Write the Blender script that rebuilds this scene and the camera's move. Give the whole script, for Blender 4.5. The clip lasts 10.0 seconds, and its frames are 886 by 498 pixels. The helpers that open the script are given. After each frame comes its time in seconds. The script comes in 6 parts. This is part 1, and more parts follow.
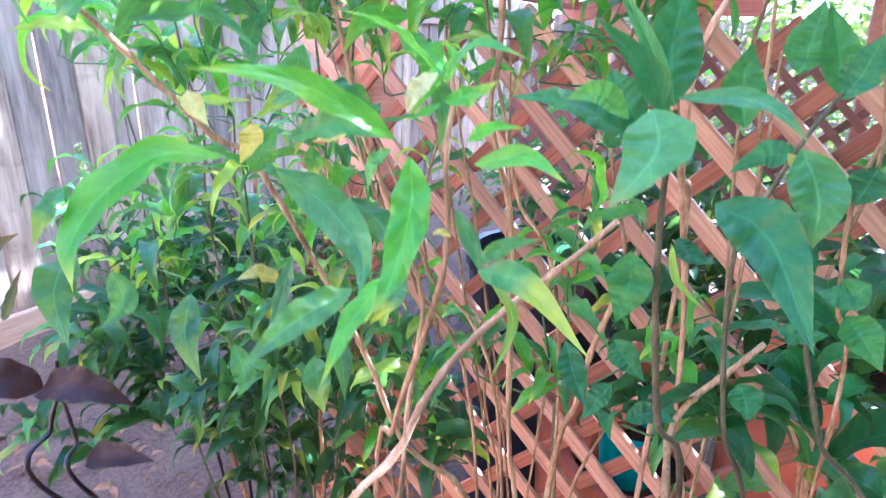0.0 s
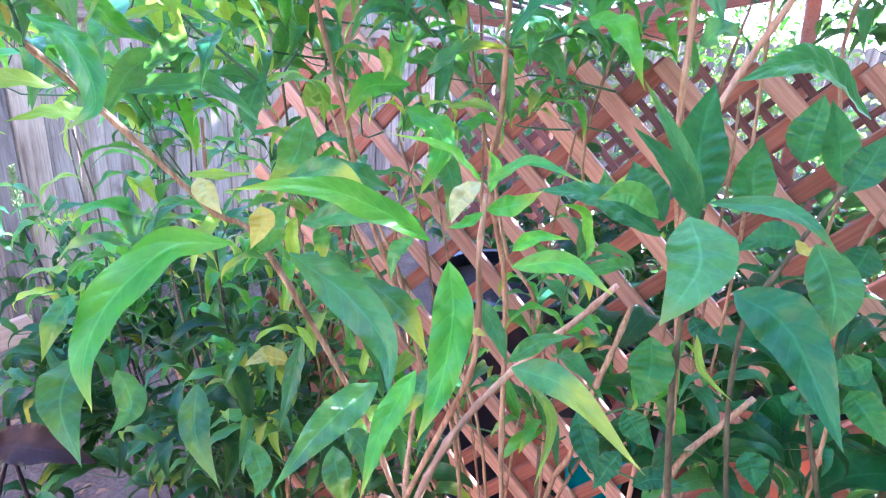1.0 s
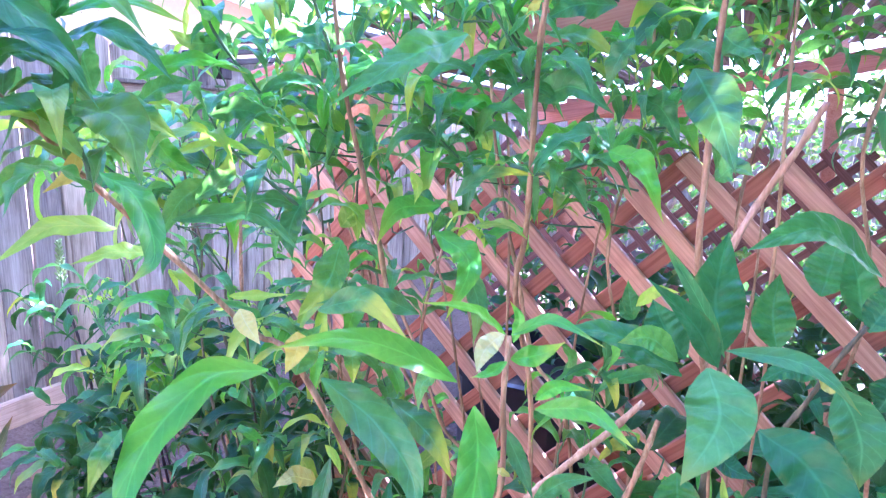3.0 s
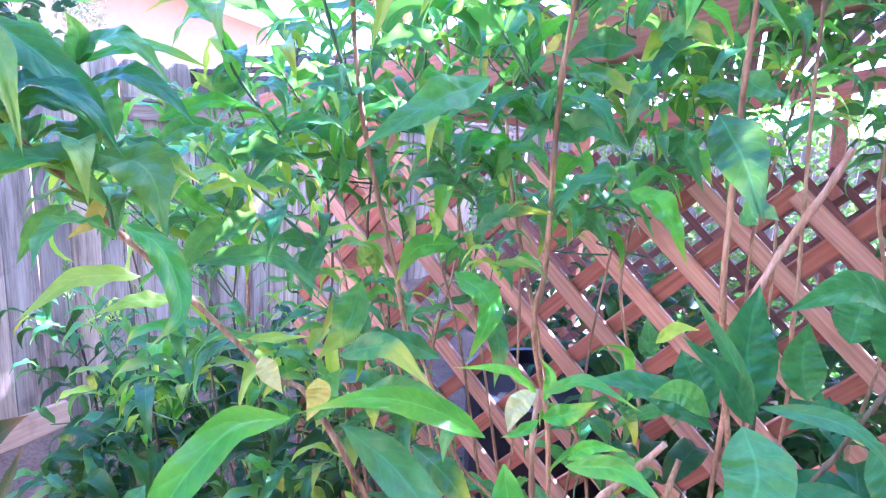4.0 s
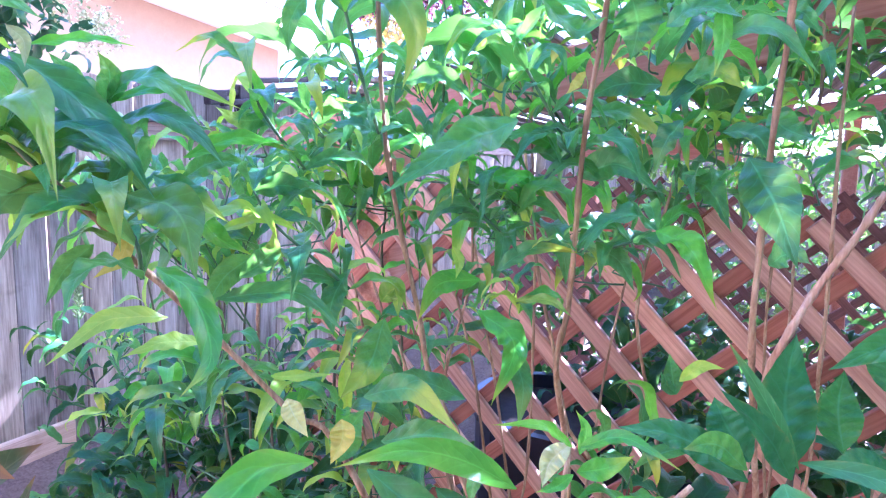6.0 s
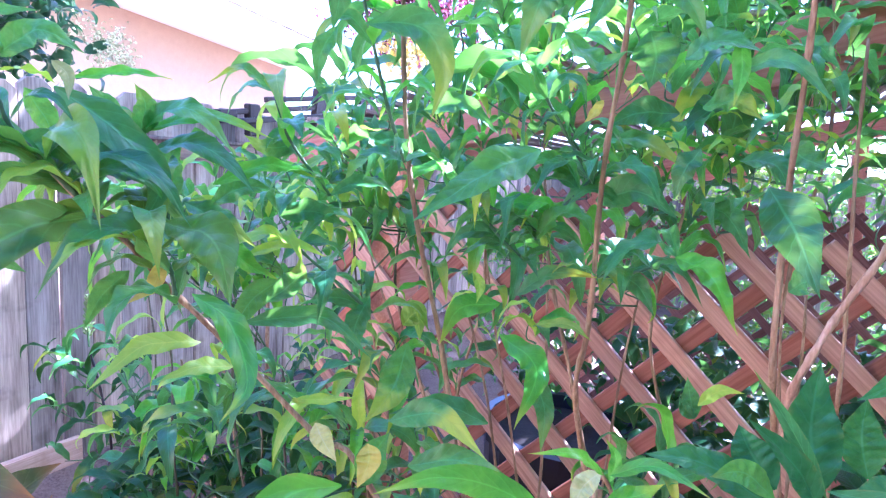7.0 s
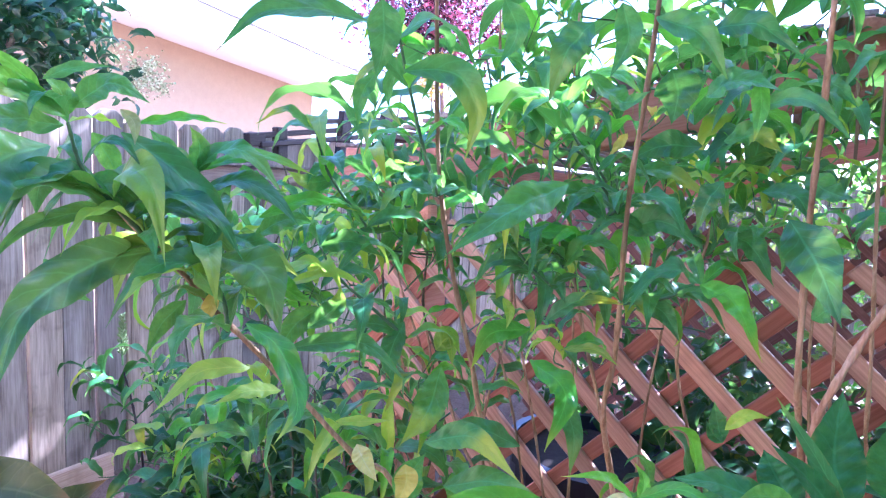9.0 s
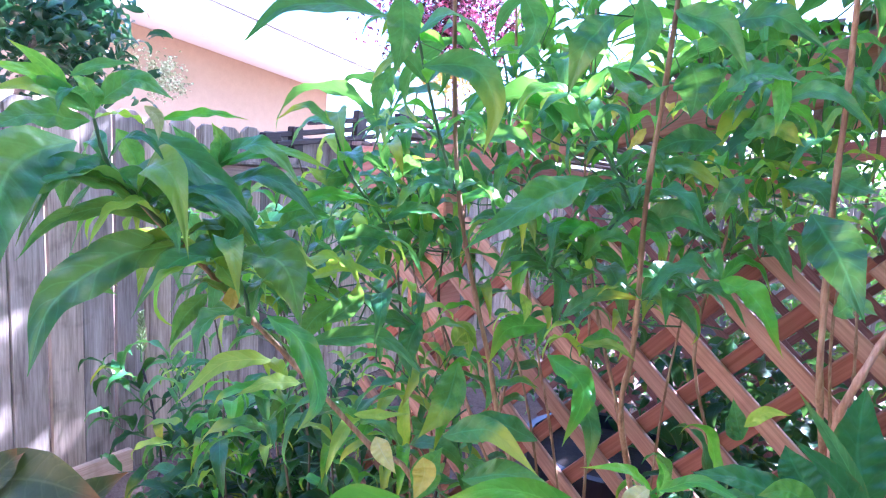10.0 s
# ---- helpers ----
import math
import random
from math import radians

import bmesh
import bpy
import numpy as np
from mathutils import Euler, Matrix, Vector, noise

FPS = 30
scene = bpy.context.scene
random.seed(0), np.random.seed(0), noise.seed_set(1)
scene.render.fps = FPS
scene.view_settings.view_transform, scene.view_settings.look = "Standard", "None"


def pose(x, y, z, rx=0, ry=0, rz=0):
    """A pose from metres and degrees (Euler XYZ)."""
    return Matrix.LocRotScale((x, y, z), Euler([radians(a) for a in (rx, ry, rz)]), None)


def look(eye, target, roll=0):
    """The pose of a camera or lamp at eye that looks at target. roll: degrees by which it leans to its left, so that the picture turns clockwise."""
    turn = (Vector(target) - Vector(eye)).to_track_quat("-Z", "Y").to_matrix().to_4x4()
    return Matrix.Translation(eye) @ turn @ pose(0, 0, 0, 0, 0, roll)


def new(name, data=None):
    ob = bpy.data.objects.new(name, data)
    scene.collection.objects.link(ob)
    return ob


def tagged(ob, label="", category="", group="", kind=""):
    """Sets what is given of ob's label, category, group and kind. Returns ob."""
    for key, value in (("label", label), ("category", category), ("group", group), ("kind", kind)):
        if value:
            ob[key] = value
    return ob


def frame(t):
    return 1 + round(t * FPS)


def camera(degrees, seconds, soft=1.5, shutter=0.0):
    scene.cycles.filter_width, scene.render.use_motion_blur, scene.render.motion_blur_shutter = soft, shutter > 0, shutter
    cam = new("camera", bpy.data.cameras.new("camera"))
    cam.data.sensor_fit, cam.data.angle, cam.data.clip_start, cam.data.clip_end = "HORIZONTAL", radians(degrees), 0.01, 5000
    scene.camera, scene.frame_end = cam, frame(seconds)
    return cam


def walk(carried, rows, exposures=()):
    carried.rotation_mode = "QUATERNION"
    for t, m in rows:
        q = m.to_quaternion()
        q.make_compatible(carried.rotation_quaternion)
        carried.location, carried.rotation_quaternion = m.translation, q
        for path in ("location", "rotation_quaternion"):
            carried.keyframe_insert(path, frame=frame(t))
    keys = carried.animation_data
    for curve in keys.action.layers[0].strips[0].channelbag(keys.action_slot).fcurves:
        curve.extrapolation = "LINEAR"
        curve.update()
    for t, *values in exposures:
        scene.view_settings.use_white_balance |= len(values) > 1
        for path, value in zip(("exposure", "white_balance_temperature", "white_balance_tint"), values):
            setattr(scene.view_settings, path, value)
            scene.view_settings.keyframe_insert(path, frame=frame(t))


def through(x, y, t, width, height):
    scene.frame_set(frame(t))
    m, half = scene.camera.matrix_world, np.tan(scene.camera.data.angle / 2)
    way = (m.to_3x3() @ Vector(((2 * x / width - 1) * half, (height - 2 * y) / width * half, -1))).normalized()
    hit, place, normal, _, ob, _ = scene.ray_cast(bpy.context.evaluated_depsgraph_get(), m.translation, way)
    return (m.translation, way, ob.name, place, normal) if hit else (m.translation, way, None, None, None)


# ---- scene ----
cam = camera(75.0, 10.0, 1.2, 0.5)
PATH = [
    (0, (2.746, -0.972, 1.489), (1.850, 0.673, 0.785), 2.7),
    (0.5, (2.714, -0.979, 1.519), (1.930, 0.728, 0.832), 2.7),
    (1, (2.701, -0.976, 1.525), (1.960, 0.759, 0.861), 3.7),
    (1.5, (2.704, -0.978, 1.522), (1.919, 0.759, 0.917), 3.9),
    (2, (2.692, -0.978, 1.542), (1.906, 0.772, 0.976), 3.5),
    (2.5, (2.704, -0.981, 1.554), (1.866, 0.766, 1.057), 3.7),
    (4, (2.687, -0.981, 1.580), (1.806, 0.769, 1.176), 3.3),
    (4.5, (2.681, -0.978, 1.583), (1.790, 0.774, 1.217), 3.5),
    (5, (2.676, -0.987, 1.586), (1.773, 0.763, 1.236), 3.3),
    (5.5, (2.676, -0.982, 1.589), (1.773, 0.768, 1.237), 3.5),
    (7, (2.666, -0.994, 1.598), (1.734, 0.752, 1.310), 3.7),
    (7.5, (2.665, -1.004, 1.602), (1.720, 0.740, 1.345), 3.6),
    (8, (2.666, -1.009, 1.606), (1.709, 0.731, 1.365), 3.4),
    (8.5, (2.668, -1.012, 1.609), (1.686, 0.715, 1.377), 3.3),
    (9, (2.669, -1.014, 1.608), (1.662, 0.698, 1.377), 3.2),
    (9.5, (2.669, -1.016, 1.607), (1.635, 0.679, 1.365), 3.1),
    (10, (2.668, -1.017, 1.605), (1.620, 0.670, 1.369), 3.1),
]
EXPO = [(0, 4.27, 4660, 27), (1.0, 4.11, 4540, 30), (2.7, 4.18, 4400, 39), (4.5, 4.03, 4420, 40), (7.5, 3.7, 4450, 35), (10, 3.42, 4600, 34)]
walk(cam, [(t, look(eye, target, roll)) for t, eye, target, roll in PATH], EXPO)

# ---- light ----
world = bpy.data.worlds.new("sky")
scene.world = world
world.use_nodes = True
wn = world.node_tree.nodes
sky = wn.new("ShaderNodeTexSky")
sky.sky_type, sky.sun_disc = "NISHITA", False
SUN_EL, SUN_AZ = 42.0, 36.0          # degrees above the horizon; clockwise from +y
sky.sun_elevation, sky.sun_rotation = radians(SUN_EL), radians(SUN_AZ)
sky.air_density, sky.dust_density = 1.0, 2.0
wn["Background"].inputs["Strength"].default_value = 0.085
world.node_tree.links.new(sky.outputs[0], wn["Background"].inputs[0])
sun_data = bpy.data.lights.new("sun", "SUN")
sun_data.energy, sun_data.angle, sun_data.color = 5.0, radians(0.6), (1.0, 0.92, 0.80)
sun = new("sun", sun_data)
sd = Vector((math.sin(radians(SUN_AZ)) * math.cos(radians(SUN_EL)), math.cos(radians(SUN_AZ)) * math.cos(radians(SUN_EL)), math.sin(radians(SUN_EL))))
sun.matrix_world = look(sd * 30, (0, 0, 0))

# ---- materials ----


def nodes(name, rough=0.6, metal=0.0, spec=0.5):
    m = bpy.data.materials.new(name)
    m.use_nodes = True
    nt = m.node_tree
    b = nt.nodes["Principled BSDF"]
    b.inputs["Roughness"].default_value, b.inputs["Metallic"].default_value = rough, metal
    b.inputs["Specular IOR Level"].default_value = spec
    return m, nt, b


def link(nt, a, b):
    nt.links.new(a, b)


def ramp(nt, fac, stops):
    r = nt.nodes.new("ShaderNodeValToRGB")
    e = r.color_ramp.elements
    while len(e) < len(stops):
        e.new(0.5)
    for k, (p, c) in zip(e, stops):
        k.position, k.color = p, (*c, 1)
    link(nt, fac, r.inputs[0])
    return r.outputs[0]


def noise_tex(nt, vec, scale, detail=4, rough=0.55):
    n = nt.nodes.new("ShaderNodeTexNoise")
    n.inputs["Scale"].default_value, n.inputs["Detail"].default_value, n.inputs["Roughness"].default_value = scale, detail, rough
    if vec is not None:
        link(nt, vec, n.inputs["Vector"])
    return n.outputs["Fac"]


def mapped(nt, kind="Object", scale=(1, 1, 1), shift=None):
    tc = nt.nodes.new("ShaderNodeTexCoord")
    mp = nt.nodes.new("ShaderNodeMapping")
    mp.inputs["Scale"].default_value = scale
    link(nt, tc.outputs[kind], mp.inputs["Vector"])
    if shift is not None:
        link(nt, shift, mp.inputs["Location"])
    return mp.outputs[0]


def mix(nt, fac, a, b, mode="MIX"):
    m = nt.nodes.new("ShaderNodeMix")
    m.data_type, m.blend_type = "RGBA", mode
    for sock, v in ((m.inputs[0], fac), (m.inputs[6], a), (m.inputs[7], b)):
        if isinstance(v, (int, float)):
            sock.default_value = v
        elif isinstance(v, tuple):
            sock.default_value = (*v, 1)
        else:
            link(nt, v, sock)
    return m.outputs[2]


def bump(nt, b, height, strength=0.3, dist=0.005):
    n = nt.nodes.new("ShaderNodeBump")
    n.inputs["Strength"].default_value, n.inputs["Distance"].default_value = strength, dist
    link(nt, height, n.inputs["Height"])
    link(nt, n.outputs[0], b.inputs["Normal"])


def rnd(nt):
    return nt.nodes.new("ShaderNodeObjectInfo").outputs["Random"]


def wood(name, dark, mid, light, along="y", rough=0.75, knots=True, tones=((0.72, 0.70, 0.70), (1, 1, 1), (1.12, 1.05, 1.0)), streak=0.45, g=38, h=190):
    """Sawn wood, grain along one object axis; each board shifted and toned by its own random number."""
    m, nt, b = nodes(name, rough, spec=0.3)
    r = rnd(nt)
    comb = nt.nodes.new("ShaderNodeCombineXYZ")
    mul = nt.nodes.new("ShaderNodeMath")
    mul.operation = "MULTIPLY"
    mul.inputs[1].default_value = 37.0
    link(nt, r, mul.inputs[0])
    for k in range(3):
        link(nt, mul.outputs[0], comb.inputs[k])
    sc = {"x": (2.2, g, g), "y": (g, 2.2, g), "z": (g, g, 2.2)}[along]
    fine = {"x": (6, h, h), "y": (h, 6, h), "z": (h, h, 6)}[along]
    broad_g = noise_tex(nt, mapped(nt, "Object", sc, comb.outputs[0]), 1.0, 5, 0.6)
    f = noise_tex(nt, mapped(nt, "Object", fine, comb.outputs[0]), 1.0, 3, 0.6)
    col = ramp(nt, broad_g, [(0.3, dark), (0.5, mid), (0.72, light)])
    col = mix(nt, streak, col, ramp(nt, f, [(0.36, dark), (0.62, light)]))
    tone = ramp(nt, r, [(0.0, tones[0]), (0.5, tones[1]), (1.0, tones[2])])
    col = mix(nt, 1.0, col, tone, "MULTIPLY")
    if knots:
        blot = noise_tex(nt, mapped(nt, "Object", (7, 7, 7), comb.outputs[0]), 1.0, 3, 0.6)
        col = mix(nt, ramp(nt, blot, [(0.60, (0, 0, 0)), (0.75, (0.6, 0.6, 0.6))]), col, dark)
    link(nt, col, b.inputs["Base Color"])
    bump(nt, b, f, 0.35, 0.002)
    return m


def leaf_mat(name, dark, light, through, rough=0.42, edge=None, relief=0.2, flush=0.0, spec=0.95):
    """Thin leaf: glossy upper skin, veins along the blade, light passing through."""
    m, nt, b = nodes(name, rough, spec=spec)
    uv = nt.nodes.new("ShaderNodeTexCoord").outputs["UV"]
    sep = nt.nodes.new("ShaderNodeSeparateXYZ")
    link(nt, uv, sep.inputs[0])
    au = nt.nodes.new("ShaderNodeMath")            # distance from the midrib
    au.operation = "ABSOLUTE"
    link(nt, sep.outputs[0], au.inputs[0])
    vv = nt.nodes.new("ShaderNodeMath")            # side veins run forward
    vv.operation, vv.inputs[1].default_value = "MULTIPLY_ADD", -0.16
    link(nt, au.outputs[0], vv.inputs[0])
    link(nt, sep.outputs[1], vv.inputs[2])
    wob = nt.nodes.new("ShaderNodeMath")           # veins wander a little
    wob.operation, wob.inputs[1].default_value = "MULTIPLY_ADD", 0.11
    link(nt, noise_tex(nt, mapped(nt, "Object", (5, 5, 5)), 1.0, 2), wob.inputs[0])
    link(nt, vv.outputs[0], wob.inputs[2])
    wv = nt.nodes.new("ShaderNodeMath")
    wv.operation, wv.inputs[1].default_value = "MULTIPLY", 58.0
    link(nt, wob.outputs[0], wv.inputs[0])
    sn = nt.nodes.new("ShaderNodeMath")
    sn.operation = "SINE"
    link(nt, wv.outputs[0], sn.inputs[0])
    vein = ramp(nt, sn.outputs[0], [(0.88, (0, 0, 0)), (0.99, (1, 1, 1))])
    rib = ramp(nt, au.outputs[0], [(0.03, (1, 1, 1)), (0.09, (0, 0, 0))])
    veins = mix(nt, 1.0, vein, rib, "LIGHTEN")
    r0 = rnd(nt)
    radd = nt.nodes.new("ShaderNodeMath")
    radd.operation = "ADD"
    link(nt, r0, radd.inputs[0])
    link(nt, nt.nodes.new("ShaderNodeNewGeometry").outputs["Random Per Island"], radd.inputs[1])
    rfr = nt.nodes.new("ShaderNodeMath")
    rfr.operation = "FRACT"
    link(nt, radd.outputs[0], rfr.inputs[0])
    r = rfr.outputs[0]
    big = noise_tex(nt, mapped(nt, "Object", (3, 3, 3)), 1.0, 3)
    fine = noise_tex(nt, mapped(nt, "Object", (30, 30, 30)), 1.0, 3)
    mott = noise_tex(nt, mapped(nt, "Object", (14, 14, 14)), 1.0, 4, 0.65)
    col = mix(nt, ramp(nt, mix(nt, 0.5, big, mott), [(0.36, (0, 0, 0)), (0.64, (1, 1, 1))]), dark, light)
    col = mix(nt, 1.0, col, ramp(nt, r, [(0.0, (0.45, 0.56, 0.66)), (0.40, (0.92, 0.96, 1)), (0.80, (1.30, 1.15, 0.75)), (1.0, (1.75, 1.42, 0.55))]), "MULTIPLY")
    pale = mix(nt, 0.5, col, tuple(min(1, c * 2.2 + 0.02) for c in light))
    vm = nt.nodes.new("ShaderNodeMath")
    vm.operation, vm.inputs[1].default_value = "MULTIPLY", 0.40
    link(nt, veins, vm.inputs[0])
    col = mix(nt, vm.outputs[0], col, pale)
    rm = nt.nodes.new("ShaderNodeMath")
    rm.operation, rm.inputs[1].default_value = "MULTIPLY", 0.55
    link(nt, ramp(nt, au.outputs[0], [(0.02, (1, 1, 1)), (0.06, (0, 0, 0))]), rm.inputs[0])
    col = mix(nt, rm.outputs[0], col, pale)
    if edge:
        tipf = ramp(nt, sep.outputs[1], [(0.76, (0, 0, 0)), (1.0, (0.9, 0.9, 0.9))])
        col = mix(nt, tipf, col, edge)
    if flush:
        # yellow-green flush near the tip on some leaves
        seven = nt.nodes.new("ShaderNodeMath")
        seven.operation, seven.inputs[1].default_value = "MULTIPLY", 7.31
        link(nt, r, seven.inputs[0])
        fr7 = nt.nodes.new("ShaderNodeMath")
        fr7.operation = "FRACT"
        link(nt, seven.outputs[0], fr7.inputs[0])
        pick = ramp(nt, fr7.outputs[0], [(1 - flush, (0, 0, 0)), (1.0, (0.95, 0.95, 0.95))])
        reach_f = nt.nodes.new("ShaderNodeMath")
        reach_f.operation, reach_f.inputs[1].default_value = "MULTIPLY_ADD", 0.6
        link(nt, big, reach_f.inputs[0])
        link(nt, sep.outputs[1], reach_f.inputs[2])
        far_f = ramp(nt, reach_f.outputs[0], [(0.75, (0, 0, 0)), (1.15, (1, 1, 1))])
        col = mix(nt, mix(nt, 1.0, pick, far_f, "MULTIPLY"), col, (0.60, 0.58, 0.02))
    wear = noise_tex(nt, mapped(nt, "Object", (9, 9, 9)), 1.0, 4, 0.7)
    wr = nt.nodes.new("ShaderNodeMath")
    wr.operation = "MULTIPLY"
    link(nt, ramp(nt, au.outputs[0], [(0.72, (0, 0, 0)), (1.0, (1, 1, 1))]), wr.inputs[0])
    link(nt, ramp(nt, wear, [(0.48, (0, 0, 0)), (0.66, (0.55, 0.55, 0.55))]), wr.inputs[1])
    col = mix(nt, wr.outputs[0], col, (0.34, 0.30, 0.06))
    link(nt, col, b.inputs["Base Color"])
    quilt = ramp(nt, sn.outputs[0], [(0.0, (1, 1, 1)), (1.0, (0, 0, 0))])
    pucker = noise_tex(nt, mapped(nt, "Object", (11, 11, 11)), 1.0, 2)
    hh = mix(nt, 0.55, mix(nt, 0.5, quilt, rib, "DARKEN"), mix(nt, 0.35, pucker, fine))
    bump(nt, b, hh, relief, 0.005)
    tr = nt.nodes.new("ShaderNodeBsdfTranslucent")
    tcol = mix(nt, 0.35, through, col)
    tcol = mix(nt, vm.outputs[0], tcol, tuple(c * 0.5 for c in through))
    link(nt, tcol, tr.inputs[0])
    ms = nt.nodes.new("ShaderNodeMixShader")
    ms.inputs[0].default_value = 0.42
    link(nt, b.outputs[0], ms.inputs[1])
    link(nt, tr.outputs[0], ms.inputs[2])
    link(nt, ms.outputs[0], nt.nodes["Material Output"].inputs[0])
    return m


def plain(name, col, rough=0.6, var=0.2, scale=20.0, metal=0.0, bumps=0.15):
    m, nt, b = nodes(name, rough, metal)
    v = mapped(nt, "Object")
    n = noise_tex(nt, v, scale, 5, 0.6)
    n2 = noise_tex(nt, v, scale * 0.13, 3, 0.6)
    lo, hi = tuple(c * (1 - var) for c in col), tuple(min(1, c * (1 + var)) for c in col)
    c = mix(nt, 0.5, ramp(nt, n, [(0.3, lo), (0.7, hi)]), ramp(nt, n2, [(0.3, lo), (0.7, hi)]))
    link(nt, c, b.inputs["Base Color"])
    if bumps:
        bump(nt, b, n, bumps, 0.004)
    return m


M_REDWOOD = wood("redwood_slat", (0.34, 0.155, 0.092), (0.57, 0.295, 0.185), (0.74, 0.45, 0.31), "y", 0.5)
M_REDBEAM = wood("redwood_beam", (0.46, 0.17, 0.11), (0.62, 0.26, 0.175), (0.72, 0.36, 0.26), "y", 0.7)
M_REDPOST = wood("redwood_post", (0.58, 0.24, 0.14), (0.78, 0.38, 0.24), (0.85, 0.50, 0.34), "z", 0.7)
M_FENCE = wood("weathered_cedar", (0.125, 0.098, 0.078), (0.37, 0.315, 0.262), (0.57, 0.50, 0.43), "z", 0.9, True, ((0.50, 0.49, 0.51), (1, 0.97, 0.95), (1.22, 1.10, 0.94)), 0.30, 15, 120)
M_KICK = wood("new_lumber", (0.40, 0.27, 0.18), (0.56, 0.40, 0.29), (0.66, 0.50, 0.38), "y", 0.8)
M_OLDKICK = wood("old_lumber", (0.20, 0.14, 0.11), (0.32, 0.24, 0.19), (0.42, 0.33, 0.27), "y", 0.9)
M_DARKWOOD = wood("dark_stained_wood", (0.020, 0.013, 0.013), (0.040, 0.027, 0.026), (0.075, 0.052, 0.048), "y", 0.55, False)
M_REED = wood("grey_lath", (0.16, 0.11, 0.09), (0.30, 0.22, 0.19), (0.50, 0.42, 0.38), "y", 0.8, False)


def bark(name, dark, mid, light):
    """Thin cane bark: fine lengthwise streaks, darker blotches, pale scars."""
    m, nt, b = nodes(name, 0.7, spec=0.3)
    g = noise_tex(nt, mapped(nt, "Object", (420, 420, 30)), 1.0, 4, 0.6)
    k = noise_tex(nt, mapped(nt, "Object", (70, 70, 34)), 1.0, 4, 0.7)
    patch = noise_tex(nt, mapped(nt, "Object", (16, 16, 9)), 1.0, 3, 0.6)
    c = ramp(nt, g, [(0.3, dark), (0.5, mid), (0.7, light)])
    c = mix(nt, 0.5, c, ramp(nt, k, [(0.32, dark), (0.5, mid), (0.68, light)]))
    c = mix(nt, ramp(nt, patch, [(0.48, (0, 0, 0)), (0.66, (0.75, 0.75, 0.75))]), c, tuple(0.4 * d + 0.25 * m_ for d, m_ in zip(dark, mid)))
    link(nt, c, b.inputs["Base Color"])
    bump(nt, b, mix(nt, 0.5, g, k), 0.9, 0.002)
    return m


M_STEM = bark("tan_bark", (0.13, 0.066, 0.030), (0.39, 0.230, 0.115), (0.62, 0.45, 0.27))
M_PALEBARK = bark("pale_bark", (0.24, 0.12, 0.06), (0.52, 0.31, 0.18), (0.72, 0.52, 0.36))
M_GREYSTEM = bark("grey_green_bark", (0.045, 0.045, 0.022), (0.115, 0.105, 0.055), (0.22, 0.19, 0.11))
# darker copy of the slat redwood: shade on the rear layer put into its colour
M_REDSHADE = wood("redwood_slat_shaded", (0.22, 0.074, 0.042), (0.36, 0.130, 0.076), (0.48, 0.20, 0.12), "y", 0.7)
# far slats darkened in colour to stand for the shade they lie in
M_FARSHADE = wood("shaded_far_slat", (0.15, 0.066, 0.046), (0.24, 0.105, 0.075), (0.33, 0.165, 0.12), "y", 0.8)
M_TWIG = plain("green_twig", (0.075, 0.155, 0.05), 0.5, 0.35, 60)
M_DARKSTEM = plain("purple_black_stalk", (0.03, 0.015, 0.02), 0.35, 0.3, 40)
M_LEAF = leaf_mat("green_leaf", (0.026, 0.126, 0.046), (0.092, 0.298, 0.094), (0.34, 0.68, 0.07), 0.29, None, 0.20, 0.22, 0.5)
M_LEAFY = leaf_mat("fresh_leaf", (0.055, 0.280, 0.022), (0.145, 0.465, 0.036), (0.38, 0.78, 0.04), 0.30, (0.60, 0.55, 0.03), 0.20, 0.16, 0.5)
M_BROAD = leaf_mat("soft_blue_green_leaf", (0.018, 0.105, 0.040), (0.055, 0.210, 0.074), (0.13, 0.42, 0.06), 0.40, None, 0.26, 0.0, 0.42)
M_YELLOW = leaf_mat("yellow_leaf", (0.52, 0.44, 0.05), (0.64, 0.58, 0.10), (0.90, 0.70, 0.06), 0.5)
M_BROADL = leaf_mat("soft_fresh_leaf", (0.056, 0.205, 0.062), (0.125, 0.350, 0.105), (0.24, 0.58, 0.08), 0.40, (0.30, 0.34, 0.06), 0.20, 0.0, 0.5)
M_OLIVE = leaf_mat("olive_leaf", (0.080, 0.205, 0.025), (0.155, 0.320, 0.040), (0.42, 0.62, 0.05), 0.30, None, 0.16, 0.0, 0.6)
M_PALELEAF = leaf_mat("cream_leaf", (0.54, 0.52, 0.16), (0.66, 0.64, 0.28), (0.85, 0.76, 0.20), 0.5)
# lime young growth; scattered among green leaves it also paints in sun flecks
M_LIMESUN = leaf_mat("lime_sunfleck_leaf", (0.24, 0.48, 0.025), (0.42, 0.60, 0.04), (0.64, 0.84, 0.04), 0.45)
M_PURPLE = leaf_mat("dark_purple_leaf", (0.020, 0.008, 0.010), (0.035, 0.015, 0.016), (0.08, 0.03, 0.03), 0.5, None, 0.2, 0.0, 0.35)
M_CANNA = leaf_mat("olive_bronze_leaf", (0.07, 0.09, 0.025), (0.13, 0.15, 0.04), (0.22, 0.26, 0.05), 0.45, (0.45, 0.14, 0.04), 0.3, 0.0, 0.35)
# dark green leaf, darkened further to stand for shade inside and under the shrubs
M_SHADELEAF = leaf_mat("dark_shaded_leaf", (0.012, 0.058, 0.018), (0.030, 0.118, 0.031), (0.13, 0.27, 0.04), 0.4, None, 0.24, 0.1, 0.35)
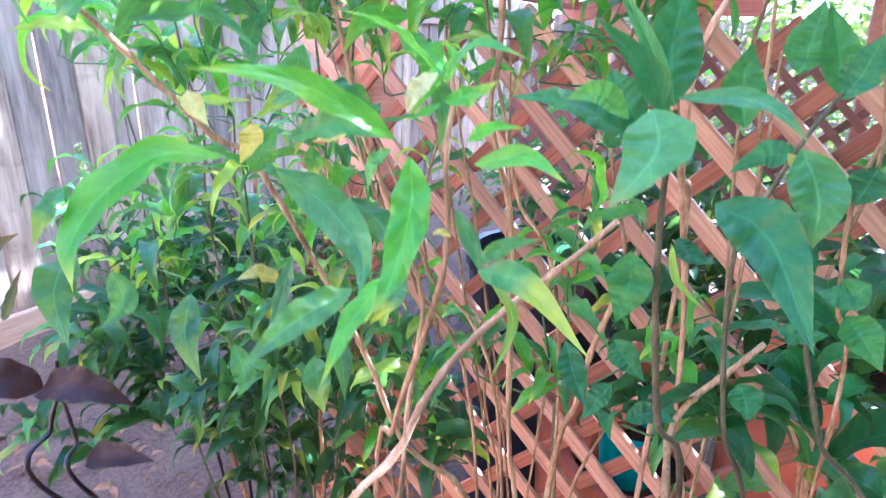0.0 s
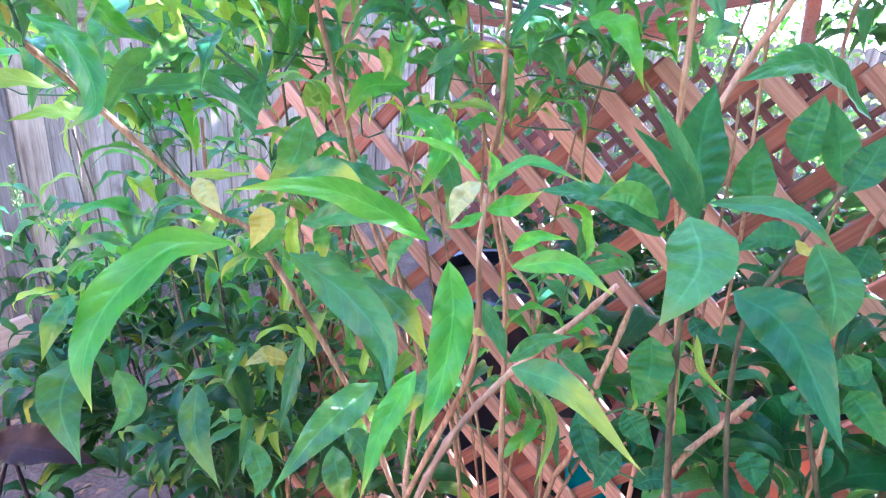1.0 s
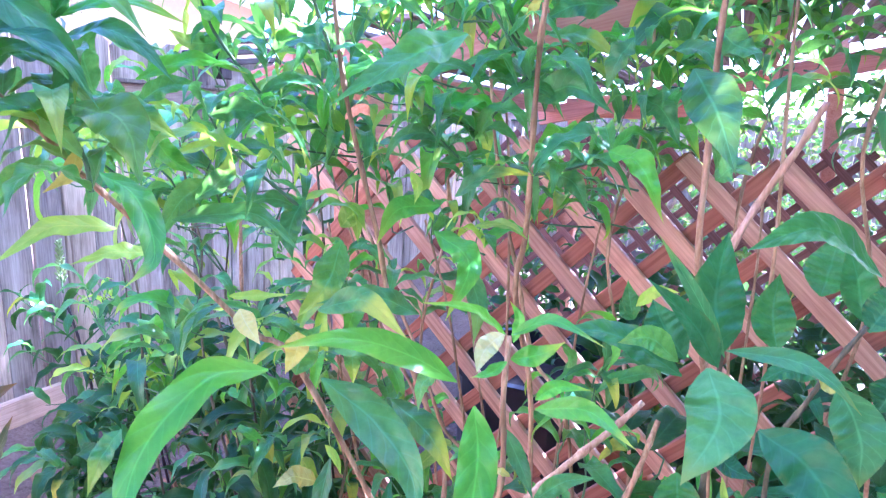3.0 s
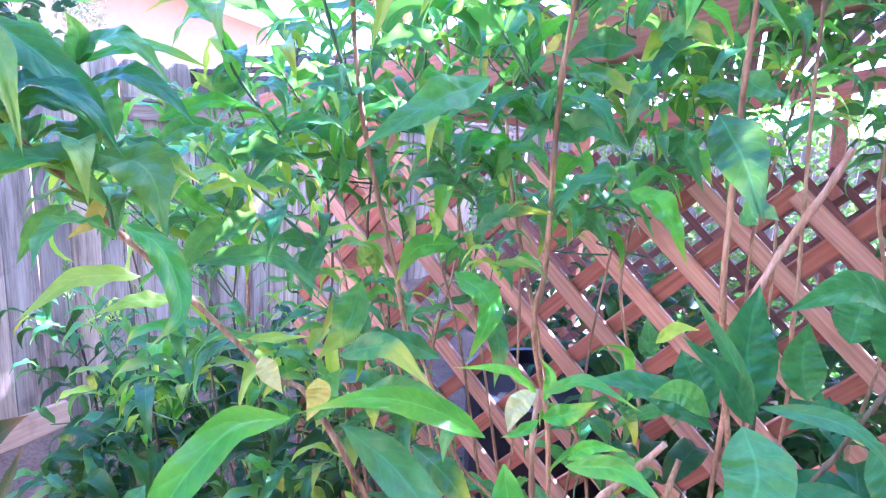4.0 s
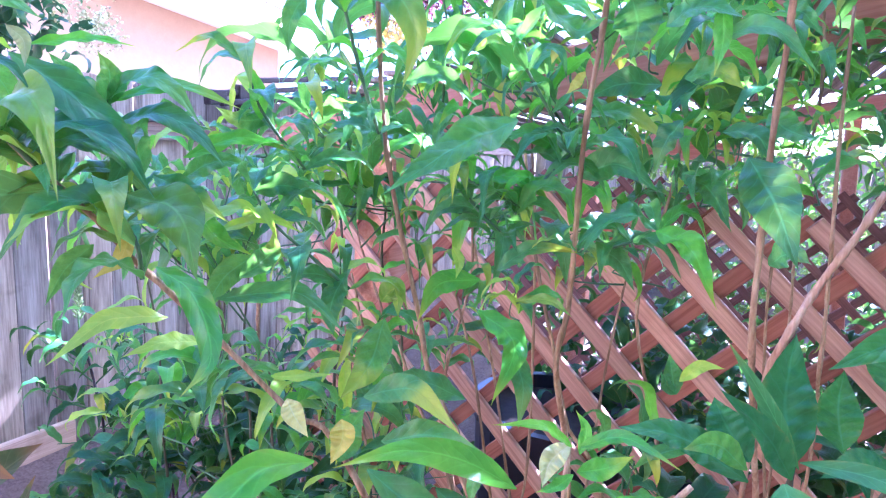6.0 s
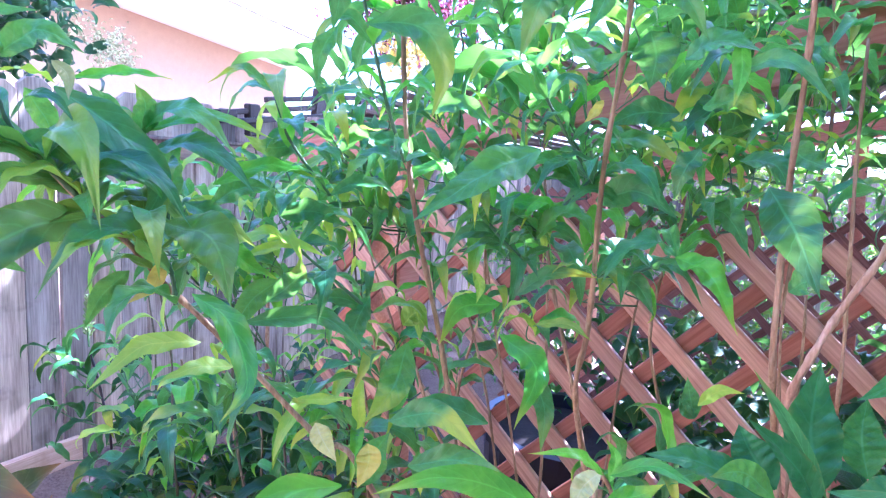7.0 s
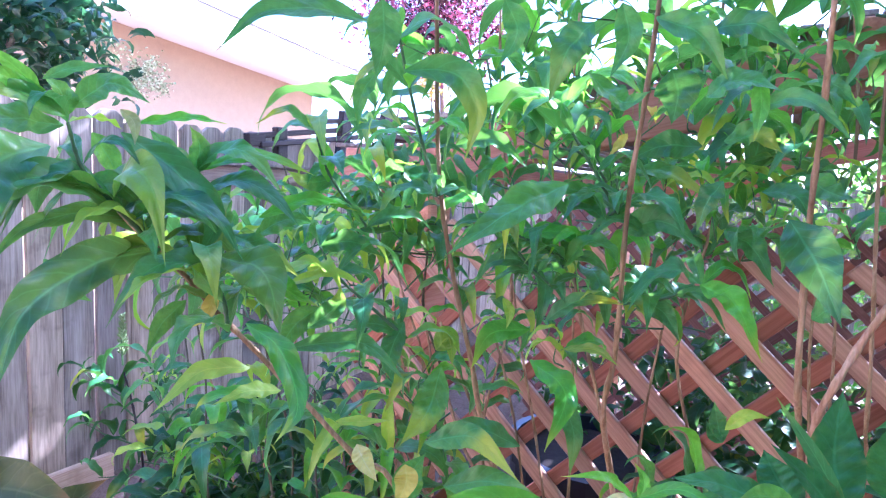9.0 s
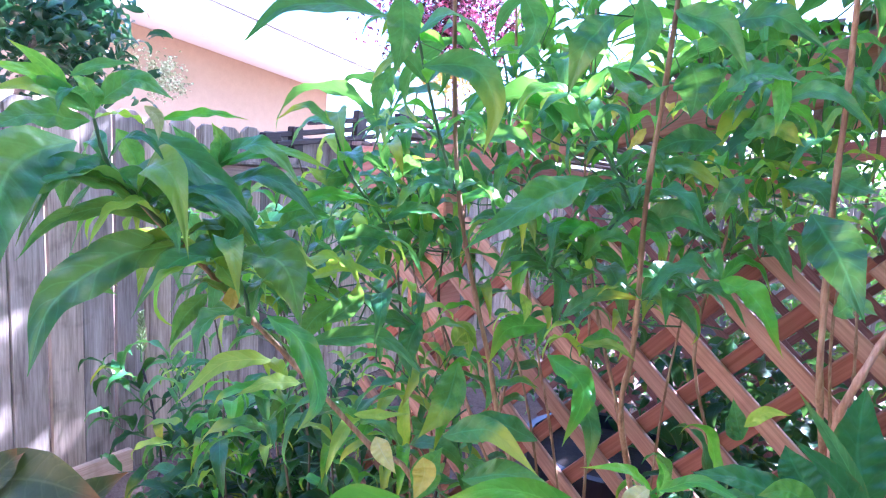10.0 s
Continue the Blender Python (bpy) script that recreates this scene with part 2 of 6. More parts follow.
M_BAY = leaf_mat("bay_leaf", (0.013, 0.055, 0.034), (0.030, 0.100, 0.058), (0.08, 0.22, 0.06), 0.33, None, 0.2, 0.0, 0.6)
M_PLUM = leaf_mat("plum_leaf", (0.16, 0.035, 0.07), (0.28, 0.06, 0.12), (0.5, 0.10, 0.2), 0.5)
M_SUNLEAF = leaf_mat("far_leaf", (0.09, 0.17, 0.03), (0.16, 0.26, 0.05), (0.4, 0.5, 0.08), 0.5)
M_GOLD = leaf_mat("golden_leaf", (0.45, 0.32, 0.05), (0.60, 0.45, 0.08), (0.75, 0.6, 0.1), 0.5)
M_CREAM = plain("cream_bud", (0.62, 0.62, 0.36), 0.7, 0.2, 30)
M_FLORET = plain("pale_green_floret", (0.20, 0.27, 0.10), 0.7, 0.3, 60)
M_DEAD = plain("dead_leaf_brown", (0.26, 0.15, 0.09), 0.85, 0.4, 30)
M_STUCCO = plain("peach_stucco", (0.48, 0.35, 0.225), 0.92, 0.08, 90, 0, 0.5)
M_WHITE = plain("white_paint", (0.82, 0.80, 0.78), 0.6, 0.06, 8)
M_SHINGLE = plain("grey_shingle", (0.30, 0.28, 0.28), 0.9, 0.25, 30)
M_BLACKPOT = plain("dark_navy_plastic", (0.016, 0.02, 0.035), 0.35, 0.3, 12)
M_TERRA = plain("terracotta", (0.42, 0.14, 0.075), 0.8, 0.2, 18)
M_TEAL = plain("teal_plastic", (0.0, 0.30, 0.34), 0.35, 0.1, 12)
M_PALEWALL = plain("pale_wall", (0.78, 0.74, 0.70), 0.9, 0.08, 6)


def soil():
    m, nt, b = nodes("soil", 0.95, spec=0.2)
    v = mapped(nt, "Object")
    n, f = noise_tex(nt, v, 6, 6, 0.65), noise_tex(nt, v, 70, 5, 0.7)
    c = ramp(nt, n, [(0.3, (0.10, 0.062, 0.044)), (0.55, (0.19, 0.125, 0.092)), (0.75, (0.27, 0.19, 0.145))])
    c = mix(nt, 0.4, c, ramp(nt, f, [(0.35, (0.08, 0.055, 0.045)), (0.7, (0.34, 0.26, 0.23))]))
    link(nt, c, b.inputs["Base Color"])
    bump(nt, b, f, 0.9, 0.012)
    return m


M_SOIL = soil()
# potting soil with the dimness behind the lattice put into its colour
M_SHADESOIL = plain("shaded_potting_soil", (0.035, 0.024, 0.018), 0.95, 0.5, 40, 0, 0.8)

# ---- building helpers ----


def thing(name, at, label, category, group="", kind=""):
    e = new(name)
    e.location = at
    e.empty_display_size = 0.1
    return tagged(e, label, category, group, kind)


def attach(ob, parent):
    """Parent with the object staying where its matrix_world puts it."""
    m = ob.matrix_basis.copy()
    ob.parent = parent
    ob.matrix_parent_inverse = Matrix.Identity(4)
    base = Matrix.Translation(parent.location) if parent.parent is None else parent.parent.matrix_basis @ parent.matrix_basis
    ob.matrix_basis = base.inverted() @ m
    return ob


def part(name, data, material, parent=None, label="", kind="", m=None, smooth=False):
    """One mesh object, from a bmesh or a mesh, under a thing or a part."""
    if isinstance(data, bmesh.types.BMesh):
        me = bpy.data.meshes.new(name)
        data.to_mesh(me)
        data.free()
    else:
        me = data
    if material is not None and not me.materials:
        me.materials.append(material)
    if smooth:
        me.shade_smooth()
    ob = new(name, me)
    if m is not None:
        ob.matrix_basis = m
    if parent is not None:
        attach(ob, parent)
    if label or kind:
        tagged(ob, label, "", "", kind)
    return ob


def box_bm(sx, sy, sz, bevel=0.004):
    bm = bmesh.new()
    bmesh.ops.create_cube(bm, size=1.0, matrix=Matrix.Diagonal((sx, sy, sz, 1)))
    if bevel:
        bmesh.ops.bevel(bm, geom=bm.edges[:], offset=bevel, segments=1, affect="EDGES")
    return bm


def board(name, a, b, w, d, material, parent, label="", up=(0, 0, 1), bevel=0.003):
    """A sawn board from a to b: its length on local y, width w across, depth d along the third axis."""
    a, b = Vector(a), Vector(b)
    y = (b - a).normalized()
    z = (Vector(up) - y * y.dot(Vector(up))).normalized()
    x = y.cross(z)
    m = Matrix((x, y, z)).transposed().to_4x4()
    m.translation = (a + b) / 2
    return part(name, box_bm(w, (b - a).length, d, bevel), material, parent, label, "", m)


def tube(points, radii, sides=7, bm=None, wob=0.0, rng=None):
    """A tapering stalk through points, a little knobbly where wob is given."""
    bm = bm or bmesh.new()
    pts = [Vector(p) for p in points]
    rings = []
    n = len(pts)
    ref = Vector((0.31, 0.77, 0.17)).normalized()
    for i, p in enumerate(pts):
        t = (pts[min(i + 1, n - 1)] - pts[max(i - 1, 0)]).normalized()
        u = t.cross(ref).normalized()
        v = t.cross(u)
        r = radii[i] if isinstance(radii, (list, tuple)) else radii
        if rng:
            r *= 1 + rng.uniform(-wob, wob)
        rings.append([bm.verts.new(p + (u * math.cos(k * math.tau / sides) + v * math.sin(k * math.tau / sides)) * r) for k in range(sides)])
    for r0, r1 in zip(rings, rings[1:]):
        for k in range(sides):
            bm.faces.new((r0[k], r0[(k + 1) % sides], r1[(k + 1) % sides], r1[k]))
    bm.faces.new(rings[0][::-1])
    bm.faces.new(rings[-1])
    return bm


def smooth_path(pts, n):
    """Catmull-Rom through the given points."""
    P = [Vector(p) for p in pts]
    P = [P[0] * 2 - P[1]] + P + [P[-1] * 2 - P[-2]]
    out = []
    segs = len(P) - 3
    for i in range(n + 1):
        s = i / n * segs
        k = min(int(s), segs - 1)
        t = s - k
        a, b, c, d = P[k:k + 4]
        out.append(0.5 * (2 * b + (c - a) * t + (2 * a - 5 * b + 4 * c - d) * t * t + (3 * b - a - 3 * c + d) * t ** 3))
    return out


# ---- leaf blades: base at the origin, tip at (0, 1, 0), arching towards +z ----
def blade(name, width, arch, twist, fold, wave, shape, long_n, half_n, seed, curl=0.0):
    rg = random.Random(seed)
    me = bpy.data.meshes.new(name)
    ph, fr, sway, side_b = rg.uniform(0, 6), rg.uniform(13, 24), rg.uniform(-0.12, 0.12), rg.uniform(0.4, 2.4)
    asym = rg.uniform(-0.25, 0.25)
    verts, faces, uvs = [], [], []
    spine = []
    for i in range(long_n + 1):
        s = i / long_n
        ang = arch * (0.55 - s) * 1.9 - curl * max(0, s - 0.6) * 6
        if spine:
            p = spine[-1]
            spine.append((p[0] + math.cos(ang) / long_n, p[1] + math.sin(ang) / long_n))
        else:
            spine.append((0.0, 0.0))
    # turn so that the chord lies on y, and scale it to length 1
    cx, cz = spine[-1]
    L, a0 = math.hypot(cx, cz), math.atan2(cz, cx)
    co, si = math.cos(-a0) / L, math.sin(-a0) / L
    spine = [(x * co - z * si, x * si + z * co) for x, z in spine]
    for i in range(long_n + 1):
        s = i / long_n
        if shape == "narrow":
            w = math.sin(math.pi * s ** 0.80) ** 1.02 * (1 - 0.22 * s * s) * 1.04
        elif shape == "broad":
            w = math.sin(math.pi * s ** 0.74) ** 0.95 * (1 - 0.12 * s) * 1.03
        else:
            w = math.sin(math.pi * s ** 0.9) ** 0.6
        stalk = 0.05 if s < 0.06 else 0.0
        w = max(w, stalk, 0.012) * width * 0.5
        y, z = spine[i]
        y2, z2 = spine[min(i + 1, long_n)]
        y1, z1 = spine[max(i - 1, 0)]
        tl = math.hypot(y2 - y1, z2 - z1) or 1
        ny, nz = -(z2 - z1) / tl, (y2 - y1) / tl
        tw = twist * (s - 0.3)
        for k in range(-half_n, half_n + 1):
            u = k / half_n
            lat = u * w
            up = fold * (1 + asym * u) * abs(lat) + wave * w * math.sin(s * fr + ph + (side_b if u > 0 else 0)) * abs(u) ** 1.5
            xx = lat * math.cos(tw) - up * math.sin(tw)
            oo = lat * math.sin(tw) + up * math.cos(tw)
            verts.append((xx + sway * math.sin(math.pi * s) * (1 - 0.4 * s), y + ny * oo, z + nz * oo))
            uvs.append((u, s))
    cols = 2 * half_n + 1
    for i in range(long_n):
        for k in range(cols - 1):
            a = i * cols + k
            faces.append((a, a + 1, a + 1 + cols, a + cols))
    me.from_pydata(verts, [], faces)
    lay = me.uv_layers.new(name="UVMap")
    for poly in me.polygons:
        for li in poly.loop_indices:
            lay.data[li].uv = uvs[me.loops[li].vertex_index]
    me.shade_smooth()
    return me


BLADES = {}


def blades(kind, material, hero=False):
    """Six alike blades of one kind in one material, made once."""
    key = (kind, material.name, hero)
    if key not in BLADES:
        ln, hn = (18, 2) if hero else (9, 1)
        if kind == "round":
            ln, hn = (10, 2) if hero else (6, 1)
        w = {"narrow": 0.19, "mid": 0.25, "lance": 0.28, "broad": 0.48, "oval": 0.42, "round": 0.62}[kind]
        sh = {"narrow": "narrow", "mid": "narrow", "lance": "narrow", "broad": "broad", "oval": "broad", "round": "round"}[kind]
        out = []
        for j, (ar, tw, cu) in enumerate(((0.4, 0.3, 0), (0.8, -0.4, 0.05), (1.1, 0.45, 0.05), (1.5, -0.3, 0.1), (0.9, 1.0, 0.2), (1.2, -0.9, 0.35))):
            me = blade("leaf", w * (0.9 + 0.05 * j), ar, tw, 0.36, 0.30 if sh == "narrow" else 0.15, sh, ln, hn, j * 7 + len(kind), cu)
            me.materials.append(material)
            out.append(me)
        BLADES[key] = out
    return BLADES[key]


def leaf_matrix(base, tip, roll=0.0):
    """Blade from base to tip, its upper side turned as near to the sky as it goes, then rolled."""
    base, tip = Vector(base), Vector(tip)
    y = tip - base
    L = y.length
    y.normalize()
    up = Vector((0, 0, 1)) if abs(y.z) < 0.95 else Vector((0.3, -0.9, 0.3))
    x = y.cross(up).normalized()
    z = x.cross(y)
    m = Matrix((x, y, z)).transposed().to_4x4() @ Matrix.Rotation(radians(roll), 4, "Y") @ Matrix.Scale(L, 4)
    m.translation = base
    return m


def leaf(plant, kind, material, base, tip, var=1, roll=0.0, label="", hero=True, wide=1.0):
    m = leaf_matrix(base, tip, roll) @ Matrix.Diagonal((wide, 1, 1, 1))
    return part("leaf", blades(kind, material, hero)[var], None, plant, label, "", m)


def crown(name, centre, size, n, length, kind, materials, parent, seed, hang=0.3):
    """Many small leaves in clumps, joined: an uneven crown with gaps."""
    rg = random.Random(seed)
    verts, faces, uvs, mats = [], [], [], []
    srcs = [[blades(kind, mt)[v] for v in range(6)] for mt in materials]
    data = [[([v.co.copy() for v in me.vertices], [tuple(p.vertices) for p in me.polygons], [tuple(l.uv) for l in me.uv_layers[0].data]) for me in row] for row in srcs]
    clumps = []
    for _ in range(max(6, n // 26)):
        v = Vector((rg.gauss(0, 1), rg.gauss(0, 1), rg.gauss(0, 1))).normalized() * rg.random() ** 0.45
        clumps.append(Vector((v.x * size[0], v.y * size[1], v.z * size[2])) + Vector(centre))
    for _ in range(n):
        c = rg.choice(clumps)
        p = c + Vector((rg.gauss(0, 1), rg.gauss(0, 1), rg.gauss(0, 1))) * (0.13 * sum(size) / 3 + length * 0.5)
        d = Vector((rg.gauss(0, 1), rg.gauss(0, 1), rg.gauss(0, 0.7) - hang)).normalized()
        L = length * rg.uniform(0.6, 1.25)
        mi = min(int(rg.random() * len(materials)), len(materials) - 1)
        vs, fs, us = data[mi][rg.randrange(6)]
        m = leaf_matrix(p, p + d * L, rg.uniform(-60, 60))
        o = len(verts)
        verts.extend(m @ v for v in vs)
        faces.extend(tuple(i + o for i in f) for f in fs)
        uvs.extend(us)
        mats.extend([mi] * len(fs))
    me = bpy.data.meshes.new(name)
    me.from_pydata(verts, [], faces)
    lay = me.uv_layers.new(name="UVMap")
    for i, uv in enumerate(uvs):
        lay.data[i].uv = uv
    for mt in materials:
        me.materials.append(mt)
    me.polygons.foreach_set("material_index", mats)
    me.shade_smooth()
    return part(name, me, None, parent, "", "stuff")


# ---- setting ----
def make_ground():
    bm = bmesh.new()
    bmesh.ops.create_grid(bm, x_segments=90, y_segments=90, size=4.5)
    for v in bm.verts:
        v.co.z = 0.05 * noise.noise(v.co * 1.3) + 0.018 * noise.noise(v.co * 6)
        v.co.z += 0.12 * math.exp(-((v.co.x + 0.2 + 1.0) / 0.45) ** 2)
    far = []
    for x, y in ((-60, -60), (60, -60), (60, 60), (-60, 60)):
        far.append(bm.verts.new((x, y, 0)))
    rim = [e for e in bm.edges if e.is_boundary]
    corner = {}
    for v in {v for e in rim for v in e.verts}:
        corner.setdefault((round(v.co.x / 4.5), round(v.co.y / 4.5)), v)
    def side(test, f0, f1):
        vs = sorted({v for e in rim for v in e.verts if test(v)}, key=lambda v: (v.co - f0.co).length)
        bm.faces.new([f0, *vs, f1][::1])
    side(lambda v: v.co.y < -4.49, far[0], far[1])
    side(lambda v: v.co.x > 4.49, far[1], far[2])
    side(lambda v: v.co.y > 4.49, far[2], far[3])
    side(lambda v: v.co.x < -4.49, far[3], far[0])
    bmesh.ops.recalc_face_normals(bm, faces=bm.faces[:])
    g = part("ground", bm, M_SOIL, None, "", "", pose(1.2, 1.0, 0), True)
    return tagged(g, "dry brown garden soil with leaf litter under the shrubs", "ground", "", "structure")


make_ground()


def dog_ear(w, h, rg):
    """Picket with clipped top corners, about 15 mm thick, slightly uneven."""
    c = 0.032
    bm = bmesh.new()
    prof = [(-w / 2, 0), (w / 2, 0), (w / 2 + rg.uniform(-.001, .001), h - c), (w / 2 - c * 1.0, h - 0.004), (w / 2 - c * 1.25, h), (-w / 2 + c * 1.25, h), (-w / 2 + c, h - 0.004), (-w / 2, h - c)]
    f = [bm.verts.new((0, x - math.copysign(0.0055, x), z - (0.002 if z > 0 else 0))) for x, z in prof]
    mid = [bm.verts.new((-0.008, x, z)) for x, z in prof]
    b = [bm.verts.new((-0.016, x, z)) for x, z in prof]
    bm.faces.new(f)
    bm.faces.new(b[::-1])
    n = len(prof)
    for i in range(n):
        bm.faces.new((f[i], mid[i], mid[(i + 1) % n], f[(i + 1) % n]))
        bm.faces.new((mid[i], b[i], b[(i + 1) % n], mid[(i + 1) % n]))
    bmesh.ops.recalc_face_normals(bm, faces=bm.faces[:])
    return bm


def make_fence():
    rg = random.Random(4)
    fence = thing("fence", (0, 2.5, 0.05), "weathered grey wooden dog-ear picket fence beside the bed", "fence", "", "structure")
    for k in range(-14, 48):
        y = 0.07 + 0.14 * k
        h = 1.79 + rg.uniform(-0.018, 0.018)
        w = 0.1397 - rg.choice((0.0, 0.0006, 0.0012, 0.0018))
        x = rg.uniform(-0.010, 0.006)
        m = pose(x, y, 0.05, 0, 0, rg.uniform(-1.2, 1.2))
        part("picket", dog_ear(w, h, rg), M_FENCE, fence, "", "", m)
    for z in (0.35, 1.45):
        board("rail", (-0.045, -2, z), (-0.045, 6.8, z), 0.036, 0.085, M_OLDKICK, fence)
    # red-stained cap rail on the garden side
    board("cap_rail", (0.035, 0.86, 1.585), (0.035, 6.6, 1.60), 0.036, 0.085, M_OLDKICK, fence, "brown rail under a pale weathered cap")
    board("cap", (0.045, 0.84, 1.64), (0.045, 6.6, 1.655), 0.085, 0.018, M_FENCE, fence)
    # kick boards along the foot
    board("kick_board", (0.035, -2.0, 0.17), (0.035, 0.466, 0.17), 0.036, 0.145, M_KICK, fence, "pale new timber board along the fence foot")
    board("kick_board", (0.050, -2.0, 0.03), (0.050, 1.35, 0.05), 0.05, 0.13, M_OLDKICK, fence, "grey-brown old timber edging")


make_fence()


def make_back_fence():
    rg = random.Random(9)
    f = thing("back_fence", (3.0, 6.7, 0), "weathered wooden picket fence across the far end of the garden", "fence", "", "structure")
    for k in range(46):
        part("picket", dog_ear(0.138, 1.75 + rg.uniform(-0.02, 0.02), rg), M_FENCE, f, "", "", pose(0.1 + 0.14 * k, 6.7, 0.02, 0, 0, -90))


make_back_fence()


def make_house():
    """Neighbour's stucco house: a wall under a wide raking eave."""
    h = thing("house", (-4.2, 3.0, 0), "peach stucco neighbour house with a white raking eave", "house")
    y0, y1 = -6.0, 6.65
    def zt(y):
        return 3.34 - (y - 2.95) * 0.0874
    def slab(name, x0, x1, ya, yb, f0, f1, mat, label=""):
        bm = bmesh.new()
        vs = [bm.verts.new((x, y, fz(y))) for x in (x0, x1) for y, fz in ((ya, f0), (yb, f0), (yb, f1), (ya, f1))]
        for q in ((0, 1, 2, 3), (7, 6, 5, 4), (0, 4, 5, 1), (1, 5, 6, 2), (2, 6, 7, 3), (3, 7, 4, 0)):
            bm.faces.new([vs[i] for i in q])
        bmesh.ops.recalc_face_normals(bm, faces=bm.faces[:])
        return part(name, bm, mat, h, label)
    slab("wall", -4.95, -4.66, y0, y1, lambda y: 0.0, lambda y: zt(y) + 0.02, M_STUCCO)
    slab("soffit", -4.67, -4.02, y0, y1 + 0.65, lambda y: zt(y) + 0.022, lambda y: zt(y) + 0.05, M_WHITE)
    slab("fascia", -4.02, -3.98, y0, y1 + 0.65, lambda y: zt(y), lambda y: zt(y) + 0.44, M_WHITE, "white painted fascia board in full sun")
    slab("roof", -9.0, -3.95, y0, y1 + 0.68, lambda y: zt(y) + 0.444, lambda y: zt(y) + 0.47, M_SHINGLE)
    slab("side_wall", -9.0, -4.955, y1 - 0.2, y1, lambda y: 0.0, lambda y: zt(y), M_STUCCO)


make_house()

# ---- lattice coop ----
LY = -0.036        # front face of the lattice
TOP = 1.515


def lattice(name, y, x0, x1, z0, z1, a_down, a_up, pitch, width, thick, label, lean=0.0, mat=M_REDWOOD, rear=M_REDSHADE):
    """Diagonal lattice: front slats fall to +x, rear slats rise to +x, the pair leaning by a few degrees. a: a point (x, z) on one slat's upper edge."""
    t = thing(name, ((x0 + x1) / 2, y, z0), label, "lattice")
    rg = random.Random(name)
    for lay, ((ax, az), deg) in enumerate(((a_down, -45 + lean), (a_up, 45 + lean))):
        ux, uz = math.cos(radians(deg)), math.sin(radians(deg))
        nx, nz = (-uz, ux)
        for k in range(-45, 46):
            off = pitch * k - width / 2 + rg.uniform(-0.0025, 0.0025)
            px, pz = ax + nx * off, az + nz * off
            turn = radians(rg.uniform(-0.35, 0.35))
            wx, wz = ux * math.cos(turn) - uz * math.sin(turn), ux * math.sin(turn) + uz * math.cos(turn)
            # cut to the panel
            lo, hi = -9.0, 9.0
            for p, w, c0, c1 in ((px, wx, x0, x1), (pz, wz, z0, z1)):
                s0, s1 = sorted(((c0 - p) / w, (c1 - p) / w))
                lo, hi = max(lo, s0), min(hi, s1)
            if hi - lo < 0.12:
                continue
            lo, hi = lo - rg.uniform(0.004, 0.022), hi + rg.uniform(0.004, 0.022)
            yy = y + thick / 2 + lay * (thick + 0.001)
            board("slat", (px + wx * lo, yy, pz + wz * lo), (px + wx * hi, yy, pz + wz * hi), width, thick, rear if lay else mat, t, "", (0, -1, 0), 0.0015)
    return t


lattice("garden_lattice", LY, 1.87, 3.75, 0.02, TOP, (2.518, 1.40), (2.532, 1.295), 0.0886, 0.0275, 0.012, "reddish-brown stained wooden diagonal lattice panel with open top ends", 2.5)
# far panel takes the slat wood with shade painted in
lattice("rear_lattice", 1.88, 1.55, 3.75, 0.02, 1.50, (2.40, 1.5), (1.90, 1.5), 0.0895, 0.034, 0.012, "far brown wooden lattice panel, its shade put into the slat colour", 0.5, M_FARSHADE, M_FARSHADE)


def make_frame():
    fr = thing("pergola", (2.6, 0.9, 0), "red-stained timber frame carrying a raking lath roof", "pergola")
    def post(x, y, z1, w=0.088):
        board("post", (x, y, 0.0), (x, y, z1), w, w, M_REDPOST, fr, "", (0, -1, 0), 0.004)
    post(1.985, 0.055, 1.60)
    post(3.70, 0.055, 2.02)
    post(1.955, 1.98, 1.62)
    board("post", (3.16, 1.98, 0.0), (3.0, 1.98, 1.98), 0.055, 0.055, M_REDPOST, fr, "", (0, -1, 0), 0.004)
    def rake(x):
        return 1.612 + (x - 1.89) * 0.213
    for y in (-0.058, 1.86):
        board("rake_beam", (1.78, y + 0.02, rake(1.78)), (3.9, y + 0.02, rake(3.9)), 0.04, 0.085, M_REDBEAM, fr)
    for x in (1.84, 2.75, 3.6):
        z = rake(x) + 0.02
        board("purlin", (x, -0.02, z + 0.02), (x, 1.86, z + 0.02), 0.04, 0.06, M_REDBEAM, fr)
    board("girt", (1.90, 1.93, 1.64), (2.62, 1.93, 1.65), 0.036, 0.088, M_REDBEAM, fr)
    rg = random.Random(3)
    n = 58
    for k in range(n):
        x = 1.80 + 2.1 * k / n + rg.uniform(-0.012, 0.012)
        z = rake(x) + 0.085 + rg.uniform(-0.004, 0.006)
        board("lath", (x, 0.02 + rg.uniform(-0.05, 0.02), z), (x + rg.uniform(-.02, .02), 1.95 + rg.uniform(-0.05, 0.05), z), 0.030, 0.009, M_REED, fr, "", (0, 0, 1), 0.001)


make_frame()


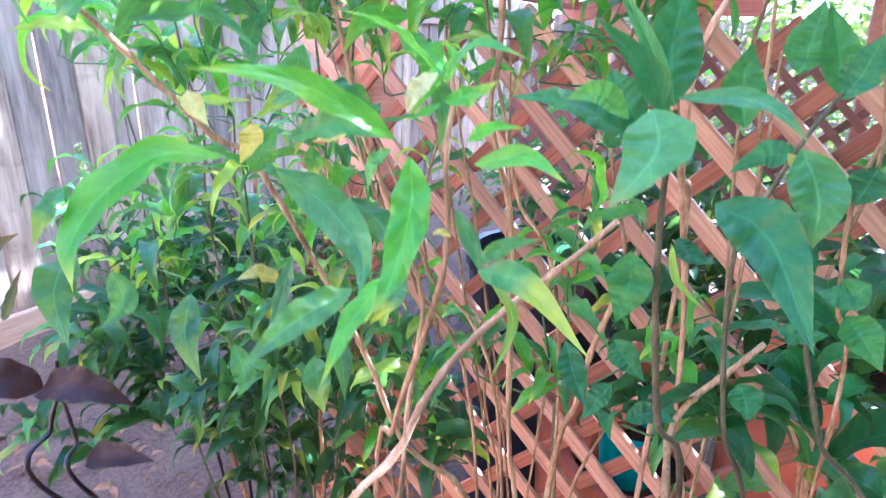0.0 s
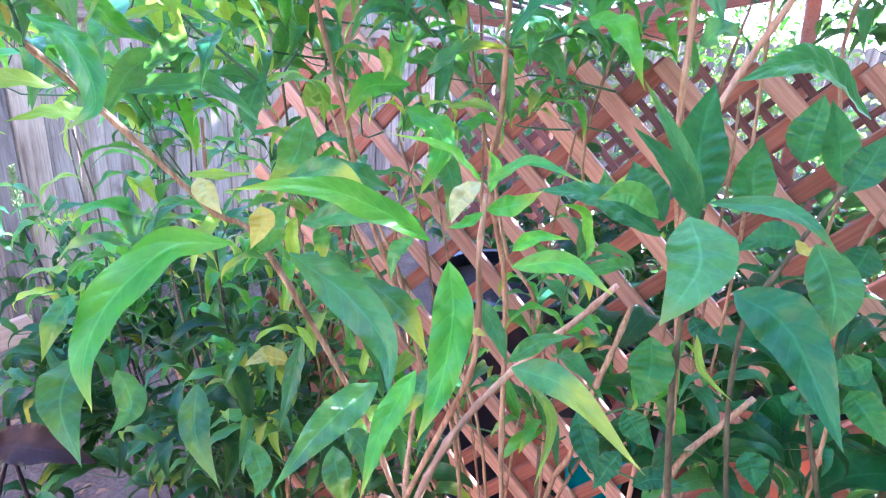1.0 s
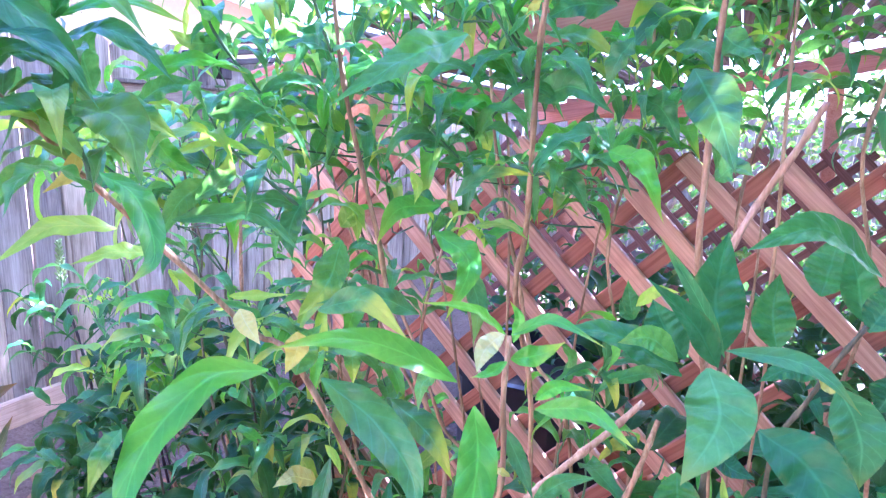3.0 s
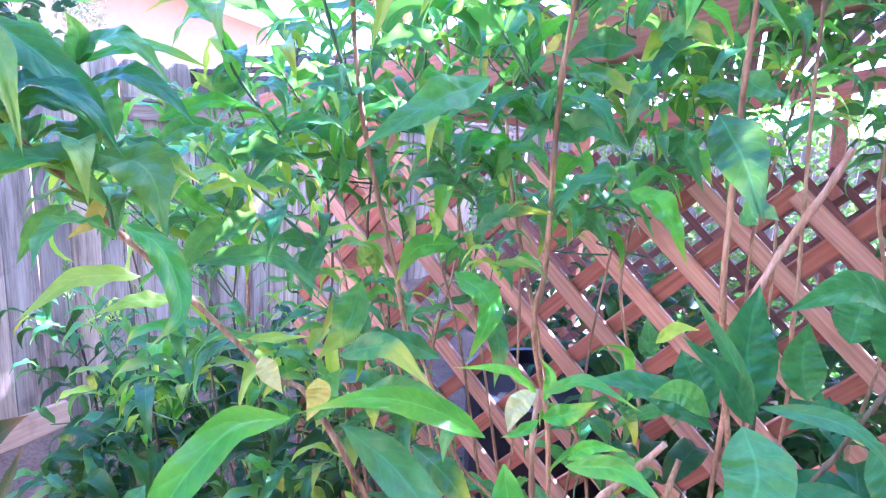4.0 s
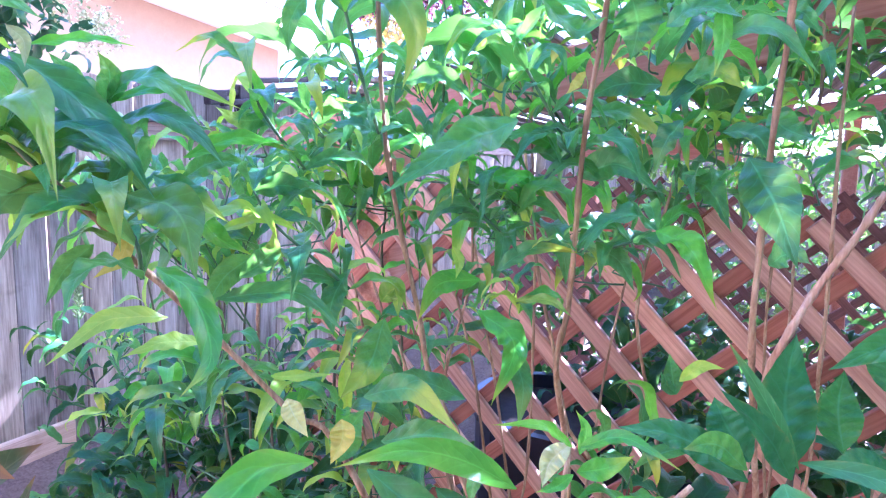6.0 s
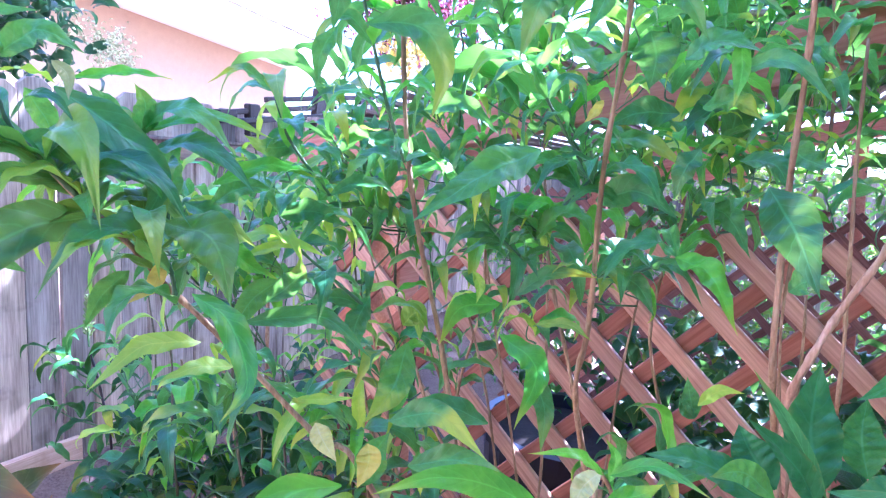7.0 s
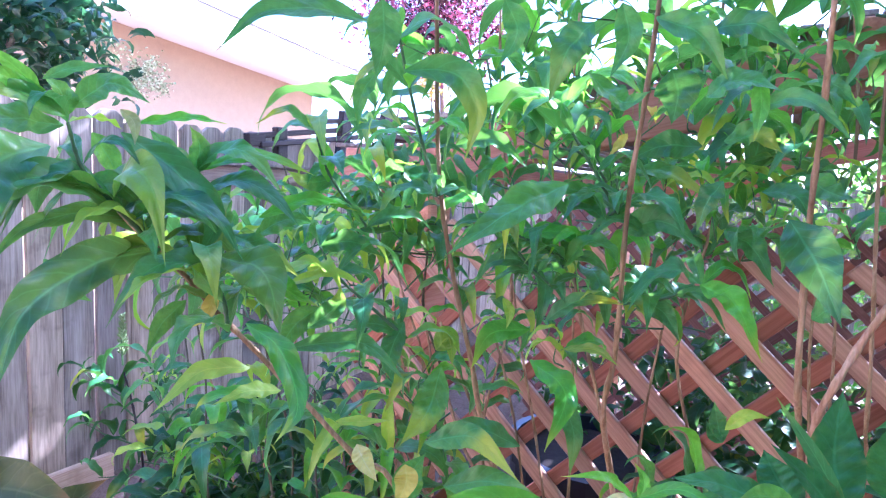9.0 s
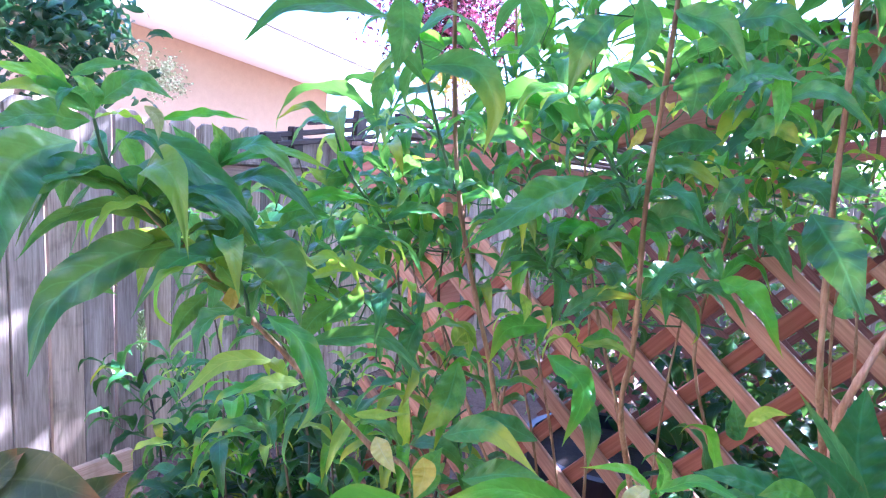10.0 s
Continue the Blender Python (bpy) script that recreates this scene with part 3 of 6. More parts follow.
def pot(name, at, r0, r1, h, material, label, category="pot", rim=0.02):
    bm = bmesh.new()
    prof = [(r0, 0), (r1, h - rim * 1.6), (r1 + rim * 0.5, h - rim * 1.6), (r1 + rim * 0.5, h), (r1 - 0.012, h), (r0 - 0.01, 0.02)]
    rings = []
    for r, z in prof:
        rings.append([bm.verts.new((r * math.cos(k * math.tau / 24), r * math.sin(k * math.tau / 24), z)) for k in range(24)])
    for a, b in zip(rings, rings[1:]):
        for k in range(24):
            bm.faces.new((a[k], a[(k + 1) % 24], b[(k + 1) % 24], b[k]))
    bm.faces.new(rings[0][::-1])
    bm.faces.new(rings[-1])
    t = thing(name, at, label, category)
    part("shell", bm, material, t, "", "", Matrix.Translation(at))
    bm2 = bmesh.new()
    bmesh.ops.create_circle(bm2, cap_ends=True, segments=24, radius=r1 - 0.011)
    part("soil", bm2, M_SHADESOIL, t, "", "", Matrix.Translation(Vector(at) + Vector((0, 0, h - 0.04))))
    return t


pot("nursery_pot", (2.28, 0.48, 0.03), 0.17, 0.21, 0.90, M_BLACKPOT, "tall dark navy plastic planter behind the lattice")
pot("nursery_pot", (2.62, 0.75, 0.03), 0.15, 0.19, 0.55, M_BLACKPOT, "dark navy plastic nursery pot behind the lattice")
pot("nursery_pot", (3.15, 0.55, 0.03), 0.14, 0.17, 0.60, M_BLACKPOT, "black plastic nursery pot behind the lattice")
pot("clay_pot", (2.50, 0.32, 0.03), 0.10, 0.145, 0.70, M_TERRA, "tall terracotta pot behind the lattice")
pot("clay_pot", (2.95, 0.35, 0.03), 0.13, 0.17, 0.85, M_TERRA, "terracotta pot behind the lattice")
pot("clay_pot", (2.62, 0.22, 0.03), 0.12, 0.15, 0.55, M_TERRA, "terracotta pot with a small teal pot on its soil")
pot("watering_pot", (2.62, 0.20, 0.541), 0.06, 0.075, 0.14, M_TEAL, "small teal plastic pot behind the lattice", "pot", 0.01)


# ---- shrubs ----
def stalk(plant, name, pts, r0, r1, material, n=40, seed=1, label="", nodes_every=5):
    rg = random.Random(seed)
    path = smooth_path(pts, n)
    radii = []
    for i in range(n + 1):
        r = r0 + (r1 - r0) * i / n
        if nodes_every and i % nodes_every == 0 and 0 < i < n:
            r *= 1.32
        elif nodes_every and i % nodes_every == 1:
            r *= 1.08
        radii.append(r)
    return part(name, tube(path, radii, 8, None, 0.07, rg), material, plant, label, "", None, True)


class Shrub:
    """A shrub: stems as parts, leaves as parts on shared blades, fine twigs as one mesh."""

    def __init__(self, name, at, label, category="shrub", seed=1, group="", fine=True):
        self.root = thing(name, at, label, category, group)
        self.rg = random.Random(seed)
        self.bm = bmesh.new()
        self.count = 0
        self.extra = []
        self.fine = fine

    def stem(self, pts, r0, r1, material=None, name="stem", label=""):
        return stalk(self.root, name, pts, r0, r1, material or M_STEM, 44, self.rg.randrange(999), label)

    def twig(self, base, tip, kind, materials, size, pairs=4, droop=0.5, r=0.003, foot=None, spread=1.0):
        """A green twig with opposite, hanging leaves and a tuft at its end."""
        rg = self.rg
        base, tip = Vector(base), Vector(tip)
        pts = [base, base.lerp(tip, 0.5) + Vector((rg.uniform(-.01, .01), rg.uniform(-.01, .01), -0.01)), tip]
        if foot is not None:
            pts = [Vector(foot), *pts]
        path = smooth_path(pts, 8)
        path = [q + Vector((rg.uniform(-1, 1), rg.uniform(-1, 1), rg.uniform(-1, 1))) * r * 0.5 for q in path]
        tube(path, [r * 1.3 - r * 0.8 * i / 8 for i in range(9)], 5, self.bm)
        axis = (tip - base).normalized()
        side = axis.cross(Vector((0, 0, 1)))
        side = side.normalized() if side.length > 0.05 else Vector((1, 0, 0))
        other = axis.cross(side)
        phase = rg.uniform(0, math.pi)
        for k in range(pairs):
            s = (k + 0.7) / pairs
            p = base.lerp(tip, s)
            a = phase + k * math.pi / 2 + rg.uniform(-.25, .25)
            for sg in (1, -1):
                if rg.random() < 0.06:
                    continue
                d = (side * math.cos(a) + other * math.sin(a)) * sg * spread + axis * (0.25 + 0.35 * s)
                d.z = d.z * 0.35 - droop * rg.uniform(0.1, 1.4)
                L = size * rg.uniform(0.7, 1.3) * (1.1 - 0.35 * s)
                mt = materials[min(int(rg.random() ** 1.6 * len(materials)), len(materials) - 1)]
                v = rg.choice((1, 2, 3, 3, 3, 4, 5, 5))
                self.put(kind, mt, p, p + d.normalized() * L, v, rg.uniform(-25, 25), rg.uniform(0.85, 1.15))

    def put(self, kind, mt, base, tip, v, roll, wide):
        """A leaf of its own for the first 300, then into the joined mass."""
        if self.count < 300:
            leaf(self.root, kind, mt, base, tip, v, roll, "", self.fine, wide)
        else:
            self.extra.append((kind, mt, leaf_matrix(base, tip, roll) @ Matrix.Diagonal((wide, 1, 1, 1)), v))
        self.count += 1

    def sheet(self, n, a, b, c, d, deep, kind, materials, size, feet, pairs=4, droop=0.22, length=(0.06, 0.14), thin=0.0011):
        """n twigs strewn over a leaning patch a b c d (a quad, in order), deep metres thick, each led back to a cane."""
        rg = self.rg
        a, b, c, d = (Vector(q) for q in (a, b, c, d))
        into = Vector((-0.52, 0.84, -0.1))
        for _ in range(n):
            u, w = rg.random(), rg.random()
            p = a.lerp(b, u).lerp(d.lerp(c, u), w) + into * rg.uniform(-0.5, 0.5) * deep
            ax = Vector((rg.gauss(0, 0.6), rg.gauss(-0.15, 0.5), rg.gauss(0.45, 0.4))).normalized()
            foot = None
            if feet:
                foot = Vector(min(feet, key=lambda q: (Vector(q) - p).length + max(0, q[2] - p.z) * 3))
                hold = 0.07 if thin > 0.001 else 0.035
                if (foot - p).length > hold:
                    foot = foot.lerp(p, 1 - hold / (foot - p).length)
            self.twig(p, p + ax * rg.uniform(*length), kind, materials, size, pairs, droop, thin, foot)

    def zone(self, n, lo, hi, kind, materials, size, feet, pairs=4, droop=0.5, length=(0.08, 0.18), lean=(0, -0.2, 0.6)):
        """n twigs strewn through a box, each led back to the nearest stem foot."""
        rg = self.rg
        for _ in range(n):
            b = Vector([rg.uniform(a, c) for a, c in zip(lo, hi)])
            d = Vector((rg.gauss(lean[0], 0.5), rg.gauss(lean[1], 0.5), rg.gauss(lean[2], 0.35))).normalized()
            foot = None
            if feet:
                f = min(feet, key=lambda q: (Vector(q) - b).length + max(0, q[2] - b.z) * 4)
                foot = Vector(f)
                if (foot - b).length > 0.12:
                    foot = foot.lerp(b, 1 - 0.12 / (foot - b).length)
            self.twig(b, b + d * rg.uniform(*length), kind, materials, size, pairs, droop, 0.0013, foot)

    def done(self):
        if self.extra:
            verts, faces, uvs, mats, mt_list = [], [], [], [], []
            for kind, mt, m, v in self.extra:
                me = blades(kind, mt, self.fine)[v]
                if mt not in mt_list:
                    mt_list.append(mt)
                o = len(verts)
                verts.extend(m @ q.co for q in me.vertices)
                faces.extend(tuple(i + o for i in q.vertices) for q in me.polygons)
                uvs.extend(tuple(l.uv) for l in me.uv_layers[0].data)
                mats.extend([mt_list.index(mt)] * len(me.polygons))
            me = bpy.data.meshes.new("leaf_mass")
            me.from_pydata(verts, [], faces)
            lay = me.uv_layers.new(name="UVMap")
            for i, uv in enumerate(uvs):
                lay.data[i].uv = uv
            for mt in mt_list:
                me.materials.append(mt)
            me.polygons.foreach_set("material_index", mats)
            me.shade_smooth()
            part("leaf_mass", me, None, self.root, "", "stuff")
        part("twig_growth", self.bm, M_TWIG, self.root, "", "stuff", None, True)


def crook(pts, seed):
    """A path that wanders a little from side to side, as a grown stem does."""
    rg = random.Random(seed)
    out = smooth_path(pts, 9)
    return [out[0], *[p + Vector((rg.gauss(0, 0.016), rg.gauss(0, 0.012), 0)) for p in out[1:]]]


def along(pts, n):
    return [tuple(p) for p in smooth_path(pts, n)]


s2 = Shrub("leafy_shrub", (1.85, -0.05, 0.05), "dense leafy shrub with narrow glossy leaves near the fence", "shrub", 21)
D1 = [(1.9, -0.05, 0.05), (1.85, -0.05, 0.7), (1.75, -0.1, 1.3), (1.7, -0.1, 1.65)]
D2 = [(1.95, -0.08, 0.05), (2.02, -0.1, 0.7), (2.05, -0.15, 1.3), (2.02, -0.15, 1.6)]
D3 = [(1.8, -0.08, 0.05), (1.55, -0.05, 0.6), (1.4, -0.1, 1.0), (1.35, -0.1, 1.35)]
for q in (D1, D2, D3):
    s2.stem(crook(q, len(q) + int(q[0][0] * 100)), 0.0032, 0.0016, M_GREYSTEM)
feet = [p for q in (D1, D2, D3) for p in along(q, 60) if p[2] > 0.3]
# the few lime leaves in this mix imitate sunlit ones
s2.zone(8, (1.35, -0.25, 0.65), (2.05, 0.12, 1.42), "mid", [M_LEAF, M_LEAFY, M_LEAF, M_LIMESUN], 0.105, feet, 4, 0.3)
s2.done()
s2b = Shrub("leafy_shrub", (2.0, -0.25, 0.05), "dense leafy shrub with narrow glossy leaves near the fence", "shrub", 22)
D4 = [(2.0, -0.25, 0.05), (1.98, -0.30, 0.7), (1.90, -0.32, 1.2), (1.88, -0.32, 1.5)]
D5 = [(2.05, -0.22, 0.05), (2.15, -0.25, 0.7), (2.20, -0.25, 1.2), (2.2, -0.28, 1.5)]
for q in (D4, D5):
    s2b.stem(crook(q, int(q[0][0] * 100)), 0.0032, 0.0016, M_GREYSTEM)
feet = [p for q in (D4, D5) for p in along(q, 60) if p[2] > 0.3]
s2b.zone(7, (1.62, -0.42, 0.85), (2.28, -0.06, 1.42), "mid", [M_LEAF, M_LEAFY, M_LEAF, M_LIMESUN], 0.105, feet, 4, 0.3)
s2b.done()
s2c = Shrub("leafy_shrub", (1.4, 0.25, 0.05), "dense leafy shrub with narrow glossy leaves near the fence", "shrub", 23)
D6 = [(1.4, 0.25, 0.05), (1.42, 0.25, 0.7), (1.45, 0.22, 1.3)]
s2c.stem(D6, 0.008, 0.005)
feet = [p for p in along(D6, 60) if p[2] > 0.3]
s2c.zone(7, (0.95, 0.05, 0.45), (1.90, 0.50, 1.38), "lance", [M_SHADELEAF, M_LEAF, M_LEAF, M_LIMESUN], 0.13, feet, 3, 0.45)
s2c.done()

s3 = Shrub("low_shrub", (1.1, 0.5, 0.05), "low bushy plant with dark green pointed leaves on the soil", "shrub", 31)
E1 = [(1.1, 0.50, 0.05), (1.1, 0.45, 0.4), (1.0, 0.45, 0.8)]
E2 = [(1.3, 0.45, 0.05), (1.45, 0.42, 0.4), (1.5, 0.4, 0.75)]
E3 = [(0.9, 0.55, 0.05), (0.75, 0.55, 0.4), (0.7, 0.5, 0.75)]
for q in (E1, E2, E3):
    s3.stem(q, 0.007, 0.004)
feet = [p for q in (E1, E2, E3) for p in along(q, 60)]
s3.zone(9, (0.60, 0.25, 0.2), (1.90, 0.70, 0.85), "lance", [M_SHADELEAF, M_LEAF], 0.115, feet, 4, 0.2)
s3.done()
s3b = Shrub("low_shrub", (1.75, -0.1, 0.05), "low bushy plant with dark green pointed leaves on the soil", "shrub", 32)
E4 = [(1.75, -0.1, 0.05), (1.7, -0.15, 0.4), (1.65, -0.2, 0.75)]
E5 = [(1.85, -0.1, 0.05), (2.0, -0.15, 0.4), (2.05, -0.2, 0.75)]
for q in (E4, E5):
    s3b.stem(q, 0.007, 0.004)
feet = [p for q in (E4, E5) for p in along(q, 60)]
s3b.zone(14, (1.55, -0.25, 0.25), (2.30, 0.1, 0.85), "lance", [M_SHADELEAF, M_SHADELEAF, M_LEAF], 0.10, feet, 4, 0.18)
s3b.done()

s5 = Shrub("lattice_shrub", (3.0, -0.3, 0.03), "shrub with green leaves on upright stems by the lattice", "shrub", 51)
G1 = [(2.9, -0.3, 0.03), (2.88, -0.35, 0.7), (2.85, -0.4, 1.1)]
G2 = [(3.1, -0.25, 0.03), (3.1, -0.3, 0.7), (3.05, -0.35, 1.2)]
for q in (G1, G2):
    s5.stem(q, 0.009, 0.005)
feet = [p for q in (G1, G2) for p in along(q, 60)]
s5.zone(34, (2.75, -0.5, 0.5), (3.25, -0.1, 1.3), "oval", [M_LEAF, M_BROAD], 0.085, feet, 4, 0.3)
s5.done()


# ---- trees beyond ----
def tree(name, base, trunk_top, r, label, crowns, category="tree"):
    t = thing(name, base, label, category)
    mid = Vector(base).lerp(Vector(trunk_top), 0.5) + Vector((0.08, 0.05, 0))
    part("trunk", tube(smooth_path([base, mid, trunk_top], 8), [r * (1 - 0.06 * i) for i in range(9)], 8), M_OLDKICK, t, "", "", None, True)
    for i, (c, size, n, length, kind, mats, seed) in enumerate(crowns):
        bm = tube(smooth_path([trunk_top, Vector(trunk_top).lerp(Vector(c), 0.6) + Vector((0, 0, 0.1)), c], 6), [r * 0.5 * (1 - 0.12 * k) for k in range(7)], 6)
        part("limb", bm, M_OLDKICK, t, "", "", None, True)
        crown("crown", c, size, n, length, kind, mats, t, seed)
    return t


tree("laurel_tree", (-0.75, 0.3, 0.0), (-0.75, 0.35, 1.9), 0.05, "dark green glossy-leaved tree with cream flower buds behind the fence",
     [((-0.75, 0.50, 2.28), (0.32, 0.42, 0.38), 620, 0.115, "oval", [M_BAY], 3)])
tree("plum_tree", (-4.2, 10.0, 0), (-4.0, 10.0, 3.0), 0.12, "purple-leaved plum tree in sun beyond the house",
     [((-4.0, 9.6, 4.9), (1.7, 1.5, 1.2), 4600, 0.13, "oval", [M_PLUM, M_PURPLE], 5)])
tree("golden_bush", (-3.68, 8.9, 0), (-3.58, 8.9, 2.4), 0.06, "yellow-leaved bush in sun in front of the plum tree",
     [((-3.58, 8.8, 3.68), (0.85, 0.5, 0.42), 800, 0.10, "oval", [M_GOLD], 6)])
tree("sunlit_bush", (2.2, 4.2, 0), (2.2, 4.2, 0.8), 0.06, "sunlit yellow-green bush behind the lattice",
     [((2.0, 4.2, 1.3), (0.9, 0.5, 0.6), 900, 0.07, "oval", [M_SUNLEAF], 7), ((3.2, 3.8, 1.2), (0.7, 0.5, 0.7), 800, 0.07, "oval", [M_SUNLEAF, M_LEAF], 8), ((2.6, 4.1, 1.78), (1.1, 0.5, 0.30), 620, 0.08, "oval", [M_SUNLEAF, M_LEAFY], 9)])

# ---- unseen walls and trees, added to shade the bed ----
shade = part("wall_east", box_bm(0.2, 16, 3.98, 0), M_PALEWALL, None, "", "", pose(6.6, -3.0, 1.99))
tagged(shade, "unseen plain pale wall added east of the bed to block light", "wall", "", "structure")
# out of view: darkens the lower lattice by hiding the low southern sky
back = part("wall_south", box_bm(10.5, 0.08, 2.4, 0), M_KICK, None, "", "", pose(1.2, -2.9, 1.2))
tagged(back, "unseen plain timber wall added behind the camera to block low sky", "wall", "", "structure")
# added tree, crowns kept above the view, leaf counts set for sparse dapples
tree("shade_tree", (6.1, 2.6, 0), (5.2, 2.9, 3.6), 0.13, "unseen broad leafy tree added over the bed to shade it and dapple the sunlight",
     [((1.9, 2.2, 4.5), (1.1, 1.1, 0.6), 1250, 0.13, "round", [M_LEAF], 61), ((3.8, 2.2, 4.4), (1.1, 1.1, 0.6), 1150, 0.13, "round", [M_LEAF], 62),
      ((1.8, 4.2, 4.9), (1.1, 1.1, 0.6), 2800, 0.15, "round", [M_LEAF], 63), ((3.8, 4.1, 4.7), (1.1, 1.1, 0.6), 1500, 0.15, "round", [M_LEAF], 64),
      ((1.9, 6.2, 5.4), (1.1, 1.1, 0.6), 3000, 0.15, "round", [M_LEAF], 69), ((3.7, 6.0, 5.3), (1.0, 1.1, 0.6), 2600, 0.15, "round", [M_LEAF], 70)])

# second added tree out of view, keeps direct sun off the far fence
tree("far_shade_tree", (7.6, 6.4, 0), (6.2, 7.4, 4.6), 0.15, "unseen tall leafy tree added to shade the far end of the fence",
     [((2.0, 8.3, 6.2), (1.2, 1.2, 0.6), 3400, 0.16, "round", [M_LEAF], 74), ((4.1, 8.1, 6.2), (1.2, 1.2, 0.6), 3400, 0.16, "round", [M_LEAF], 75),
      ((5.4, 6.1, 5.6), (1.2, 1.1, 0.6), 2800, 0.16, "round", [M_LEAF], 76), ((3.6, 10.1, 6.7), (1.2, 1.2, 0.6), 3000, 0.16, "round", [M_LEAF], 77)])
# added out of view; its crowns dim the sky light reaching the bed from behind
tree("sky_block_tree", (5.6, -2.4, 0), (5.6, -2.4, 2.6), 0.11, "unseen leafy tree added behind the camera to cut sky light",
     [((5.5, -4.6, 4.6), (0.7, 1.9, 1.7), 3600, 0.15, "round", [M_LEAF], 65), ((5.5, -1.8, 4.75), (0.7, 1.9, 1.7), 4000, 0.15, "round", [M_LEAF], 66),
      ((2.6, -3.4, 4.2), (1.6, 0.7, 1.5), 4200, 0.15, "round", [M_LEAF], 67), ((5.6, 0.9, 4.6), (0.7, 1.8, 1.7), 3600, 0.15, "round", [M_LEAF], 68)])

tree("hedge", (2.4, 2.75, 0), (2.4, 2.75, 0.5), 0.04, "dark green hedge in shade behind the far lattice",
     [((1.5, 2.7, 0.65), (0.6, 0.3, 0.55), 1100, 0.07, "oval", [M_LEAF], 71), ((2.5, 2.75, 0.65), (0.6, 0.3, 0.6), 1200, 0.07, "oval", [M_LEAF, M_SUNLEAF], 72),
      ((3.5, 2.7, 0.7), (0.6, 0.3, 0.6), 1100, 0.07, "oval", [M_LEAF], 73)], "hedge")

# foliage in the shade-darkened leaf colour, to keep the interior dim
inner = thing("coop_plants", (2.7, 0.9, 0.03), "leafy green plants in shade behind the lattice", "plant")
for i, (c, sz, n) in enumerate((((2.45, 0.75, 0.75), (0.4, 0.3, 0.45), 700), ((3.2, 0.7, 0.75), (0.45, 0.35, 0.5), 900), ((2.25, 1.3, 0.5), (0.3, 0.3, 0.3), 300), ((2.8, 0.55, 1.05), (0.4, 0.2, 0.25), 420))):
    part("stem", tube(smooth_path([(c[0], c[1], 0.03), (c[0] + 0.03, c[1], 0.4), c], 6), 0.008, 6), M_TWIG, inner)
    crown("foliage", c, sz, n, 0.075, "oval", [M_SHADELEAF], inner, 40 + i)

def make_litter():
    """Dry fallen leaves on the soil, in one sheet of scraps."""
    rg = random.Random(77)
    src = blades("oval", M_DEAD)
    verts, faces = [], []
    for _ in range(700):
        x, y = rg.uniform(0.3, 3.6), rg.uniform(-0.6, 1.7)
        z = 0.05 * noise.noise(Vector((x - 1.2, y - 1.0, 0)) * 1.3) + 0.012 + 0.12 * math.exp(-((x - 0.0) / 0.45) ** 2)
        a = rg.uniform(0, math.tau)
        L = rg.uniform(0.03, 0.08)
        m = leaf_matrix((x, y, z + 0.01), (x + math.cos(a) * L, y + math.sin(a) * L, z + rg.uniform(0.004, 0.025)), rg.uniform(-40, 40))
        me = src[rg.randrange(6)]
        o = len(verts)
        verts.extend(m @ v.co for v in me.vertices)
        faces.extend(tuple(i + o for i in q.vertices) for q in me.polygons)
    me = bpy.data.meshes.new("leaf_litter")
    me.from_pydata(verts, [], faces)
    ob = part("leaf_litter", me, M_DEAD)
    tagged(ob, "dry brown fallen leaves scattered on the soil", "leaf litter", "", "stuff")


make_litter()

FX, FY, FZ = 0.564, 0.212, 0.878       # foot of the flower spike
spike = thing("flower_spike", (FX, FY, FZ), "thin green flower spike on the young plant", "flower")
bm = tube(smooth_path([(FX, FY, FZ - 0.03), (FX - 0.005, FY, FZ + 0.08), (FX, FY + 0.002, FZ + 0.17)], 8), [0.004 - 0.0003 * i for i in range(9)], 6)
part("stalk", bm, M_TWIG, spike)
bm = bmesh.new()
for i in range(46):
    z = FZ + 0.02 + 0.15 * i / 46
    a = i * 2.4
    r = 0.022 * (1.1 - i / 60)
    m = Matrix.Translation((FX + r * math.cos(a) * 0.6, FY + r * math.sin(a) * 0.6, z)) @ Matrix.Rotation(a, 4, "Z") @ Matrix.Rotation(0.7, 4, "Y") @ Matrix.Diagonal((0.0045, 0.0045, 0.012, 1))
    bmesh.ops.create_icosphere(bm, subdivisions=1, radius=1.0, matrix=m)
part("floret_mass", bm, M_FLORET, spike, "", "stuff")


# ---- leaves and canes of the nearest shrubs ----
def hero(plant, material, shape, base, tip, width, arch, normal, twist=0.2, curl=0.0, label=""):
    """One leaf with its own blade: from base to tip, bulging along normal."""
    base, tip, nz = Vector(base), Vector(tip), Vector(normal)
    y = tip - base
    L = y.length
    y.normalize()
    x = y.cross(nz).normalized()
    z = x.cross(y)
    prof = {"narrow": "narrow", "lance": "narrow", "mid": "narrow", "broad": "broad", "oval": "broad", "round": "round"}[shape]
    rg = random.Random(int(abs(base.x * 7919 + tip.z * 104729) * 100))
    me = blade("leaf", width / L, arch, twist * rg.choice((1, -1)), 0.38 + rg.uniform(-.12, .12), 0.26 if prof == "narrow" else 0.16, prof, 24, 3, rg.randrange(9999), curl)
    me.materials.append(material)
    m = Matrix((x, y, z)).transposed().to_4x4() @ Matrix.Scale(L, 4)
    m.translation = base
    return part("leaf", me, None, plant.root, label, "", m)


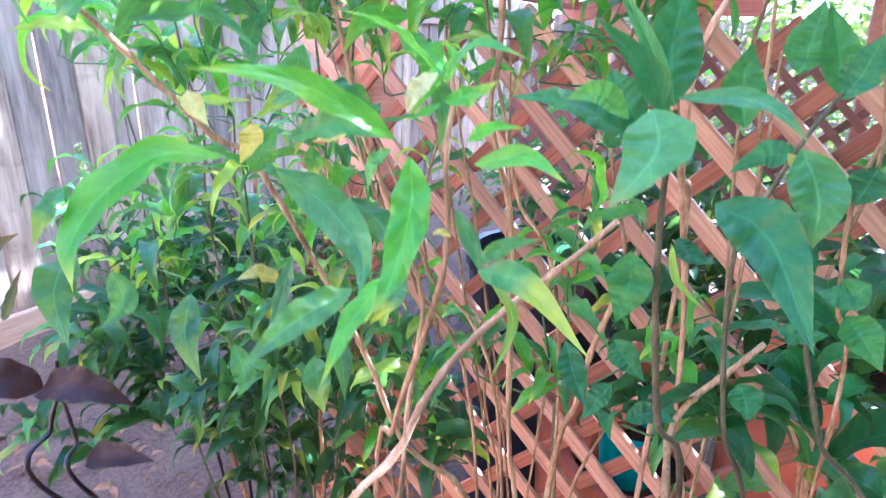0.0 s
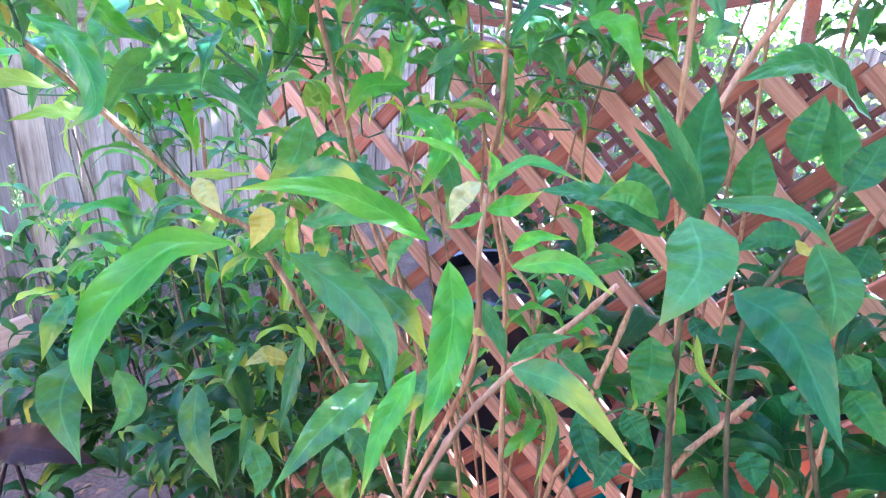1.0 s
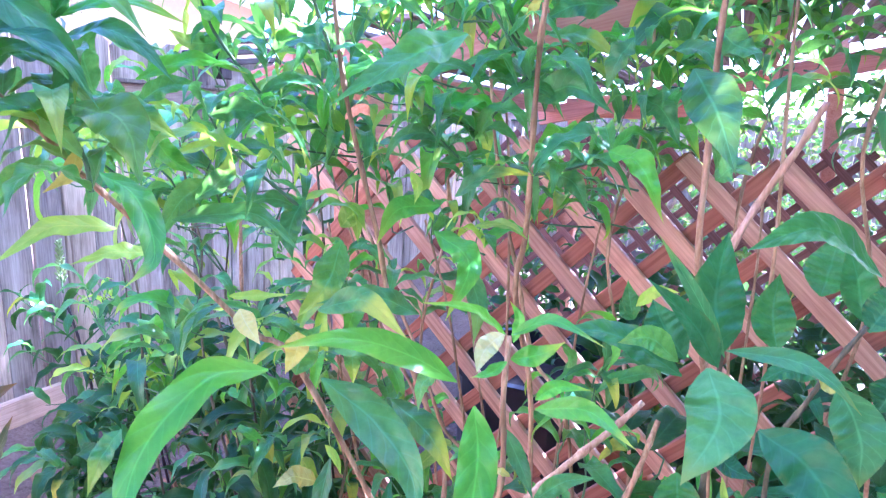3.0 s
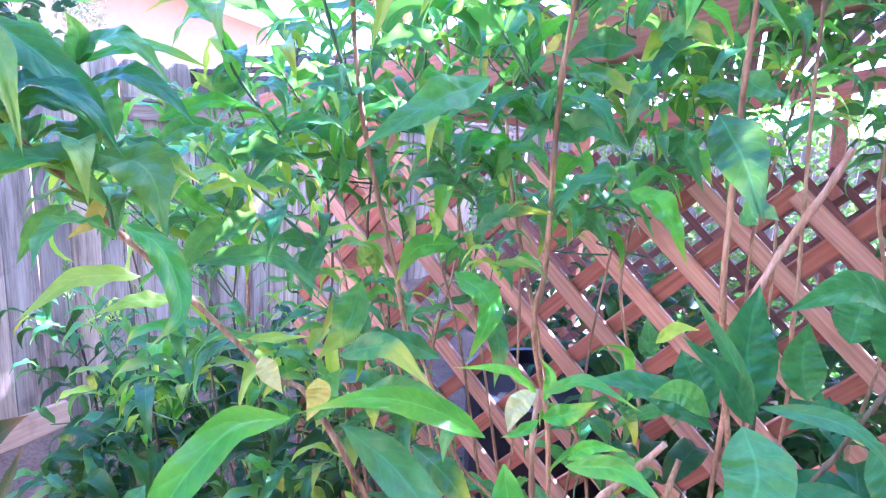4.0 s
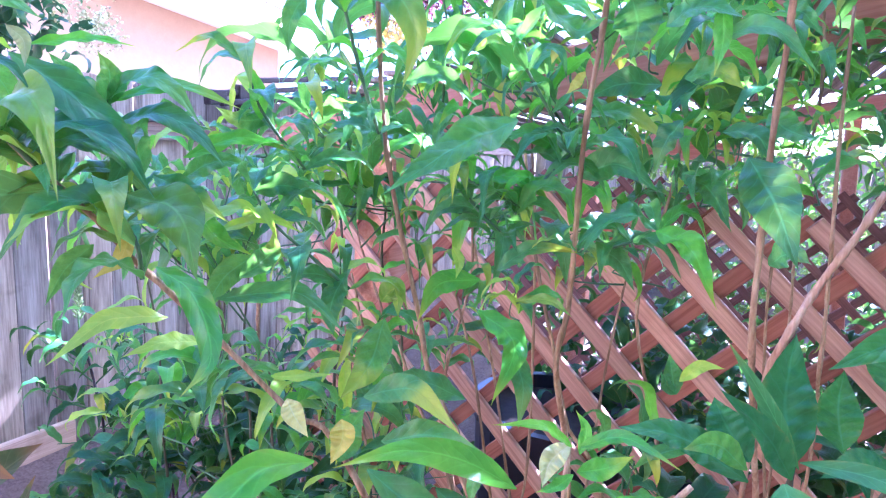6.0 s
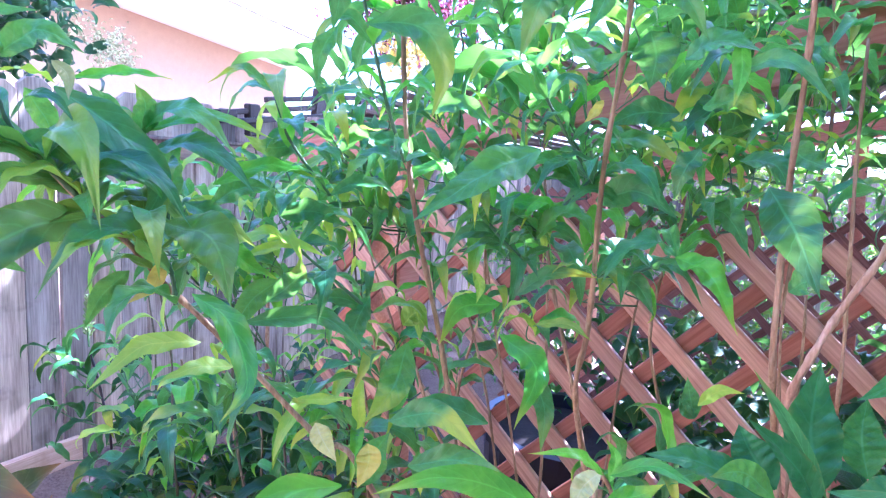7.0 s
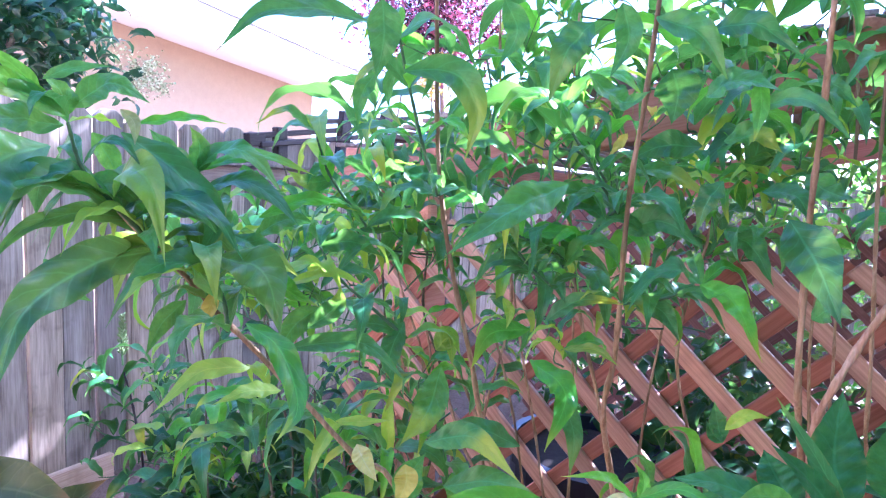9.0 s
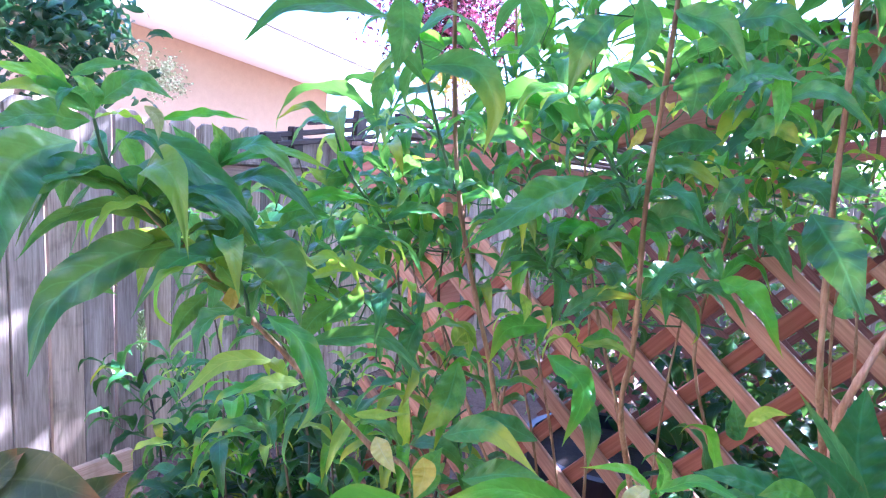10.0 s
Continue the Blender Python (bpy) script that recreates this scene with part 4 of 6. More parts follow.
def frond(plant, material, shape, spine, width, face, label=""):
    """One leaf along its own bent midrib: spine runs from stalk to tip, the blade turned towards face, folded and wavy."""
    pts = [Vector(p) for p in spine]
    rg = random.Random(int(abs(pts[0].x * 7919 + pts[-1].z * 104729) * 100))
    n, half = 40, 5
    mid = smooth_path(pts, n)
    base = mid[0]
    L = sum((b - a).length for a, b in zip(mid, mid[1:]))
    fold, twist = rg.uniform(0.18, 0.42), rg.uniform(-0.5, 0.5)
    wave = rg.uniform(0.05, 0.13) if shape == "broad" else rg.uniform(0.12, 0.30)
    quilt, veins_n = rg.uniform(0.05, 0.09) if shape == "broad" else rg.uniform(0.03, 0.06), rg.uniform(42, 56)
    fr, ph, side_b = rg.uniform(14, 26), rg.uniform(0, 6), rg.uniform(0.4, 2.4)
    verts, uvs, faces = [], [], []
    for i, p in enumerate(mid):
        s = i / n
        y = (mid[min(i + 1, n)] - mid[max(i - 1, 0)]).normalized()
        x = y.cross(Vector(face)).normalized()
        x = Matrix.Rotation(twist * (s - 0.4), 3, y) @ x
        z = x.cross(y)
        if shape == "broad":
            w = math.sin(math.pi * s ** 0.80) ** 1.08 * (1 - 0.12 * s) * 0.84
        else:
            w = math.sin(math.pi * s ** 0.72) ** 1.18 * (1 - 0.22 * s * s) * 0.98
        w = max(w, 0.055 if s < 0.07 else 0.012) * width * 0.5
        for k in range(-half, half + 1):
            u = k / half
            rise = fold * abs(u) * w - 0.25 * fold * u * u * w + wave * w * math.sin(s * fr + ph + (side_b if u > 0 else 0)) * abs(u) ** 1.6
            rise += quilt * w * math.sin(s * veins_n - abs(u) * 2.2) * abs(u) * (1 - 0.8 * abs(u)) * 3
            rise += 0.22 * w * noise.noise(Vector((s * 5 + ph, u * 1.3, ph))) * min(1, 4 * s)
            verts.append(((p - base) + x * (u * w) + z * rise) / L)
            uvs.append((u, s))
    cols = 2 * half + 1
    for i in range(n):
        for k in range(cols - 1):
            a = i * cols + k
            faces.append((a, a + 1, a + 1 + cols, a + cols))
    me = bpy.data.meshes.new("leaf")
    me.from_pydata(verts, [], faces)
    lay = me.uv_layers.new(name="UVMap")
    for poly in me.polygons:
        for li in poly.loop_indices:
            lay.data[li].uv = uvs[me.loops[li].vertex_index]
    me.materials.append(material)
    me.shade_smooth()
    return part("leaf", me, None, plant.root, label, "", Matrix.Translation(base) @ Matrix.Scale(L, 4))


def whorl(plant, at, n, size, materials, rg, lift=0.5, droop=0.34, lean=(0, 0, 0)):
    """n arching leaves springing from one node: out and up, then drooping to a long tip."""
    at = Vector(at)
    turn = rg.uniform(0, math.tau)
    for k in range(n):
        a = turn + k * math.tau / n + rg.uniform(-0.4, 0.4)
        out = Vector((math.cos(a), math.sin(a), 0)) + Vector(lean)
        L = size * rg.uniform(0.65, 1.25)
        rise, fall = lift * rg.uniform(0.3, 1.5), droop * rg.uniform(0.2, 1.6)
        p1 = at + out * L * 0.35 + Vector((0, 0, L * rise * 0.55))
        p2 = at + out * L * 0.72 + Vector((0, 0, L * (rise * 0.6 - fall * 0.35)))
        p3 = at + out * L * 0.95 + Vector((rg.uniform(-.1, .1) * L, 0, L * (rise * 0.3 - fall)))
        frond(plant, materials[min(int(rg.random() ** 1.5 * len(materials)), len(materials) - 1)], "narrow", (at, p1, p2, p3), L * rg.uniform(0.23, 0.33),
              (rg.uniform(-0.2, 0.4), rg.uniform(-0.7, -0.2), rg.uniform(0.5, 0.9)))


near = Shrub("green_shoot", (2.45, -0.40, 0.03), "fresh green shoot with long arching leaves on brown cane", "shrub", 61)
near.stem([(2.452, -0.557, 0.030), (2.492, -0.617, 1.037), (2.567, -0.701, 1.237), (2.595, -0.721, 1.311), (2.612, -0.733, 1.354), (2.620, -0.739, 1.379), (2.620, -0.737, 1.403), (2.617, -0.736, 1.434), (2.615, -0.728, 1.461)], 0.0021, 0.0012, M_STEM, "stem")
near.stem([(2.495, -0.696, 0.030), (2.519, -0.756, 1.020), (2.564, -0.684, 1.210), (2.571, -0.668, 1.240), (2.580, -0.645, 1.264), (2.598, -0.620, 1.291), (2.622, -0.597, 1.318), (2.647, -0.579, 1.345), (2.666, -0.567, 1.369)], 0.0032, 0.0021, M_PALEBARK, "stem")
frond(near, M_LEAFY, "narrow", ((2.624, -0.760, 1.474), (2.616, -0.779, 1.489), (2.604, -0.803, 1.496)), 0.0055, (0.37, -0.57, 0.73))
frond(near, M_LEAFY, "narrow", ((2.626, -0.759, 1.474), (2.644, -0.762, 1.485), (2.667, -0.768, 1.481)), 0.0066, (0.43, -0.55, 0.72))
frond(near, M_LEAFY, "narrow", ((2.625, -0.758, 1.461), (2.619, -0.764, 1.456), (2.613, -0.770, 1.455)), 0.0060, (-0.04, -0.60, 0.80))
frond(near, M_LEAFY, "narrow", ((2.626, -0.757, 1.462), (2.637, -0.752, 1.465), (2.647, -0.748, 1.472)), 0.0099, (0.36, -0.66, 0.67))
frond(near, M_PALELEAF, "broad", ((2.622, -0.756, 1.473), (2.616, -0.762, 1.466), (2.615, -0.768, 1.457)), 0.0121, (0.23, -0.71, 0.66))
frond(near, M_LEAFY, "narrow", ((2.599, -0.752, 1.442), (2.580, -0.771, 1.459), (2.564, -0.796, 1.470), (2.551, -0.824, 1.472)), 0.0141, (0.45, -0.71, 0.54))
frond(near, M_LEAFY, "narrow", ((2.612, -0.760, 1.437), (2.620, -0.771, 1.418), (2.624, -0.790, 1.394), (2.623, -0.808, 1.380)), 0.0185, (0.09, -0.38, 0.92))
frond(near, M_YELLOW, "narrow", ((2.628, -0.748, 1.400), (2.623, -0.750, 1.402), (2.619, -0.751, 1.400)), 0.0037, (0.00, -0.58, 0.82))
frond(near, M_LEAFY, "narrow", ((2.635, -0.742, 1.434), (2.659, -0.744, 1.441), (2.682, -0.754, 1.435)), 0.0108, (0.20, -0.81, 0.56))
frond(near, M_LEAF, "narrow", ((2.640, -0.742, 1.384), (2.668, -0.752, 1.387), (2.706, -0.776, 1.374)), 0.0161, (0.30, -0.65, 0.70))
frond(near, M_LIMESUN, "narrow", ((2.646, -0.741, 1.382), (2.664, -0.753, 1.369), (2.664, -0.775, 1.348)), 0.0059, (0.39, -0.44, 0.81))
frond(near, M_LEAF, "narrow", ((2.638, -0.741, 1.386), (2.650, -0.733, 1.396), (2.665, -0.728, 1.401)), 0.0093, (0.36, -0.53, 0.77))
frond(near, M_LEAF, "narrow", ((2.609, -0.708, 1.400), (2.622, -0.712, 1.383), (2.632, -0.717, 1.369)), 0.0103, (-0.00, -0.45, 0.89))
frond(near, M_LEAF, "narrow", ((2.576, -0.756, 1.363), (2.568, -0.790, 1.356), (2.566, -0.826, 1.346)), 0.0184, (0.57, -0.30, 0.77))
frond(near, M_LEAFY, "narrow", ((2.595, -0.752, 1.374), (2.593, -0.779, 1.358), (2.598, -0.808, 1.340)), 0.0137, (0.18, -0.61, 0.77))
frond(near, M_LEAF, "narrow", ((2.594, -0.733, 1.365), (2.594, -0.746, 1.356), (2.590, -0.761, 1.348)), 0.0137, (-0.02, -0.55, 0.83))
frond(near, M_LEAF, "narrow", ((2.506, -0.735, 1.412), (2.542, -0.735, 1.396), (2.573, -0.744, 1.378), (2.587, -0.764, 1.363)), 0.0255, (-0.01, -0.53, 0.85))
frond(near, M_LEAF, "narrow", ((2.532, -0.700, 1.391), (2.560, -0.699, 1.374), (2.581, -0.707, 1.355)), 0.0189, (0.18, -0.49, 0.85))
frond(near, M_LEAFY, "narrow", ((2.483, -0.753, 1.418), (2.471, -0.783, 1.422), (2.470, -0.818, 1.405), (2.481, -0.840, 1.389), (2.499, -0.851, 1.377)), 0.0227, (0.42, -0.37, 0.83))
frond(near, M_LEAF, "narrow", ((2.450, -0.823, 1.375), (2.461, -0.841, 1.362), (2.484, -0.850, 1.343)), 0.0207, (0.35, -0.18, 0.92))
frond(near, M_LEAF, "narrow", ((2.455, -0.808, 1.361), (2.469, -0.813, 1.347), (2.471, -0.828, 1.340)), 0.0151, (0.66, -0.23, 0.71))
frond(near, M_LEAF, "narrow", ((2.470, -0.773, 1.338), (2.488, -0.793, 1.324), (2.516, -0.806, 1.311)), 0.0169, (0.52, -0.35, 0.78))
frond(near, M_LEAF, "narrow", ((2.506, -0.725, 1.355), (2.509, -0.740, 1.332), (2.513, -0.757, 1.310)), 0.0120, (0.08, -0.64, 0.77))
frond(near, M_LEAF, "narrow", ((2.537, -0.678, 1.441), (2.512, -0.696, 1.453), (2.490, -0.720, 1.450)), 0.0155, (0.56, -0.57, 0.60))
frond(near, M_PALELEAF, "narrow", ((2.536, -0.706, 1.433), (2.530, -0.716, 1.430), (2.525, -0.727, 1.428)), 0.0064, (0.64, -0.41, 0.64))
frond(near, M_LEAF, "narrow", ((2.499, -0.697, 1.419), (2.503, -0.700, 1.407), (2.506, -0.703, 1.394)), 0.0113, (0.29, -0.52, 0.80))
frond(near, M_YELLOW, "broad", ((2.499, -0.729, 1.338), (2.490, -0.739, 1.344), (2.485, -0.753, 1.343)), 0.0171, (0.16, -0.36, 0.92))
frond(near, M_LIMESUN, "narrow", ((2.496, -0.718, 1.357), (2.504, -0.717, 1.349), (2.510, -0.719, 1.340)), 0.0058, (0.45, -0.50, 0.74))
frond(near, M_LEAF, "narrow", ((2.575, -0.721, 1.430), (2.568, -0.727, 1.422), (2.569, -0.733, 1.408)), 0.0100, (0.06, -0.64, 0.77))
frond(near, M_LEAF, "narrow", ((2.556, -0.755, 1.327), (2.568, -0.756, 1.318), (2.579, -0.767, 1.301)), 0.0142, (0.41, -0.40, 0.82))
frond(near, M_LEAF, "narrow", ((2.512, -0.780, 1.321), (2.524, -0.785, 1.307), (2.526, -0.793, 1.298)), 0.0133, (0.37, -0.43, 0.82))
frond(near, M_LEAFY, "narrow", ((2.626, -0.755, 1.469), (2.627, -0.752, 1.479), (2.622, -0.753, 1.487)), 0.0056, (0.02, -0.85, 0.53))
frond(near, M_LEAFY, "narrow", ((2.639, -0.758, 1.447), (2.647, -0.753, 1.453), (2.661, -0.750, 1.454)), 0.0070, (0.34, -0.60, 0.72))
frond(near, M_LEAF, "narrow", ((2.465, -0.829, 1.413), (2.464, -0.839, 1.403), (2.466, -0.848, 1.389)), 0.0117, (0.33, -0.18, 0.93))
frond(near, M_LEAF, "narrow", ((2.549, -0.756, 1.314), (2.558, -0.764, 1.301), (2.567, -0.770, 1.290)), 0.0166, (0.21, -0.47, 0.86))
near.done()
broad = Shrub("broad_leaf_shrub", (2.82, -0.42, 0.03), "shrub with broad soft blue-green veined leaves on stout stalks", "shrub", 71)
broad.stem([(2.795, -0.628, 0.030), (2.774, -0.688, 0.996), (2.736, -0.588, 1.169), (2.729, -0.560, 1.206), (2.737, -0.544, 1.230), (2.758, -0.530, 1.256), (2.777, -0.518, 1.281)], 0.0031, 0.0022, M_STEM, "stem")
broad.stem([(2.600, -0.412, 0.030), (2.617, -0.472, 0.973), (2.648, -0.531, 1.189), (2.656, -0.539, 1.247), (2.667, -0.534, 1.294), (2.675, -0.515, 1.332)], 0.0029, 0.0023, M_STEM, "stem")
broad.stem([(2.764, -0.494, 0.030), (2.750, -0.554, 1.061), (2.723, -0.642, 1.271), (2.713, -0.663, 1.347), (2.709, -0.680, 1.402), (2.708, -0.689, 1.439), (2.708, -0.693, 1.461)], 0.0026, 0.0011, M_GREYSTEM, "stem")
broad.stem([(2.821, -0.507, 0.030), (2.800, -0.567, 1.042), (2.760, -0.606, 1.258), (2.748, -0.609, 1.327), (2.744, -0.624, 1.388), (2.754, -0.626, 1.419), (2.763, -0.630, 1.448), (2.773, -0.628, 1.470)], 0.0019, 0.0011, M_GREYSTEM, "stem")
broad.stem([(2.920, -0.509, 0.030), (2.881, -0.569, 1.064), (2.810, -0.608, 1.272), (2.799, -0.609, 1.303), (2.787, -0.609, 1.340), (2.775, -0.607, 1.389)], 0.0019, 0.0012, M_GREYSTEM, "stem")
broad.stem([(2.858, -0.427, 0.030), (2.840, -0.487, 1.134), (2.805, -0.565, 1.346), (2.797, -0.577, 1.397), (2.798, -0.579, 1.427), (2.804, -0.575, 1.451)], 0.0016, 0.0011, M_STEM, "stem")
frond(broad, M_BROAD, "broad", ((2.707, -0.698, 1.463), (2.701, -0.686, 1.489), (2.702, -0.676, 1.517)), 0.0321, (0.22, -0.78, 0.59))
frond(broad, M_BROADL, "broad", ((2.709, -0.703, 1.464), (2.694, -0.703, 1.489), (2.674, -0.708, 1.517)), 0.0092, (-0.35, -0.75, 0.56))
frond(broad, M_BROAD, "broad", ((2.707, -0.704, 1.459), (2.694, -0.710, 1.479), (2.674, -0.719, 1.498)), 0.0164, (0.02, -0.77, 0.64))
frond(broad, M_BROAD, "broad", ((2.692, -0.687, 1.444), (2.661, -0.691, 1.459), (2.632, -0.702, 1.461)), 0.0225, (0.27, -0.58, 0.77))
frond(broad, M_BROADL, "broad", ((2.690, -0.700, 1.456), (2.676, -0.704, 1.466), (2.663, -0.711, 1.463)), 0.0159, (0.23, -0.78, 0.58))
frond(broad, M_BROAD, "broad", ((2.692, -0.676, 1.449), (2.679, -0.673, 1.464), (2.672, -0.671, 1.476)), 0.0255, (-0.21, -0.70, 0.68))
frond(broad, M_BROADL, "broad", ((2.703, -0.718, 1.463), (2.710, -0.738, 1.449), (2.700, -0.761, 1.430)), 0.0338, (-0.06, -0.52, 0.86))
frond(broad, M_BROADL, "broad", ((2.709, -0.702, 1.467), (2.732, -0.703, 1.469), (2.747, -0.706, 1.466), (2.761, -0.712, 1.455)), 0.0121, (0.19, -0.73, 0.66))
frond(broad, M_BROADL, "broad", ((2.761, -0.661, 1.446), (2.772, -0.669, 1.426), (2.774, -0.678, 1.405)), 0.0310, (-0.01, -0.73, 0.68))
frond(broad, M_BROAD, "broad", ((2.731, -0.666, 1.416), (2.757, -0.684, 1.407), (2.781, -0.718, 1.373)), 0.0363, (-0.17, -0.73, 0.66))
frond(broad, M_BROAD, "broad", ((2.763, -0.683, 1.507), (2.735, -0.706, 1.527), (2.709, -0.731, 1.519)), 0.0197, (0.27, -0.69, 0.67))
frond(broad, M_BROAD, "broad", ((2.735, -0.636, 1.450), (2.730, -0.632, 1.470), (2.730, -0.629, 1.491)), 0.0267, (-0.07, -0.86, 0.51))
frond(broad, M_BROAD, "broad", ((2.754, -0.603, 1.476), (2.756, -0.601, 1.494), (2.757, -0.600, 1.513)), 0.0312, (-0.26, -0.64, 0.72))
frond(broad, M_BROAD, "broad", ((2.775, -0.608, 1.467), (2.768, -0.609, 1.490), (2.759, -0.611, 1.511)), 0.0220, (-0.23, -0.65, 0.72))
frond(broad, M_BROAD, "broad", ((2.774, -0.628, 1.467), (2.780, -0.627, 1.483), (2.783, -0.627, 1.497)), 0.0233, (-0.04, -0.69, 0.73))
frond(broad, M_BROAD, "broad", ((2.697, -0.677, 1.386), (2.700, -0.685, 1.369), (2.698, -0.695, 1.353)), 0.0297, (-0.09, -0.59, 0.80))
frond(broad, M_LIMESUN, "narrow", ((2.717, -0.693, 1.400), (2.723, -0.696, 1.383), (2.740, -0.698, 1.371)), 0.0043, (-0.06, -0.52, 0.85))
frond(broad, M_BROAD, "broad", ((2.661, -0.644, 1.306), (2.671, -0.654, 1.290), (2.683, -0.664, 1.276)), 0.0219, (-0.07, -0.39, 0.92))
frond(broad, M_BROAD, "broad", ((2.689, -0.637, 1.313), (2.698, -0.642, 1.305), (2.712, -0.648, 1.297)), 0.0235, (0.05, -0.65, 0.76))
frond(broad, M_BROAD, "broad", ((2.763, -0.612, 1.435), (2.747, -0.610, 1.433), (2.731, -0.612, 1.421)), 0.0231, (-0.26, -0.67, 0.70))
frond(broad, M_YELLOW, "broad", ((2.757, -0.631, 1.439), (2.762, -0.633, 1.434), (2.766, -0.633, 1.437)), 0.0092, (0.08, -0.63, 0.78))
frond(broad, M_BROAD, "broad", ((2.802, -0.627, 1.358), (2.810, -0.633, 1.351), (2.821, -0.643, 1.339)), 0.0258, (-0.27, -0.52, 0.81))
frond(broad, M_BROAD, "broad", ((2.762, -0.626, 1.301), (2.767, -0.631, 1.294), (2.771, -0.639, 1.285)), 0.0263, (0.08, -0.53, 0.84))
frond(broad, M_BROAD, "broad", ((2.803, -0.580, 1.430), (2.800, -0.582, 1.418), (2.796, -0.584, 1.407)), 0.0263, (0.06, -0.58, 0.81))
frond(broad, M_BROAD, "broad", ((2.715, -0.643, 1.388), (2.722, -0.647, 1.381), (2.736, -0.649, 1.379)), 0.0176, (0.23, -0.62, 0.75))
frond(broad, M_BROAD, "broad", ((2.692, -0.635, 1.280), (2.686, -0.643, 1.270), (2.680, -0.653, 1.258)), 0.0206, (-0.15, -0.38, 0.91))
frond(broad, M_BROAD, "broad", ((2.775, -0.609, 1.335), (2.787, -0.612, 1.334), (2.800, -0.613, 1.339)), 0.0206, (-0.15, -0.52, 0.84))
frond(broad, M_BROAD, "broad", ((2.809, -0.621, 1.376), (2.800, -0.622, 1.367), (2.787, -0.620, 1.365)), 0.0235, (-0.03, -0.65, 0.76))
frond(broad, M_BROAD, "broad", ((2.703, -0.630, 1.253), (2.716, -0.625, 1.260), (2.734, -0.625, 1.261)), 0.0198, (0.02, -0.50, 0.87))
broad.done()
reach = Shrub("reaching_branch", (2.30, -0.45, 0.03), "long tan branch reaching out with a tuft of drooping leaves", "shrub", 81)
reach.stem([(2.633, -0.513, 0.030), (2.601, -0.573, 0.973), (2.543, -0.651, 1.179), (2.519, -0.671, 1.266), (2.461, -0.704, 1.398), (2.440, -0.721, 1.420), (2.408, -0.744, 1.462), (2.380, -0.762, 1.496), (2.364, -0.777, 1.519), (2.353, -0.788, 1.539), (2.338, -0.810, 1.568), (2.331, -0.823, 1.585)], 0.0022, 0.0015, M_STEM, "stem")
reach.stem([(2.392, -0.789, 1.512), (2.387, -0.788, 1.529), (2.382, -0.791, 1.542), (2.376, -0.796, 1.552)], 0.0013, 0.0009, M_TWIG, "twig")
reach.stem([(2.345, -0.811, 1.566), (2.334, -0.826, 1.588), (2.327, -0.837, 1.605), (2.325, -0.843, 1.629)], 0.0017, 0.0009, M_TWIG, "twig")
reach.stem([(2.343, -0.757, 1.548), (2.339, -0.758, 1.574), (2.334, -0.763, 1.595), (2.331, -0.766, 1.608)], 0.0013, 0.0008, M_TWIG, "twig")
reach.stem([(2.435, -0.662, 1.490), (2.404, -0.676, 1.516), (2.385, -0.687, 1.535), (2.374, -0.693, 1.555)], 0.0013, 0.0008, M_TWIG, "twig")
reach.stem([(2.399, -0.670, 1.571), (2.383, -0.682, 1.596), (2.374, -0.690, 1.615), (2.369, -0.696, 1.640)], 0.0013, 0.0008, M_TWIG, "twig")
frond(reach, M_LEAF, "narrow", ((2.307, -0.844, 1.616), (2.318, -0.878, 1.603), (2.337, -0.897, 1.573), (2.363, -0.910, 1.538)), 0.0354, (0.77, -0.15, 0.62))
frond(reach, M_LEAF, "narrow", ((2.346, -0.802, 1.558), (2.346, -0.842, 1.552), (2.354, -0.879, 1.533), (2.376, -0.900, 1.506)), 0.0295, (0.75, -0.43, 0.50))
frond(reach, M_LEAF, "narrow", ((2.333, -0.801, 1.573), (2.325, -0.834, 1.579), (2.322, -0.864, 1.571), (2.327, -0.884, 1.552)), 0.0129, (0.77, -0.29, 0.57))
frond(reach, M_LEAF, "narrow", ((2.330, -0.846, 1.632), (2.330, -0.871, 1.642), (2.330, -0.897, 1.636)), 0.0124, (0.91, -0.28, 0.30))
frond(reach, M_LEAFY, "narrow", ((2.329, -0.848, 1.636), (2.329, -0.875, 1.648), (2.331, -0.897, 1.649)), 0.0103, (0.82, -0.48, 0.32))
frond(reach, M_LEAFY, "narrow", ((2.326, -0.855, 1.641), (2.327, -0.869, 1.654), (2.327, -0.885, 1.663)), 0.0091, (0.68, -0.57, 0.46))
frond(reach, M_LEAF, "narrow", ((2.329, -0.847, 1.627), (2.327, -0.875, 1.627), (2.329, -0.898, 1.616)), 0.0214, (0.60, -0.57, 0.56))
frond(reach, M_LEAF, "narrow", ((2.321, -0.841, 1.633), (2.321, -0.844, 1.645), (2.318, -0.852, 1.654)), 0.0138, (0.73, -0.36, 0.58))
frond(reach, M_LEAF, "narrow", ((2.327, -0.856, 1.650), (2.334, -0.843, 1.658), (2.343, -0.828, 1.661)), 0.0078, (0.85, -0.34, 0.39))
frond(reach, M_LEAF, "narrow", ((2.322, -0.839, 1.638), (2.337, -0.826, 1.652), (2.351, -0.811, 1.643)), 0.0179, (0.70, -0.55, 0.47))
frond(reach, M_LEAFY, "narrow", ((2.328, -0.807, 1.632), (2.349, -0.787, 1.638), (2.367, -0.771, 1.636)), 0.0088, (0.57, -0.50, 0.65))
frond(reach, M_PALELEAF, "broad", ((2.334, -0.819, 1.639), (2.341, -0.815, 1.632), (2.345, -0.817, 1.619)), 0.0093, (0.58, -0.61, 0.54))
frond(reach, M_LEAF, "narrow", ((2.333, -0.818, 1.626), (2.355, -0.802, 1.608), (2.378, -0.789, 1.578), (2.381, -0.808, 1.548)), 0.0224, (0.61, -0.52, 0.60))
